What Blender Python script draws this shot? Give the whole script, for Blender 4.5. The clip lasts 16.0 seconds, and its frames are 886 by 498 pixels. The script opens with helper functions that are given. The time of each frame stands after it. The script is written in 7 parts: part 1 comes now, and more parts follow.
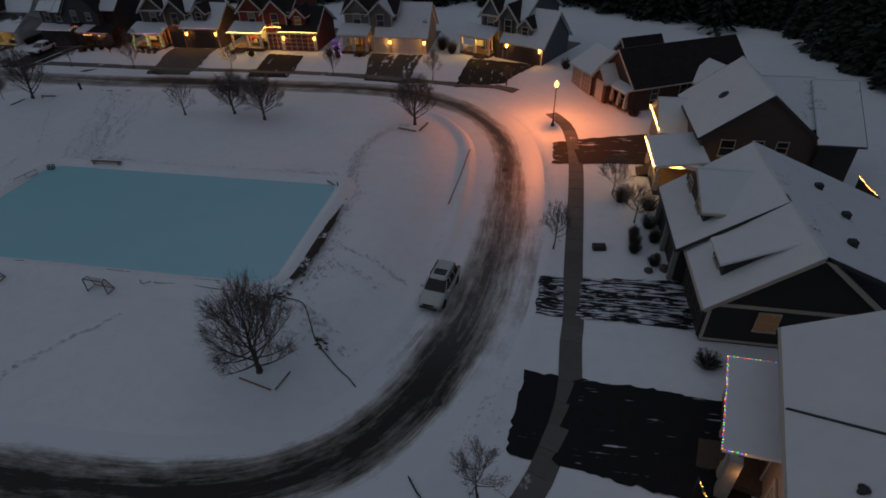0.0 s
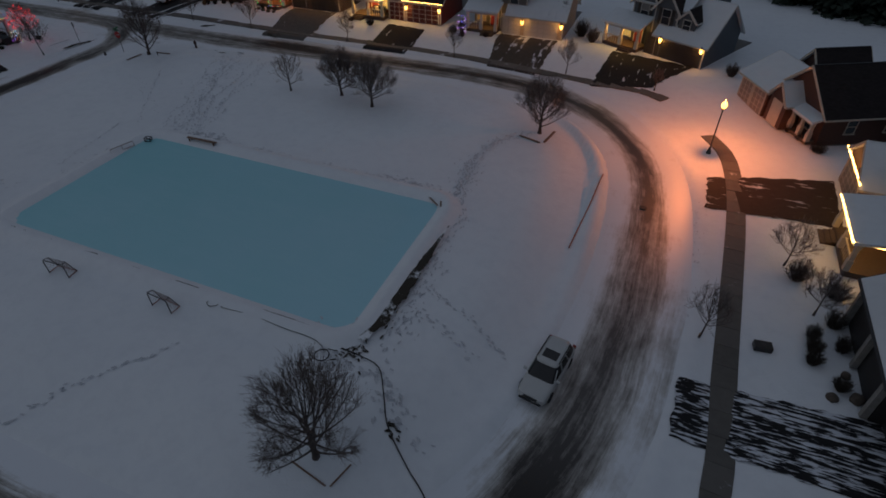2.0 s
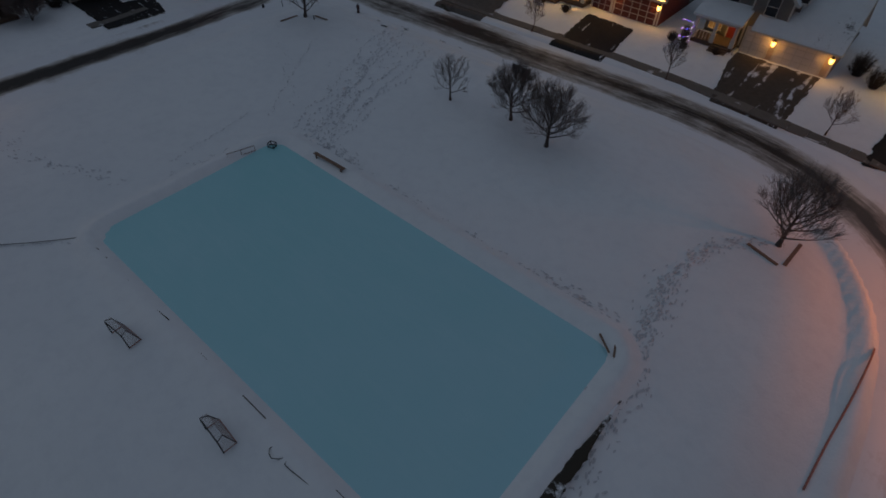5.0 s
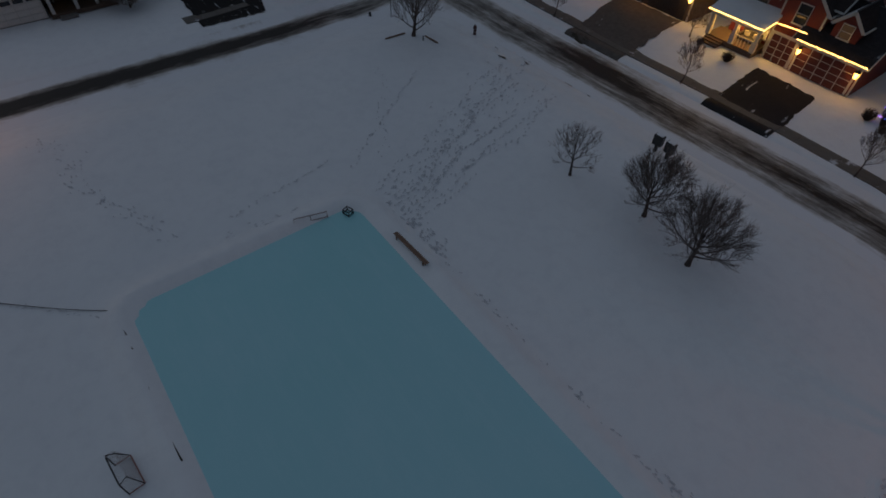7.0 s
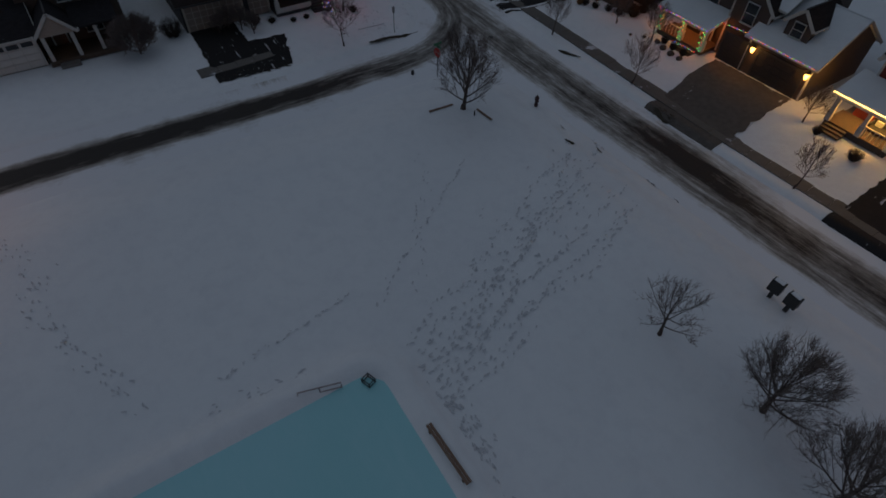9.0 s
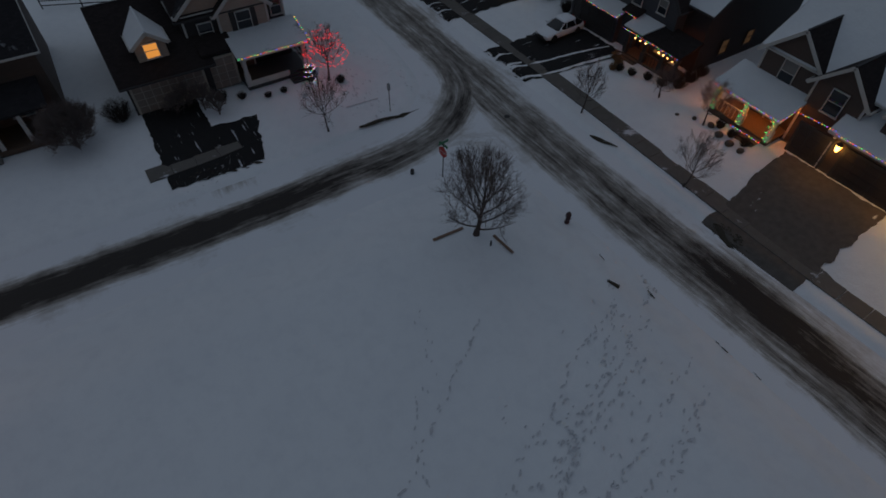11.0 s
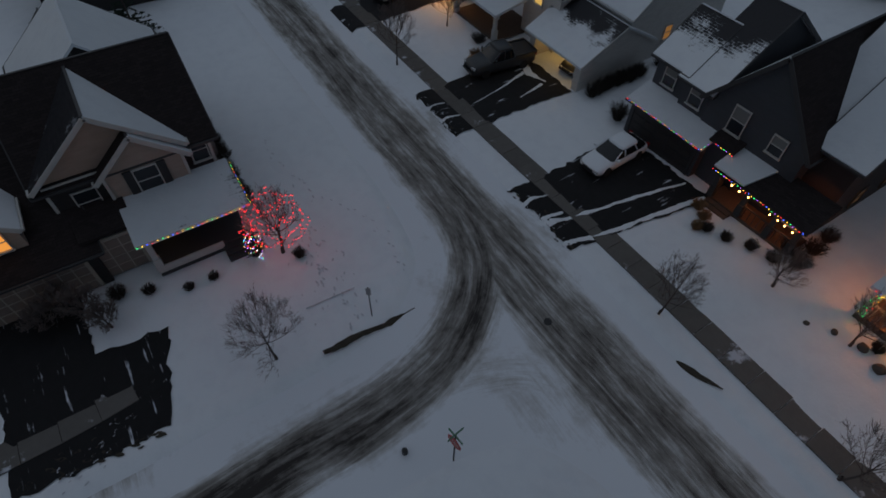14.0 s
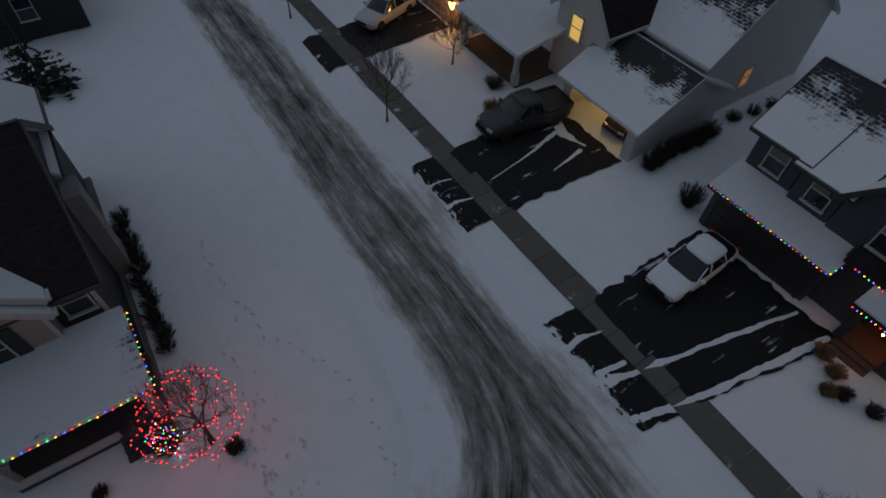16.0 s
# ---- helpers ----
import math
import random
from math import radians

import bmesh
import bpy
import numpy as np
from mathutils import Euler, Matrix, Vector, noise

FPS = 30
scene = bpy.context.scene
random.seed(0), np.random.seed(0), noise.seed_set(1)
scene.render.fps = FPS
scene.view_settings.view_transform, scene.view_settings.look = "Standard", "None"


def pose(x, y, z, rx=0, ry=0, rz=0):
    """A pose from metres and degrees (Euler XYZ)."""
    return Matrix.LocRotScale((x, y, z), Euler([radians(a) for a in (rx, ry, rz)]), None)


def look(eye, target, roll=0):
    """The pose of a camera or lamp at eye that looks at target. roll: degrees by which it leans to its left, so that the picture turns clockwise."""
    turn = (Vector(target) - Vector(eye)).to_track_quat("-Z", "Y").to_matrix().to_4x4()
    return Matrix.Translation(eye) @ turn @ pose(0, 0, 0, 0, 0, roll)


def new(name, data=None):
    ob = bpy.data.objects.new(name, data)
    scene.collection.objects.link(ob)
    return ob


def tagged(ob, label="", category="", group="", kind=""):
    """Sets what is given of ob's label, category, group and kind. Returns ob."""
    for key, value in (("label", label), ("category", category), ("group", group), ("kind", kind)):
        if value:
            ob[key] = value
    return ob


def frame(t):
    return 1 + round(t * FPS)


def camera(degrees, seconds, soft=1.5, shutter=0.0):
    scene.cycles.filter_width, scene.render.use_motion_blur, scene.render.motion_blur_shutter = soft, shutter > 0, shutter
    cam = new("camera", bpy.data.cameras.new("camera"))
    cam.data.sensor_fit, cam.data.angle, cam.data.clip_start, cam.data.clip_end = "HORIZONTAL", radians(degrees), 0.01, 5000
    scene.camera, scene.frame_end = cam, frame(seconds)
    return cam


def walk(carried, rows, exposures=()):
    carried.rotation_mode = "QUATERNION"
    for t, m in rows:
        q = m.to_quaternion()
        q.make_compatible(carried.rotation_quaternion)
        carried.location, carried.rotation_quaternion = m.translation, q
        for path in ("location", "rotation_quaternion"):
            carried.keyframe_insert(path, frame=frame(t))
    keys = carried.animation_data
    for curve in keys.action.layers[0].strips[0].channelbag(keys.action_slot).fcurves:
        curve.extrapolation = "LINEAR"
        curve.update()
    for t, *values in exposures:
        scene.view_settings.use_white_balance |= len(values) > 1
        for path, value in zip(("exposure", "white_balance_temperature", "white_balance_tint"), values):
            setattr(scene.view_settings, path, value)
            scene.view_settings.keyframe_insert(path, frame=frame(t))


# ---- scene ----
cam = camera(77.6, 16.0, 1.7)
METRES, EYE, TILT, LEAN, TURN = 90.0, 23.13, 0.0, 0.0, 10.9
ROWS = [
    (0.0, 0.0, 0.0, 0.0, -0.86, -35.75, 1.2),
    (0.5, -0.0023, 0.0232, 0.0003, 2.32, -36.58, 0.98),
    (1.0, -0.0065, 0.0473, 0.0009, 5.49, -37.54, 0.74),
    (1.5, -0.012, 0.0721, 0.0017, 8.65, -38.52, 0.55),
    (2.0, -0.0191, 0.0973, 0.002, 11.79, -39.4, 0.32),
    (2.5, -0.0277, 0.1227, 0.0024, 14.92, -40.32, 0.12),
    (3.0, -0.0377, 0.1482, 0.0034, 18.03, -41.28, -0.12),
    (3.5, -0.0492, 0.1736, 0.0047, 21.13, -42.26, -0.32),
    (4.0, -0.0619, 0.1989, 0.0052, 24.16, -43.19, -0.44),
    (6.5, -0.1472, 0.3174, 0.0063, 39.15, -47.73, -1.09),
    (7.0, -0.1686, 0.3393, 0.0064, 42.19, -47.87, -1.19),
    (7.5, -0.1913, 0.3601, 0.0068, 45.17, -48.04, -1.24),
    (8.0, -0.2148, 0.381, 0.0067, 46.65, -48.2, -1.22),
    (8.5, -0.2389, 0.4025, 0.0063, 46.76, -48.33, -1.17),
    (9.0, -0.2643, 0.4245, 0.0061, 46.76, -48.48, -1.11),
    (11.5, -0.3964, 0.5422, 0.0092, 46.79, -49.73, -0.94),
    (12.0, -0.4233, 0.5662, 0.0099, 46.76, -49.98, -0.94),
    (12.5, -0.4501, 0.5904, 0.0106, 46.74, -50.24, -0.92),
    (13.0, -0.4751, 0.613, 0.0085, 46.72, -50.45, -0.91),
    (13.5, -0.5009, 0.6362, 0.0014, 46.65, -50.47, -0.91),
    (14.0, -0.5273, 0.6596, -0.0064, 46.57, -50.7, -0.94),
    (14.5, -0.5533, 0.6826, -0.0137, 46.5, -50.9, -0.99),
    (15.0, -0.5784, 0.7049, -0.0218, 46.43, -51.03, -1.02),
    (15.5, -0.6012, 0.725, -0.0322, 46.34, -51.16, -1.07),
    (16.0, -0.6211, 0.7428, -0.0425, 46.31, -51.39, -1.03),
]
walk(cam, [(t, pose(0, 0, EYE, TILT, LEAN, TURN) @ pose(METRES * x, METRES * y, METRES * z, 90 + pitch, roll, yaw)) for t, x, y, z, yaw, pitch, roll in ROWS],
     [(0.0, 0.02, 6800, 12), (3.5, -0.12, 6400, 8), (9.0, -0.15, 6450, 7), (12.5, 0.14, 6500, 6), (16.0, 0.27, 6600, 7)])

# ---------------------------------------------------------------- light
world = bpy.data.worlds.new("dusk_sky")
scene.world = world
world.use_nodes = True
wn = world.node_tree.nodes
sky = wn.new("ShaderNodeTexSky")
sky.sky_type, sky.sun_disc = "NISHITA", False
sky.sun_elevation, sky.sun_rotation = radians(24), radians(250)
sky.air_density, sky.dust_density, sky.ozone_density = 1.0, 0.6, 2.0
wn["Background"].inputs[1].default_value = 0.020
world.node_tree.links.new(sky.outputs[0], wn["Background"].inputs[0])

sun = new("sun", bpy.data.lights.new("sun", "SUN"))
sun.data.energy, sun.data.angle, sun.data.color = 0.36, radians(110), (0.80, 0.87, 1.0)
sun.matrix_world = look((0, 0, 50), (6, 3, 0))


def lamp(name, place, watts, color, size=0.12):
    ob = new(name, bpy.data.lights.new(name, "POINT"))
    ob.data.energy, ob.data.color, ob.data.shadow_soft_size = watts, color, size
    ob.location = place
    return ob


scene.view_settings.exposure = 0.0


# ---------------------------------------------------------------- materials
class Nodes:
    """A short way to wire a node material."""

    def __init__(self, name):
        self.mat = bpy.data.materials.new(name)
        self.mat.use_nodes = True
        self.tree = self.mat.node_tree
        self.bsdf = self.tree.nodes["Principled BSDF"]

    def add(self, kind, **sets):
        n = self.tree.nodes.new("ShaderNode" + kind)
        for k, v in sets.items():
            self.put(n.inputs[k], v)
        return n

    def put(self, socket, v):
        if isinstance(v, bpy.types.NodeSocket):
            self.tree.links.new(v, socket)
        elif isinstance(v, tuple) and socket.type == "RGBA" and len(v) == 3:
            socket.default_value = (*v, 1)
        else:
            socket.default_value = v

    def noise(self, vector, scale, detail=4.0, rough=0.6):
        n = self.add("TexNoise")
        if vector is not None:
            self.put(n.inputs["Vector"], vector)
        n.inputs["Scale"].default_value, n.inputs["Detail"].default_value, n.inputs["Roughness"].default_value = scale, detail, rough
        return n.outputs["Fac"]

    def math(self, op, a, b=0.0, clamp=False):
        n = self.add("Math")
        n.operation, n.use_clamp = op, clamp
        self.put(n.inputs[0], a)
        self.put(n.inputs[1], b)
        return n.outputs[0]

    def ramp(self, fac, stops):
        n = self.add("ValToRGB")
        self.put(n.inputs[0], fac)
        el = n.color_ramp.elements
        while len(el) < len(stops):
            el.new(0.5)
        for e, (p, c) in zip(el, stops):
            e.position = p
            e.color = (*c, 1) if isinstance(c, tuple) else (c, c, c, 1)
        return n.outputs[0]

    def mix(self, fac, a, b):
        n = self.add("Mix")
        n.data_type = "RGBA"
        self.put(n.inputs[0], fac)
        self.put(n.inputs[6], a)
        self.put(n.inputs[7], b)
        return n.outputs[2]

    def scaled(self, vector, s):
        n = self.add("Mapping")
        self.put(n.inputs["Vector"], vector)
        n.inputs["Scale"].default_value = s
        return n.outputs[0]

    def bump(self, height, strength, distance):
        n = self.add("Bump")
        self.put(n.inputs["Height"], height)
        n.inputs["Strength"].default_value, n.inputs["Distance"].default_value = strength, distance
        self.put(self.bsdf.inputs["Normal"], n.outputs[0])

    def done(self, color, rough=0.8, metal=0.0, **more):
        self.put(self.bsdf.inputs["Base Color"], color)
        self.put(self.bsdf.inputs["Roughness"], rough)
        self.put(self.bsdf.inputs["Metallic"], metal)
        for k, v in more.items():
            self.put(self.bsdf.inputs[k.replace("_", " ")], v)
        return self.mat


def coords(n, kind="Object"):
    return n.add("TexCoord").outputs[kind]


SNOW = (0.74, 0.77, 0.83)


def snow_material(name, patch=0.0, under=(0.03, 0.03, 0.034), grain=1.0, scale=0.35, slid=None, rows=False, tone=1.0):
    """Fallen snow; patch: how much of the bare surface shows through; slid: heights between which the snow has slid off; rows: it clings to shingle rows."""
    n = Nodes(name)
    co = coords(n)
    big, fine = n.noise(co, 0.12, 3), n.noise(co, 9.0 * grain, 6)
    mid = n.noise(co, 1.3, 5)
    c = n.mix(big, tuple(v * tone for v in (0.685, 0.72, 0.765)), tuple(v * tone for v in (0.80, 0.83, 0.86)))
    c = n.mix(n.math("MULTIPLY", n.ramp(mid, [(0.45, 0.0), (0.75, 1.0)]), 0.35), c, tuple(v * tone for v in (0.61, 0.64, 0.69)))
    if patch > 0:
        m = n.noise(co, scale, 5, 0.58)
        m = n.math("ADD", n.math("MULTIPLY", m, 0.80), n.math("MULTIPLY", n.noise(n.scaled(co, (1.0, 1.0, 0.35)), 7.0, 4, 0.7), 0.20))
        if slid:
            high = n.math("DIVIDE", n.math("SUBTRACT", n.add("SeparateXYZ", Vector=co).outputs[2], slid[0]), slid[1] - slid[0], True)
            m = n.math("ADD", m, n.math("MULTIPLY", n.math("SUBTRACT", high, 0.34), 0.60))
        if rows:
            b = n.add("TexBrick")
            b.offset = 0.5
            n.put(b.inputs["Vector"], n.add("TexCoord").outputs["UV"])
            for key, v in (("Scale", 1.0), ("Brick Width", 0.34), ("Row Height", 0.16), ("Mortar Size", 0.02), ("Mortar Smooth", 0.4)):
                b.inputs[key].default_value = v
            for key, v in (("Color1", (0.2,) * 3), ("Color2", (1.0,) * 3), ("Mortar", (0.0,) * 3)):
                n.put(b.inputs[key], v)
            m = n.math("ADD", m, n.math("MULTIPLY", n.math("SUBTRACT", b.outputs["Color"], 0.55), 0.085))
        edge = n.ramp(m, [(1 - patch - 0.02, 0.0), (1 - patch + 0.06, 1.0)])
        c = n.mix(edge, c, under)
    n.bump(n.math("ADD", n.math("MULTIPLY", mid, 0.7), n.math("MULTIPLY", fine, 0.25)), 0.5, 0.12)
    return n.done(c, 0.65, Specular_IOR_Level=0.3)


def siding(name, color, step=0.11):
    """Painted lap boards."""
    n = Nodes(name)
    co = coords(n)
    sep = n.add("SeparateXYZ", Vector=co)
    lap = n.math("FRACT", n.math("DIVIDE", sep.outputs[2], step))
    worn = n.noise(n.scaled(co, (1.0, 1.0, 4.0)), 1.4, 5)
    lo, hi = tuple(v * 0.78 for v in color), tuple(min(1, v * 1.18) for v in color)
    c = n.mix(worn, lo, hi)
    # dark line at each lap: shade in the crease put into the colour
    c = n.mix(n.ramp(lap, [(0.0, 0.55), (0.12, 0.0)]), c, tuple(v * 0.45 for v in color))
    n.bump(lap, 0.6, 0.02)
    return n.done(c, 0.7)


def plain(name, color, rough=0.6, metal=0.0, vary=0.18, scale=3.0, relief=0.1, **more):
    n = Nodes(name)
    co = coords(n)
    f = n.noise(co, scale, 5)
    c = n.mix(f, tuple(v * (1 - vary) for v in color), tuple(min(1, v * (1 + vary)) for v in color))
    n.bump(n.noise(co, scale * 9, 3), relief, 0.01)
    return n.done(c, rough, metal, **more)


def shingle_material(name, color, dust=0.0):
    n = Nodes(name)
    co = coords(n)
    b = n.add("TexBrick")
    b.offset = 0.5
    n.put(b.inputs["Vector"], n.add("TexCoord").outputs["UV"])
    b.inputs["Scale"].default_value = 1.0
    b.inputs["Brick Width"].default_value, b.inputs["Row Height"].default_value = 0.30, 0.14
    b.inputs["Mortar Size"].default_value = 0.008
    n.put(b.inputs["Color1"], tuple(v * 0.75 for v in color))
    n.put(b.inputs["Color2"], tuple(v * 1.25 for v in color))
    n.put(b.inputs["Mortar"], tuple(v * 0.4 for v in color))
    c = n.mix(n.math("MULTIPLY", n.noise(co, 0.6, 5), 0.6), b.outputs["Color"], tuple(v * 1.3 for v in color))
    if dust > 0:
        c = n.mix(n.ramp(n.noise(co, 0.45, 6, 0.7), [(0.60, 0.0), (0.76, dust)]), c, SNOW)
    n.bump(b.outputs["Fac"], 0.4, 0.01)
    return n.done(c, 0.92, Specular_IOR_Level=0.15)


def glow(name, color, strength):
    n = Nodes(name)
    return n.done((0.02, 0.02, 0.02), 0.5, Emission_Color=color, Emission_Strength=strength)


def drive_material(name, color, snow=0.25, along=0, stretch=8.0, scale=0.5, rough=0.8):
    """A cleared drive with what the shovel left: streaks of snow running one way (along: 0 is x, 1 is y)."""
    n = Nodes(name)
    co = coords(n, "Object")
    s = [1.0, 1.0, 1.0]
    s[along] = 1.0 / stretch
    streak = n.noise(n.scaled(co, tuple(s)), scale * 4, 5, 0.55)
    lump = n.noise(co, 1.1, 5)
    f = n.math("ADD", n.math("MULTIPLY", streak, 0.72), n.math("MULTIPLY", lump, 0.28))
    f = n.ramp(f, [(0.66 - snow * 0.32, 0.0), (0.71 - snow * 0.30, 1.0)])
    c = n.mix(n.noise(co, 2.5, 6), tuple(v * 0.6 for v in color), tuple(v * 1.5 for v in color))
    c = n.mix(f, c, (0.62, 0.65, 0.71))
    n.bump(n.math("ADD", f, n.math("MULTIPLY", n.noise(co, 30, 3), 0.15)), 0.5, 0.05)
    return n.done(c, n.mix(f, (rough, rough, rough), (0.8, 0.8, 0.8)), Specular_IOR_Level=0.25)


M = {}
M["snow"] = snow_material("snow")
M["roof_snow"] = snow_material("roof_snow", grain=0.6, tone=0.86)
M["roof_thin"] = snow_material("roof_thin", patch=0.39, scale=0.28, rows=True, tone=0.86)
M["roof_worn"] = snow_material("roof_worn", patch=0.43, scale=0.5, rows=True, tone=0.8)
M["roof_slid"] = snow_material("roof_slid", patch=0.50, scale=0.35, slid=(4.9, 8.0), rows=True)
M["roof_slid_low"] = snow_material("roof_slid_low", patch=0.40, scale=0.45, slid=(2.2, 4.2), rows=True)
M["roof_slid_high"] = snow_material("roof_slid_high", patch=0.42, scale=0.4, slid=(4.2, 7.6), rows=True)
M["shingle"] = shingle_material("dark_shingle", (0.026, 0.021, 0.021))
M["shingle_dusted"] = shingle_material("dusted_shingle", (0.024, 0.023, 0.026), 0.75)
M["trim"] = plain("white_trim", (0.46, 0.455, 0.44), 0.55)
M["trim_tan"] = plain("tan_trim", (0.42, 0.37, 0.31), 0.6)
M["trim_dark"] = plain("dark_trim", (0.035, 0.035, 0.038), 0.6)
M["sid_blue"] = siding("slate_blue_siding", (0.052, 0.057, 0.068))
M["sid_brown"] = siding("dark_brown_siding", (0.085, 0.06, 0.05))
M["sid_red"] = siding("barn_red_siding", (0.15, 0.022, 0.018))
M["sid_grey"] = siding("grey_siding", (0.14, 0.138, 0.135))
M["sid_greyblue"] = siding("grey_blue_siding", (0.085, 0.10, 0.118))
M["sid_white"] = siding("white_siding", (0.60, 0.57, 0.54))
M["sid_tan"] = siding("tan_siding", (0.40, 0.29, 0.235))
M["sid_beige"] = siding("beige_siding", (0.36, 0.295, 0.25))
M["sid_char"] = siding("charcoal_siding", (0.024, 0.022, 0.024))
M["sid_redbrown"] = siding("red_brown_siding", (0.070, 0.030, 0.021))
M["stone"] = plain("grey_stone", (0.24, 0.23, 0.22), 0.9, vary=0.4, scale=4, relief=0.6)
M["glass_dark"] = plain("window_glass", (0.02, 0.024, 0.03), 0.08, vary=0.3, scale=1.0, relief=0.0)
M["blind"] = plain("drawn_blind", (0.17, 0.17, 0.165), 0.5, vary=0.15, scale=2.0)
M["glass_lit"] = glow("lit_window", (1.0, 0.38, 0.07), 0.7)
M["glass_dim"] = glow("dim_window", (1.0, 0.45, 0.12), 0.16)
M["glass_faint"] = glow("faint_window", (1.0, 0.5, 0.2), 0.035)
M["glass_yellow"] = glow("lit_yellow_window", (1.0, 0.62, 0.16), 0.5)
M["door_red"] = plain("red_door", (0.25, 0.03, 0.025), 0.4)
M["door_brown"] = plain("brown_door", (0.12, 0.06, 0.035), 0.5)
M["panel_white"] = plain("white_door_panel", (0.55, 0.54, 0.52), 0.5)
M["panel_tan"] = plain("tan_door_panel", (0.24, 0.19, 0.165), 0.6)
M["panel_dark"] = plain("dark_door_panel", (0.035, 0.03, 0.03), 0.6)
M["panel_red"] = plain("red_door_panel", (0.085, 0.015, 0.014), 0.6)
M["deck"] = plain("porch_boards", (0.085, 0.06, 0.045), 0.8, vary=0.3, scale=5)
M["concrete"] = plain("concrete", (0.15, 0.145, 0.14), 0.9, vary=0.35, scale=1.6, relief=0.4)
M["rock"] = plain("landscape_stone", (0.09, 0.072, 0.06), 0.95, vary=0.35, scale=5, relief=0.8)
M["asphalt"] = plain("asphalt", (0.028, 0.028, 0.03), 0.85, vary=0.4, scale=4, relief=0.5)
M["drive_y"] = drive_material("drive_clear", (0.016, 0.016, 0.018), 0.16, 1, 10, 0.55)
M["drive_x"] = drive_material("drive_clear_cross", (0.012, 0.012, 0.013), 0.13, 0, 14, 1.3)
M["drive_streak"] = drive_material("drive_streaked", (0.014, 0.014, 0.016), 0.50, 0, 7, 1.7)
M["drive_bare"] = drive_material("drive_bare", (0.092, 0.083, 0.076), 0.03, 1, 9, 0.4)
M["drive_tan"] = drive_material("drive_concrete", (0.060, 0.052, 0.045), 0.36, 1, 12, 0.35)
M["drive_wet"] = drive_material("drive_wet", (0.035, 0.026, 0.022), 0.20, 0, 9, 0.7)
M["drive_shovel"] = drive_material("drive_shovelled", (0.014, 0.014, 0.015), 0.17, 1, 8, 0.7)
M["bark"] = plain("bark", (0.075, 0.061, 0.056), 0.95, vary=0.35, scale=6, relief=0.8)
M["twig"] = plain("twigs", (0.15, 0.122, 0.115), 0.95, vary=0.3, scale=3)
M["shrub"] = plain("shrub_twigs", (0.035, 0.028, 0.024), 0.95, vary=0.4, scale=4)
M["grass_dry"] = plain("dry_grass", (0.20, 0.12, 0.06), 0.95, vary=0.4, scale=4)
M["needle"] = plain("evergreen", (0.020, 0.032, 0.022), 0.95, vary=0.4, scale=2)
M["wood"] = plain("weathered_plank", (0.20, 0.13, 0.095), 0.9, vary=0.35, scale=3, relief=0.5)
M["earth"] = plain("bare_wet_earth", (0.045, 0.038, 0.028), 0.95, vary=0.6, scale=3, relief=0.9)
M["earth_mixed"] = snow_material("snow_on_earth", patch=0.58, under=(0.036, 0.030, 0.022), scale=1.1)
# trodden snow, its grey deepened for the shade inside footprints
M["slush"] = plain("trodden_shaded_snow", (0.545, 0.565, 0.605), 0.85, vary=0.3, scale=6, relief=0.6)
M["black"] = plain("black_plastic", (0.018, 0.018, 0.02), 0.5)
M["steel"] = plain("galvanised_steel", (0.33, 0.33, 0.34), 0.45, 0.6)
M["red_paint"] = plain("red_enamel", (0.45, 0.03, 0.03), 0.4)
M["red_pipe"] = plain("faded_red_pipe", (0.34, 0.14, 0.11), 0.6)
M["hydrant"] = plain("dull_red_enamel", (0.05, 0.022, 0.026), 0.5)
M["green_paint"] = plain("green_enamel", (0.03, 0.17, 0.08), 0.4)
M["net"] = plain("net_cord", (0.34, 0.30, 0.30), 0.9)
M["tyre"] = plain("tyre_rubber", (0.014, 0.014, 0.014), 0.85)
M["rim"] = plain("alloy_rim", (0.35, 0.35, 0.36), 0.35, 0.8)
M["car_white"] = plain("pale_car_paint", (0.47, 0.48, 0.48), 0.3, vary=0.06, scale=1.5)
M["car_snowy"] = snow_material("snow_on_car", grain=0.8)
M["car_dark"] = plain("dark_car_paint", (0.03, 0.032, 0.034), 0.3, vary=0.15)
M["car_glass"] = plain("car_glass", (0.010, 0.011, 0.013), 0.08, vary=0.2, relief=0.0)
M["head_light"] = plain("headlight_lens", (0.5, 0.5, 0.5), 0.15)
M["tail_light"] = plain("tail_light_lens", (0.28, 0.02, 0.02), 0.25)
M["lamp_glow"] = glow("lantern_glow", (1.0, 0.47, 0.09), 8.0)
M["street_glow"] = glow("sodium_globe", (1.0, 0.44, 0.09), 6.0)
M["bulb_warm"] = glow("warm_bulb", (1.0, 0.50, 0.13), 10.0)
M["bulb_red"] = glow("red_bulb", (1.0, 0.03, 0.04), 2.4)
M["bulb_green"] = glow("green_bulb", (0.05, 1.0, 0.25), 2.2)
M["bulb_blue"] = glow("blue_bulb", (0.06, 0.12, 1.0), 3.2)
M["bulb_amber"] = glow("amber_bulb", (1.0, 0.55, 0.05), 2.6)
M["bulb_white"] = glow("white_bulb", (0.9, 0.95, 1.0), 2.6)
M["bulb_violet"] = glow("violet_bulb", (0.45, 0.1, 1.0), 2.6)

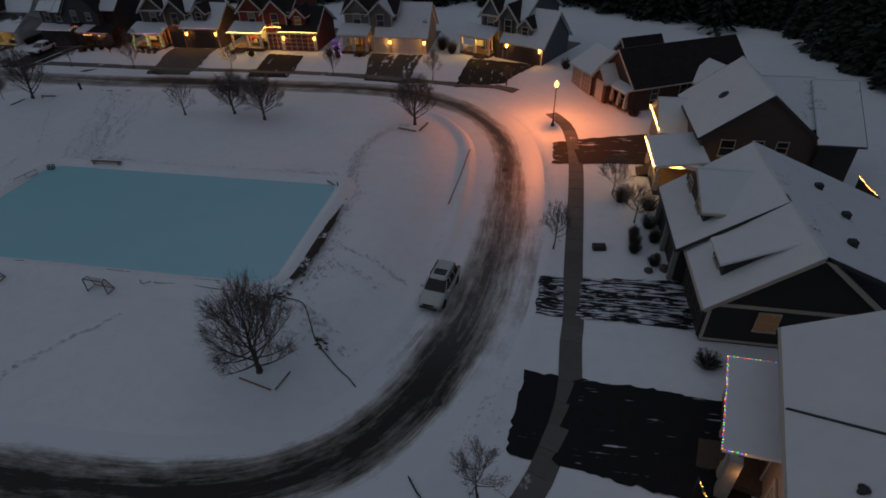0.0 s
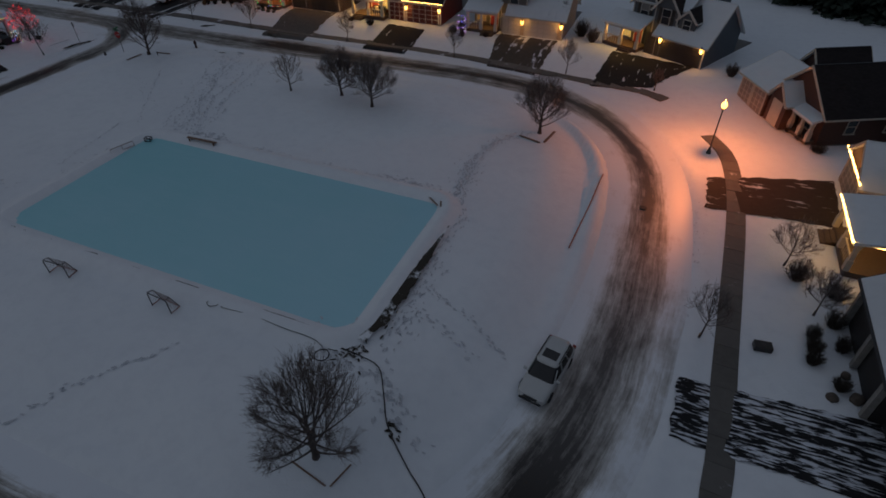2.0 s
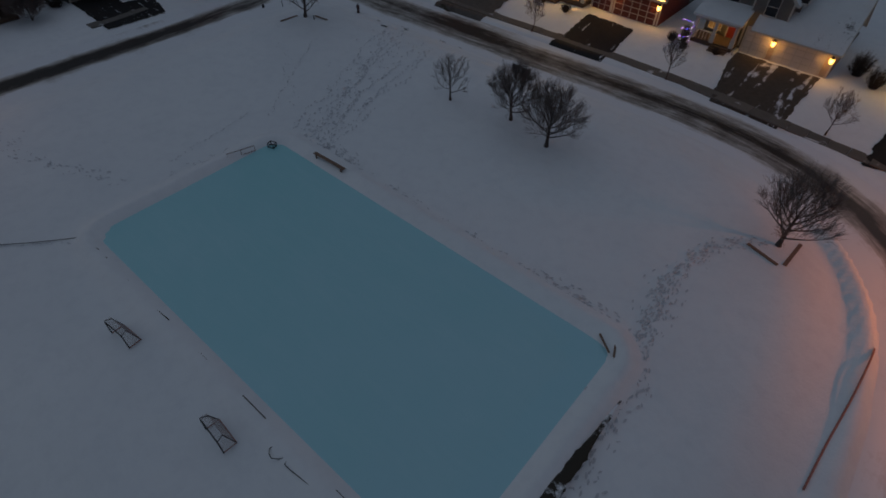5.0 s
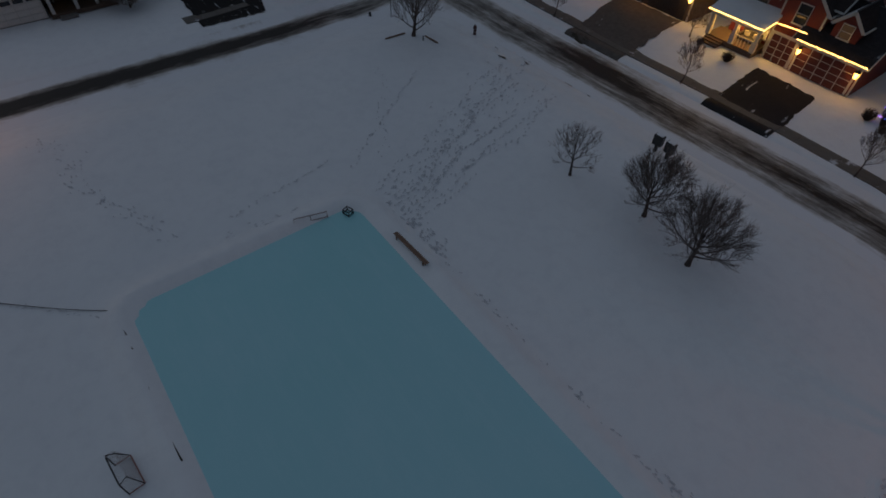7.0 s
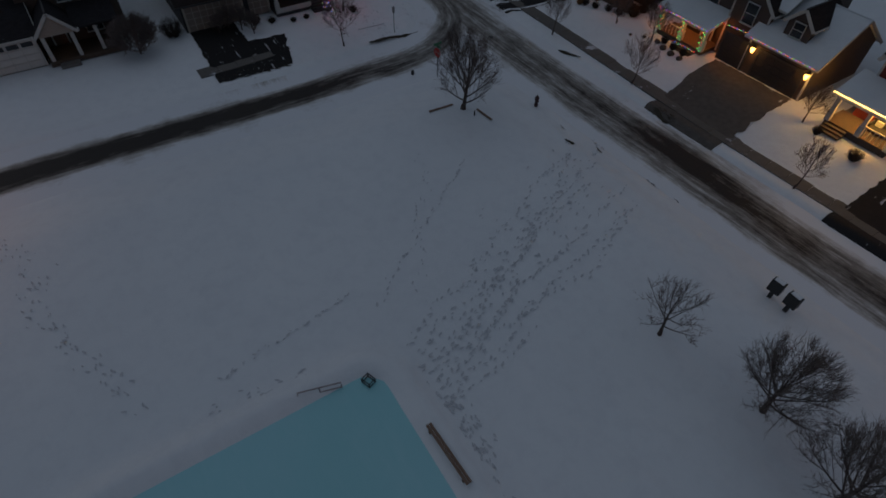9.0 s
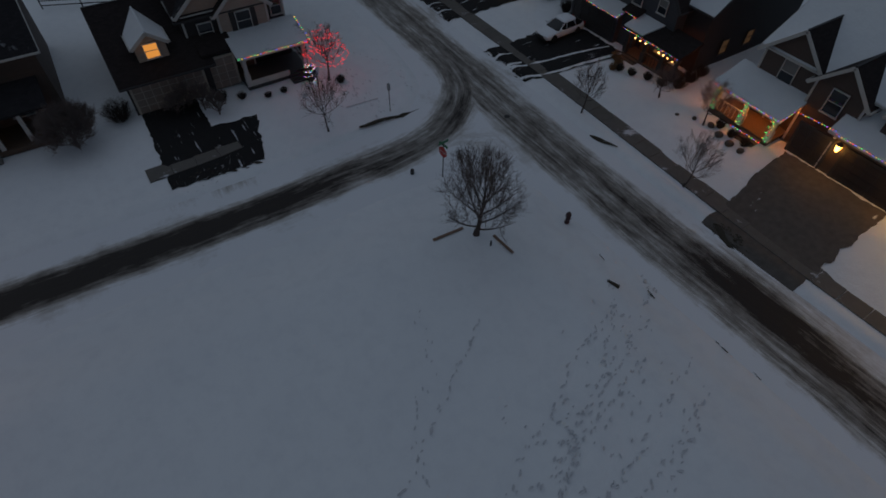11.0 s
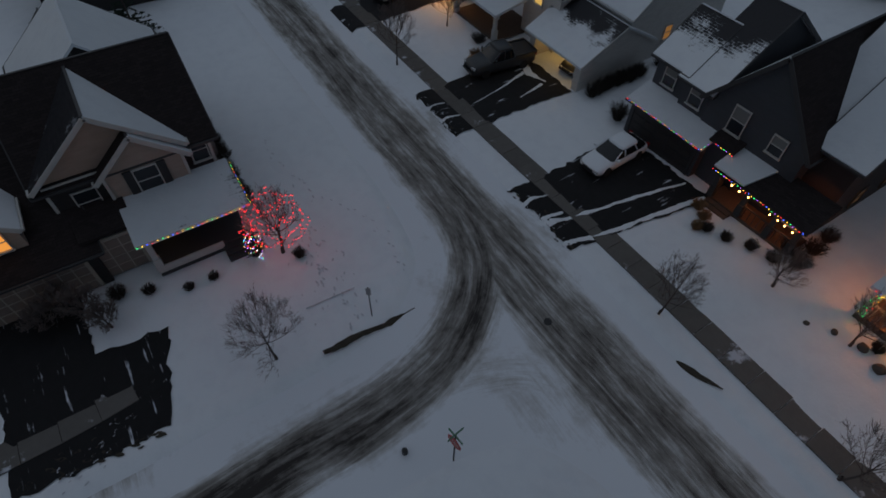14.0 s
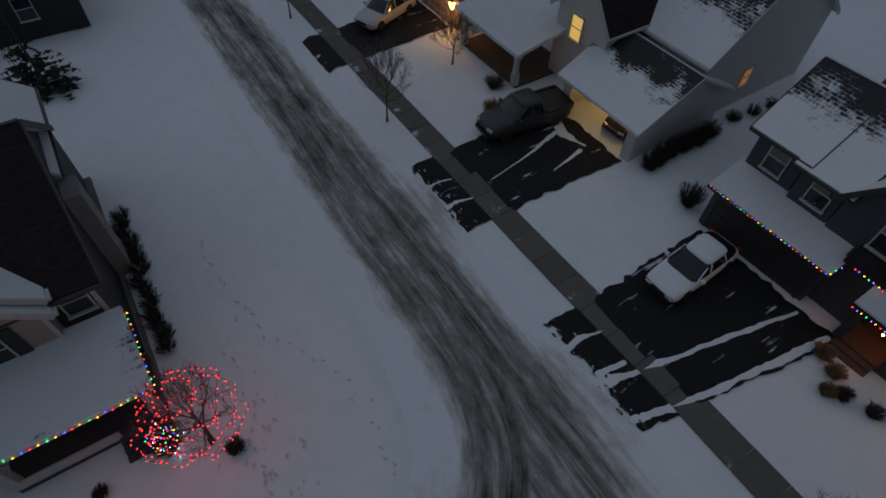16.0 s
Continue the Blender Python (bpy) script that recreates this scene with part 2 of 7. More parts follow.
# blue-green rink ice, scraped and frosted
n = Nodes("rink_ice")
co = coords(n)
east = n.math("DIVIDE", n.math("ADD", n.add("SeparateXYZ", Vector=co).outputs[0], 42.4), 26.4, True)
cloud = n.math("ADD", n.math("MULTIPLY", east, 0.6), n.math("MULTIPLY", n.math("SUBTRACT", n.noise(co, 0.16, 5, 0.6), 0.3), 0.9), True)
c = n.mix(cloud, (0.265, 0.615, 0.665), (0.365, 0.645, 0.745))
scrape = n.noise(n.scaled(co, (0.25, 1.1, 1)), 1.3, 6, 0.7)
c = n.mix(n.math("MULTIPLY", n.ramp(scrape, [(0.48, 0.0), (0.8, 1.0)]), 0.3), c, (0.42, 0.70, 0.77))
n.bump(n.noise(co, 6, 4), 0.12, 0.02)
M["ice"] = n.done(c, n.mix(n.noise(co, 0.7, 5), (0.24,) * 3, (0.42,) * 3), Specular_IOR_Level=0.9)

# driven road: for each of its lines the mesh brings the wear and the place across and along
n = Nodes("driven_snow_road")
co = coords(n)
blot = n.noise(co, 0.30, 5, 0.65)
grit = n.noise(co, 3.0, 5, 0.7)


def lane_wear(k):
    a, b = n.add("Attribute"), n.add("Attribute")
    a.attribute_name, b.attribute_name = "wear_" + k, "lane_" + k
    lane = b.outputs["Vector"]
    sway = n.add("VectorMath")
    sway.operation = "ADD"
    n.put(sway.inputs[0], lane)
    n.put(sway.inputs[1], n.scaled(n.noise(n.scaled(lane, (0.3, 0.09, 1)), 1.0, 2), (0.7, 0.0, 0.0)))
    lane = sway.outputs[0]
    wide = n.noise(n.scaled(lane, (1.5, 0.055, 1)), 1.0, 4, 0.60)
    thin = n.noise(n.scaled(lane, (4.4, 0.15, 1)), 1.0, 5, 0.62)
    fine = n.noise(n.scaled(lane, (11.0, 0.42, 1)), 1.0, 4, 0.6)
    clot = n.noise(n.scaled(lane, (2.6, 0.55, 1)), 1.0, 6, 0.68)
    f = n.math("MULTIPLY", n.math("SUBTRACT", wide, 0.5), 0.75)
    for fac, k in ((thin, 0.62), (fine, 0.5), (clot, 1.0)):
        f = n.math("ADD", f, n.math("MULTIPLY", n.math("SUBTRACT", fac, 0.5), k))
    rough = n.math("MULTIPLY", a.outputs["Fac"], 2.6, True)
    return n.math("ADD", a.outputs["Fac"], n.math("MULTIPLY", f, rough))


f = n.math("MAXIMUM", n.math("MAXIMUM", lane_wear("main"), lane_wear("side")), lane_wear("spur"))
f = n.math("ADD", f, n.math("MULTIPLY", n.math("SUBTRACT", blot, 0.5), 0.7))
f = n.math("ADD", f, n.math("MULTIPLY", n.math("SUBTRACT", grit, 0.5), 0.22))
c = n.ramp(f, [(0.13, (0.72, 0.75, 0.795)), (0.34, (0.50, 0.50, 0.50)), (0.60, (0.248, 0.238, 0.222)), (0.82, (0.122, 0.112, 0.103)), (1.0, (0.026, 0.022, 0.020))])
n.bump(f, 0.35, 0.05)
glaze = n.add("Attribute")
glaze.attribute_name = "glaze"
slick = n.math("MULTIPLY", glaze.outputs["Fac"], n.ramp(f, [(0.25, 1.0), (0.95, 0.4)]))
M["road"] = n.done(c, 0.62, Specular_IOR_Level=0.3, Coat_Weight=slick, Coat_Roughness=0.47, Coat_IOR=2.6)


# ---------------------------------------------------------------- geometry helpers
class Geo:
    """Gathers points and faces of one mesh."""

    def __init__(self):
        self.v, self.f = [], []

    def add(self, pts, faces):
        k = len(self.v)
        self.v += [tuple(p) for p in pts]
        self.f += [tuple(i + k for i in f) for f in faces]
        return self

    def box(self, x0, x1, y0, y1, z0, z1):
        p = [(x, y, z) for z in (z0, z1) for x, y in ((x0, y0), (x1, y0), (x1, y1), (x0, y1))]
        return self.add(p, [(3, 2, 1, 0), (4, 5, 6, 7), (0, 1, 5, 4), (1, 2, 6, 5), (2, 3, 7, 6), (3, 0, 4, 7)])

    def bar(self, a, b, w, h):
        """A square bar from a to b."""
        a, b = Vector(a), Vector(b)
        d = (b - a).normalized()
        s = d.cross(Vector((0, 0, 1)))
        s = s.normalized() if s.length > 1e-4 else Vector((1, 0, 0))
        u = s.cross(d)
        p = [q + s * i * w / 2 + u * j * h / 2 for q in (a, b) for i, j in ((-1, -1), (1, -1), (1, 1), (-1, 1))]
        return self.add(p, [(3, 2, 1, 0), (4, 5, 6, 7), (0, 1, 5, 4), (1, 2, 6, 5), (2, 3, 7, 6), (3, 0, 4, 7)])

    def tube(self, pts, radii, n=6, cap=True):
        """A round tube along points."""
        pts = [Vector(p) for p in pts]
        rings = []
        for i, p in enumerate(pts):
            d = (pts[min(i + 1, len(pts) - 1)] - pts[max(i - 1, 0)]).normalized()
            s = d.cross(Vector((0.13, 0.21, 1.0)))
            s = s.normalized() if s.length > 1e-3 else Vector((1, 0, 0))
            u = d.cross(s)
            rings.append([p + (s * math.cos(a) + u * math.sin(a)) * radii[i] for a in (k * math.tau / n for k in range(n))])
        fs = [(i * n + k, i * n + (k + 1) % n, (i + 1) * n + (k + 1) % n, (i + 1) * n + k) for i in range(len(pts) - 1) for k in range(n)]
        if cap:
            fs += [tuple(range(n))[::-1], tuple(range((len(pts) - 1) * n, len(pts) * n))]
        return self.add([q for r in rings for q in r], fs)

    def lathe(self, profile, n=12, at=(0, 0, 0)):
        """A turned shape from (radius, height) pairs."""
        p = [(at[0] + r * math.cos(k * math.tau / n), at[1] + r * math.sin(k * math.tau / n), at[2] + z) for r, z in profile for k in range(n)]
        fs = [(i * n + k, i * n + (k + 1) % n, (i + 1) * n + (k + 1) % n, (i + 1) * n + k) for i in range(len(profile) - 1) for k in range(n)]
        return self.add(p, fs + [tuple(range(n))[::-1], tuple(range((len(profile) - 1) * n, len(profile) * n))])

    def slab(self, quad, thick):
        """A thick sheet: the polygon, and the same polygon lower by thick."""
        k = len(quad)
        low = [(p[0], p[1], p[2] - thick) for p in quad]
        return self.add(list(quad) + low, [tuple(range(k)), tuple(range(2 * k - 1, k - 1, -1))] + [(i, i + k, (i + 1) % k + k, (i + 1) % k) for i in range(k)])

    def mesh(self, name, mat=None, smooth=False):
        me = bpy.data.meshes.new(name)
        me.from_pydata(self.v, [], self.f)
        if mat:
            me.materials.append(M[mat] if isinstance(mat, str) else mat)
        if smooth:
            me.shade_smooth()
        me.update()
        return me


def part(name, geo, mat, parent=None, label="", smooth=False, pose_at=None):
    """Links one mesh, under a thing or a part."""
    me = geo if isinstance(geo, bpy.types.Mesh) else geo.mesh(name, mat, smooth)
    ob = new(name, me)
    ob.parent = parent
    if pose_at is not None:
        ob.matrix_basis = pose_at
    return tagged(ob, label)


def thing(name, m, label, category, group="", kind=""):
    """An empty that carries the parts of one thing."""
    ob = new(name)
    ob.empty_display_size = 0.3
    ob.matrix_basis = m
    return tagged(ob, label, category, group, kind)


def soften(ob, width=0.02, segments=2):
    b = ob.modifiers.new("bevel", "BEVEL")
    b.width, b.segments, b.limit_method = width, segments, "ANGLE"
    return ob


def smoothstep(a, b, x):
    t = np.clip((np.asarray(x, float) - a) / (b - a), 0, 1)
    return t * t * (3 - 2 * t)


def curve_points(ctrl, step=0.8):
    """A smooth line (Catmull-Rom) through control points."""
    c = [np.array(p, float) for p in ctrl]
    c = [2 * c[0] - c[1], *c, 2 * c[-1] - c[-2]]
    out = []
    for i in range(1, len(c) - 2):
        k = max(2, int(np.linalg.norm(c[i + 1] - c[i]) / step))
        for t in np.arange(k) / k:
            out.append(0.5 * (2 * c[i] + (c[i + 1] - c[i - 1]) * t + (2 * c[i - 1] - 5 * c[i] + 4 * c[i + 1] - c[i + 2]) * t ** 2 + (3 * c[i] - c[i - 1] - 3 * c[i + 1] + c[i + 2]) * t ** 3))
    out.append(c[-2])
    return np.array(out)


# ---------------------------------------------------------------- plan: roads and the lie of the ground
MAIN = curve_points([(-260, 62.2), (-110, 62.2), (-60, 62.0), (-40, 62.5), (-27, 63.0), (-19, 62.6), (-13, 61.0), (-8.3, 57.8), (-5.0, 53.6),
                     (-3.3, 49.6), (-2.4, 44.4), (-2.1, 36), (-2.5, 29.5), (-3.1, 25), (-4.2, 20.8), (-5.8, 17.2), (-8.0, 14.3), (-11, 12.4), (-15, 11.2),
                     (-20, 10.7), (-26, 10.6), (-45, 10.6), (-66, 10.6), (-260, 10.6)])
SIDE = curve_points([(-67.4, -90), (-67.4, 0), (-67.3, 25), (-66.9, 40), (-66.95, 48), (-67.2, 53.3), (-68.3, 57.0), (-70.5, 59.7), (-73.2, 61.2), (-78, 61.9), (-84, 62.0)])
SPUR = curve_points([(-67.0, 50), (-66.6, 55), (-65.0, 59.0), (-61.0, 61.3), (-57, 61.7)])
PARK = np.array([p for p in MAIN if p[0] > -66.9])


def nearest(line, x, y):
    """Distance to a line of points, side-signed offset and way along it."""
    x, y = np.asarray(x, float).ravel(), np.asarray(y, float).ravel()
    seg = line[1:] - line[:-1]
    length = np.linalg.norm(seg, axis=1)
    start = np.concatenate([[0], np.cumsum(length)[:-1]])
    best, off, along = np.full(x.shape, 1e9), np.zeros(x.shape), np.zeros(x.shape)
    for a, s, l, st in zip(line[:-1], seg, length, start):
        rx, ry = x - a[0], y - a[1]
        t = np.clip((rx * s[0] + ry * s[1]) / (l * l), 0, 1)
        dx, dy = rx - t * s[0], ry - t * s[1]
        d = np.hypot(dx, dy)
        m = d < best
        best = np.where(m, d, best)
        off = np.where(m, np.sign(s[0] * ry - s[1] * rx) * d, off)
        along = np.where(m, st + t * l, along)
    return best, off, along


def in_park(x, y):
    """Inside the loop of roads."""
    x, y = np.asarray(x, float), np.asarray(y, float)
    poly = np.vstack([PARK, [(-67, 10.6), (-67, 61.9)]])
    inside = np.zeros(x.shape, bool)
    for (x0, y0), (x1, y1) in zip(poly, np.roll(poly, -1, axis=0)):
        if y0 != y1:
            inside ^= ((y0 > y) != (y1 > y)) & (x < (x1 - x0) * (y - y0) / (y1 - y0) + x0)
    return inside


def heights(x, y):
    """The ground's height: roads at 0, the park a metre above them, the lots a little."""
    x, y = np.asarray(x, float), np.asarray(y, float)
    shape = np.broadcast(x, y).shape
    x, y = np.broadcast_to(x, shape).ravel(), np.broadcast_to(y, shape).ravel()
    d = np.full(x.shape, 1e9)
    for line in (MAIN, SIDE, SPUR):
        near = (x > line[:, 0].min() - 30) & (x < line[:, 0].max() + 30) & (y > line[:, 1].min() - 30) & (y < line[:, 1].max() + 30)
        if near.any():
            d[near] = np.minimum(d[near], nearest(line, x[near], y[near])[0])
    lot = 0.30 + 0.62 * smoothstep(-84, -44, x) * smoothstep(60, 70, y)
    park = in_park(x, y)
    high = np.where(park, 0.12 + 1.0 * smoothstep(3.4, 8.5, d), 0.10 + (lot - 0.10) * smoothstep(4.0, 10.5, d))
    kerb = smoothstep(2.7, 3.5, d)
    z = -0.14 + (high + 0.14) * kerb
    # the ridge that the plough threw up round the bend
    z = z + np.where(park, 0.46 * np.exp(-((d - 3.65) / 0.50) ** 2) * smoothstep(30, 42, y) * smoothstep(-14, -9, x), 0)
    z = z + np.where(park, 0.24 * np.exp(-((d - 5.2) / 0.9) ** 2) * smoothstep(54, 56, y) * smoothstep(-18, -24, x), 0)
    z = z + 0.10 * np.exp(-((d - 3.7) / 0.45) ** 2)
    return z.reshape(shape)


def ground_z(x, y):
    return float(heights(np.array([x]), np.array([y]))[0])


def spaced(a, b, step, reach, grow=1.35):
    """Even steps from a to b, then ever longer ones out to reach."""
    mid = list(np.arange(a, b + step / 2, step))
    s, p = step, mid[-1]
    while p < reach:
        s *= grow
        p += s
        mid.append(p)
    s, p = step, mid[0]
    while p > -reach:
        s *= grow
        p -= s
        mid.insert(0, p)
    return np.array(mid)


def sheet(name, xs, ys, z, mat):
    """A grid mesh over xs and ys."""
    gx, gy = np.meshgrid(xs, ys)
    v = np.column_stack([gx.ravel(), gy.ravel(), z.ravel()])
    w, h = len(xs), len(ys)
    i = (np.arange(h - 1)[:, None] * w + np.arange(w - 1)[None, :]).ravel()
    f = np.column_stack([i, i + 1, i + 1 + w, i + w])
    me = bpy.data.meshes.new(name)
    me.from_pydata(v.tolist(), [], f.tolist())
    me.materials.append(M[mat])
    me.shade_smooth()
    return me


gxs, gys = spaced(-115, 34, 0.42, 1800), spaced(4, 104, 0.42, 1800)
gx, gy = np.meshgrid(gxs, gys)
gz = heights(gx, gy)
lump = np.array([noise.noise((x * 0.23, y * 0.23, 0)) + 0.5 * noise.noise((x * 0.9, y * 0.9, 3)) for x, y in zip(gx.ravel(), gy.ravel())]).reshape(gx.shape)
lump = np.minimum(lump - 0.30, 0)
gz = gz + 0.06 * lump * np.clip((gz + 0.1) / 0.3, 0, 1)
# the rink lies in a level bed with low snow banks
RX0, RX1, RY0, RY1 = -42.4, -15.95, 24.9, 37.5
RR = 0.95
qx = np.maximum(np.maximum(RX0 + RR - gx, gx - RX1 + RR), 0)
qy = np.maximum(np.maximum(RY0 + RR - gy, gy - RY1 + RR), 0)
q = np.maximum(np.hypot(qx, qy) - RR, 0)
inside_rink = (q <= 0)
gz = gz - 0.06 * lump * np.clip((gz + 0.1) / 0.3, 0, 1) * smoothstep(2.5, 0.9, q)
gz = np.where(inside_rink, 1.0, gz + (0.34 + 0.16 * smoothstep(-18, -15.5, gx)) * np.exp(-((q - 0.95) / 0.5) ** 2))
ground = tagged(new("ground", sheet("ground", gxs, gys, gz, "snow")), "snow-covered ground of a park and front lawns", "ground", kind="structure")


def road_mesh():
    """One worn surface for the loop, the side street and their join."""
    step = 0.3
    cells = {}
    for line in (MAIN, SIDE, SPUR):
        for px, py in line:
            if -135 < px < 12 and -12 < py < 72:
                for i in range(int((px - 4.2) / step), int((px + 4.2) / step) + 1):
                    for j in range(int((py - 4.2) / step), int((py + 4.2) / step) + 1):
                        cells[i, j] = 0
    keys = np.array(list(cells))
    x, y = keys[:, 0] * step, keys[:, 1] * step
    dm, om, am = nearest(MAIN, x, y)
    ds, os_, as_ = nearest(SIDE, x, y)
    dp, op, ap = nearest(SPUR, x, y)
    keep = np.minimum(np.minimum(dm, ds), dp) < 3.9
    # how far the wheels have bared each road
    north = smoothstep(56, 60, y)
    bend = smoothstep(17, 24, y) * smoothstep(47, 40, y) * smoothstep(-9, -6, x)
    foot = smoothstep(25, 17, y)
    arc = smoothstep(36, 45, y) * smoothstep(-26, -12, x)
    west = smoothstep(-40, -60, x) * north
    half = 1.5 + 0.25 * north - 0.45 * arc * (1 - north) + 0.1 * bend
    flat = smoothstep(half + 0.55, half - 0.35, dm)
    core = 0.42 + 0.10 * foot + 0.14 * arc - 0.18 * bend - 0.40 * west
    wm = 0.47 * flat + core * np.exp(-((om - 0.25 * north) / (0.60 + 0.40 * foot + 0.25 * bend)) ** 2) + 0.10 * np.exp(-(dm / (2.7 + 0.4 * bend)) ** 4)
    wm = wm + 0.22 * west * (np.exp(-((om - 0.55) / 0.28) ** 2) + 0.7 * np.exp(-((om + 0.75) / 0.32) ** 2))
    wm = wm + 0.60 * np.exp(-((x + 46.5) / 4.5) ** 2) * np.exp(-((y - 63.9) / 1.5) ** 2)
    # scuffed verge where cars cross to the drives and park
    for cx, cy, rx, ry, k in ((0.6, 18.0, 1.7, 3.4, 0.34), (0.6, 27.4, 1.5, 3.4, 0.30), (-4.9, 22.6, 1.8, 4.6, 0.34), (0.2, 34.0, 1.2, 4.5, 0.16), (-82.8, 64.6, 2.8, 1.3, 0.26), (-72.0, 64.6, 2.6, 1.2, 0.20), (-70.4, 42.0, 1.3, 3.2, 0.36), (-63.6, 58.6, 2.6, 2.0, 0.20)):
        wm = wm + k * np.exp(-((x - cx) / rx) ** 2 - ((y - cy) / ry) ** 2)
    south = smoothstep(52, 42, y)
    fade = smoothstep(-82, -73, x)
    ws = 0.50 * smoothstep(1.75, 0.95, ds) + (0.10 + 0.60 * south) * np.exp(-(ds / (0.75 + 0.20 * south)) ** 2) + 0.10 * np.exp(-(ds / 2.6) ** 4)
    ws = ws + 0.14 * (1 - south) * (np.exp(-((os_ - 0.6) / 0.28) ** 2) + np.exp(-((os_ + 0.6) / 0.28) ** 2))
    ws = ws * fade
    wp = np.exp(-(dp / 1.2) ** 2.5) * 0.20 * smoothstep(50, 54, y) * smoothstep(-57, -60, x)
    index = {}
    pts = []
    for k in np.flatnonzero(keep):
        index[tuple(keys[k])] = len(pts)
        pts.append((x[k], y[k], 0.0))
    faces = []
    for (i, j), a in index.items():
        b, c, d = index.get((i + 1, j)), index.get((i + 1, j + 1)), index.get((i, j + 1))
        if None not in (b, c, d):
            faces.append((a, b, c, d))
    me = bpy.data.meshes.new("road")
    me.from_pydata(pts, [], faces)
    for tag, w, across, along in (("main", wm, om, am), ("side", ws, os_, as_ + 300), ("spur", wp, op, ap + 700)):
        me.attributes.new("wear_" + tag, "FLOAT", "POINT").data.foreach_set("value", w[keep].astype(np.float32))
        lane = np.column_stack([across, along, 0 * along])[keep]
        me.attributes.new("lane_" + tag, "FLOAT_VECTOR", "POINT").data.foreach_set("vector", lane.astype(np.float32).ravel())
    icy = smoothstep(3.4, 1.9, dm) * smoothstep(-16, -9, x) * smoothstep(18, 27, y)
    me.attributes.new("glaze", "FLOAT", "POINT").data.foreach_set("value", icy[keep].astype(np.float32))
    me.materials.append(M["road"])
    me.shade_smooth()
    return me


road = tagged(new("road", road_mesh()), "asphalt street under packed snow with dark wheel tracks", "road", kind="structure")


def patch(name, corners, mat, label, lift=0.045, step=0.3, ragged=0.13, seed=0):
    """A cleared area on the ground between four corners, with a ragged edge."""
    a, b, c, d = [np.array(p, float) for p in corners]
    nu = max(3, int(max(np.linalg.norm(b - a), np.linalg.norm(c - d)) / step))
    nv = max(3, int(max(np.linalg.norm(d - a), np.linalg.norm(c - b)) / step))
    u, v = np.meshgrid(np.linspace(0, 1, nu + 1), np.linspace(0, 1, nv + 1))
    p = ((1 - u) * (1 - v))[..., None] * a + (u * (1 - v))[..., None] * b + (u * v)[..., None] * c + ((1 - u) * v)[..., None] * d
    px, py = p[..., 0].copy(), p[..., 1].copy()
    edge = (u < 1e-6) | (u > 1 - 1e-6) | (v < 1e-6) | (v > 1 - 1e-6)
    cx, cy = px.mean(), py.mean()
    for i, j in zip(*np.nonzero(edge)):
        k = 1.5 * ragged * (noise.noise((px[i, j] * 1.3, py[i, j] * 1.3, seed)) + 0.9 * noise.noise((px[i, j] * 4, py[i, j] * 4, seed + 9)) - 0.2)
        r = math.hypot(px[i, j] - cx, py[i, j] - cy)
        px[i, j] += (px[i, j] - cx) / r * k
        py[i, j] += (py[i, j] - cy) / r * k
    z = heights(px, py) + lift + np.where(edge, -0.02, 0)
    w = nu + 1
    f = [(r * w + s, r * w + s + 1, (r + 1) * w + s + 1, (r + 1) * w + s) for r in range(nv) for s in range(nu)]
    me = bpy.data.meshes.new(name)
    me.from_pydata(np.column_stack([px.ravel(), py.ravel(), z.ravel()]).tolist(), [], f)
    me.materials.append(M[mat])
    me.shade_smooth()
    return tagged(new(name, me), label, "driveway", kind="structure")


patch("driveway", [(-0.4, 15.6), (10.4, 14.0), (10.6, 20.2), (0.4, 20.9)], "drive_x", "cleared black asphalt driveway beside a porch with string lights", seed=1)
patch("driveway", [(0.7, 25.5), (10.4, 25.2), (10.6, 29.9), (0.8, 29.3)], "drive_streak", "dark driveway streaked with scraped snow", seed=2)
patch("driveway", [(1.4, 45.8), (10.2, 46.3), (10.4, 53.0), (1.4, 50.4)], "drive_wet", "wet driveway in the glow of the street lamp", seed=3)
patch("driveway", [(-10.6, 64.4), (-4.6, 65.4), (-0.9, 71.6), (-9.8, 73.3)], "drive_shovel", "dark shovelled driveway with snow lines", seed=4)
patch("driveway", [(-22.2, 65.2), (-16.6, 65.2), (-16.3, 74.2), (-23.8, 74.2)], "drive_tan", "pale concrete driveway with wheel lines of snow", seed=5)
patch("driveway", [(-38.0, 65.6), (-32.4, 65.4), (-32.6, 72.3), (-37.8, 72.6)], "drive_y", "cleared dark driveway before a red garage", seed=6)
patch("driveway", [(-52.2, 64.9), (-46.0, 64.6), (-46.4, 74.2), (-53.4, 74.2)], "drive_bare", "bare concrete driveway lit by garage lanterns", seed=7)
patch("driveway", [(-74.8, 65.2), (-69.5, 65.2), (-67.8, 74.2), (-74.8, 74.2)], "drive_shovel", "dark driveway with strips of snow left by a shovel", seed=8)
patch("driveway", [(-85.6, 65.2), (-80.5, 65.2), (-80.1, 74.4), (-85.6, 74.6)], "drive_shovel", "dark driveway before an open lit garage", seed=9)
patch("driveway", [(-99.2, 64.9), (-95.2, 65.0), (-95.4, 74.0), (-99.6, 74.0)], "drive_y", "dark driveway under a wall lantern", seed=10)
patch("driveway", [(-80.1, 39.2), (-71.2, 39.0), (-71.0, 43.0), (-80.1, 43.0)], "drive_x", "cleared dark driveway crossed by the pavement", seed=11)
patch("driveway", [(-76.1, 42.7), (-71.1, 42.7), (-71.0, 44.9), (-75.8, 46.1)], "drive_x", "dark turning bay beside a driveway", seed=12, lift=0.052)


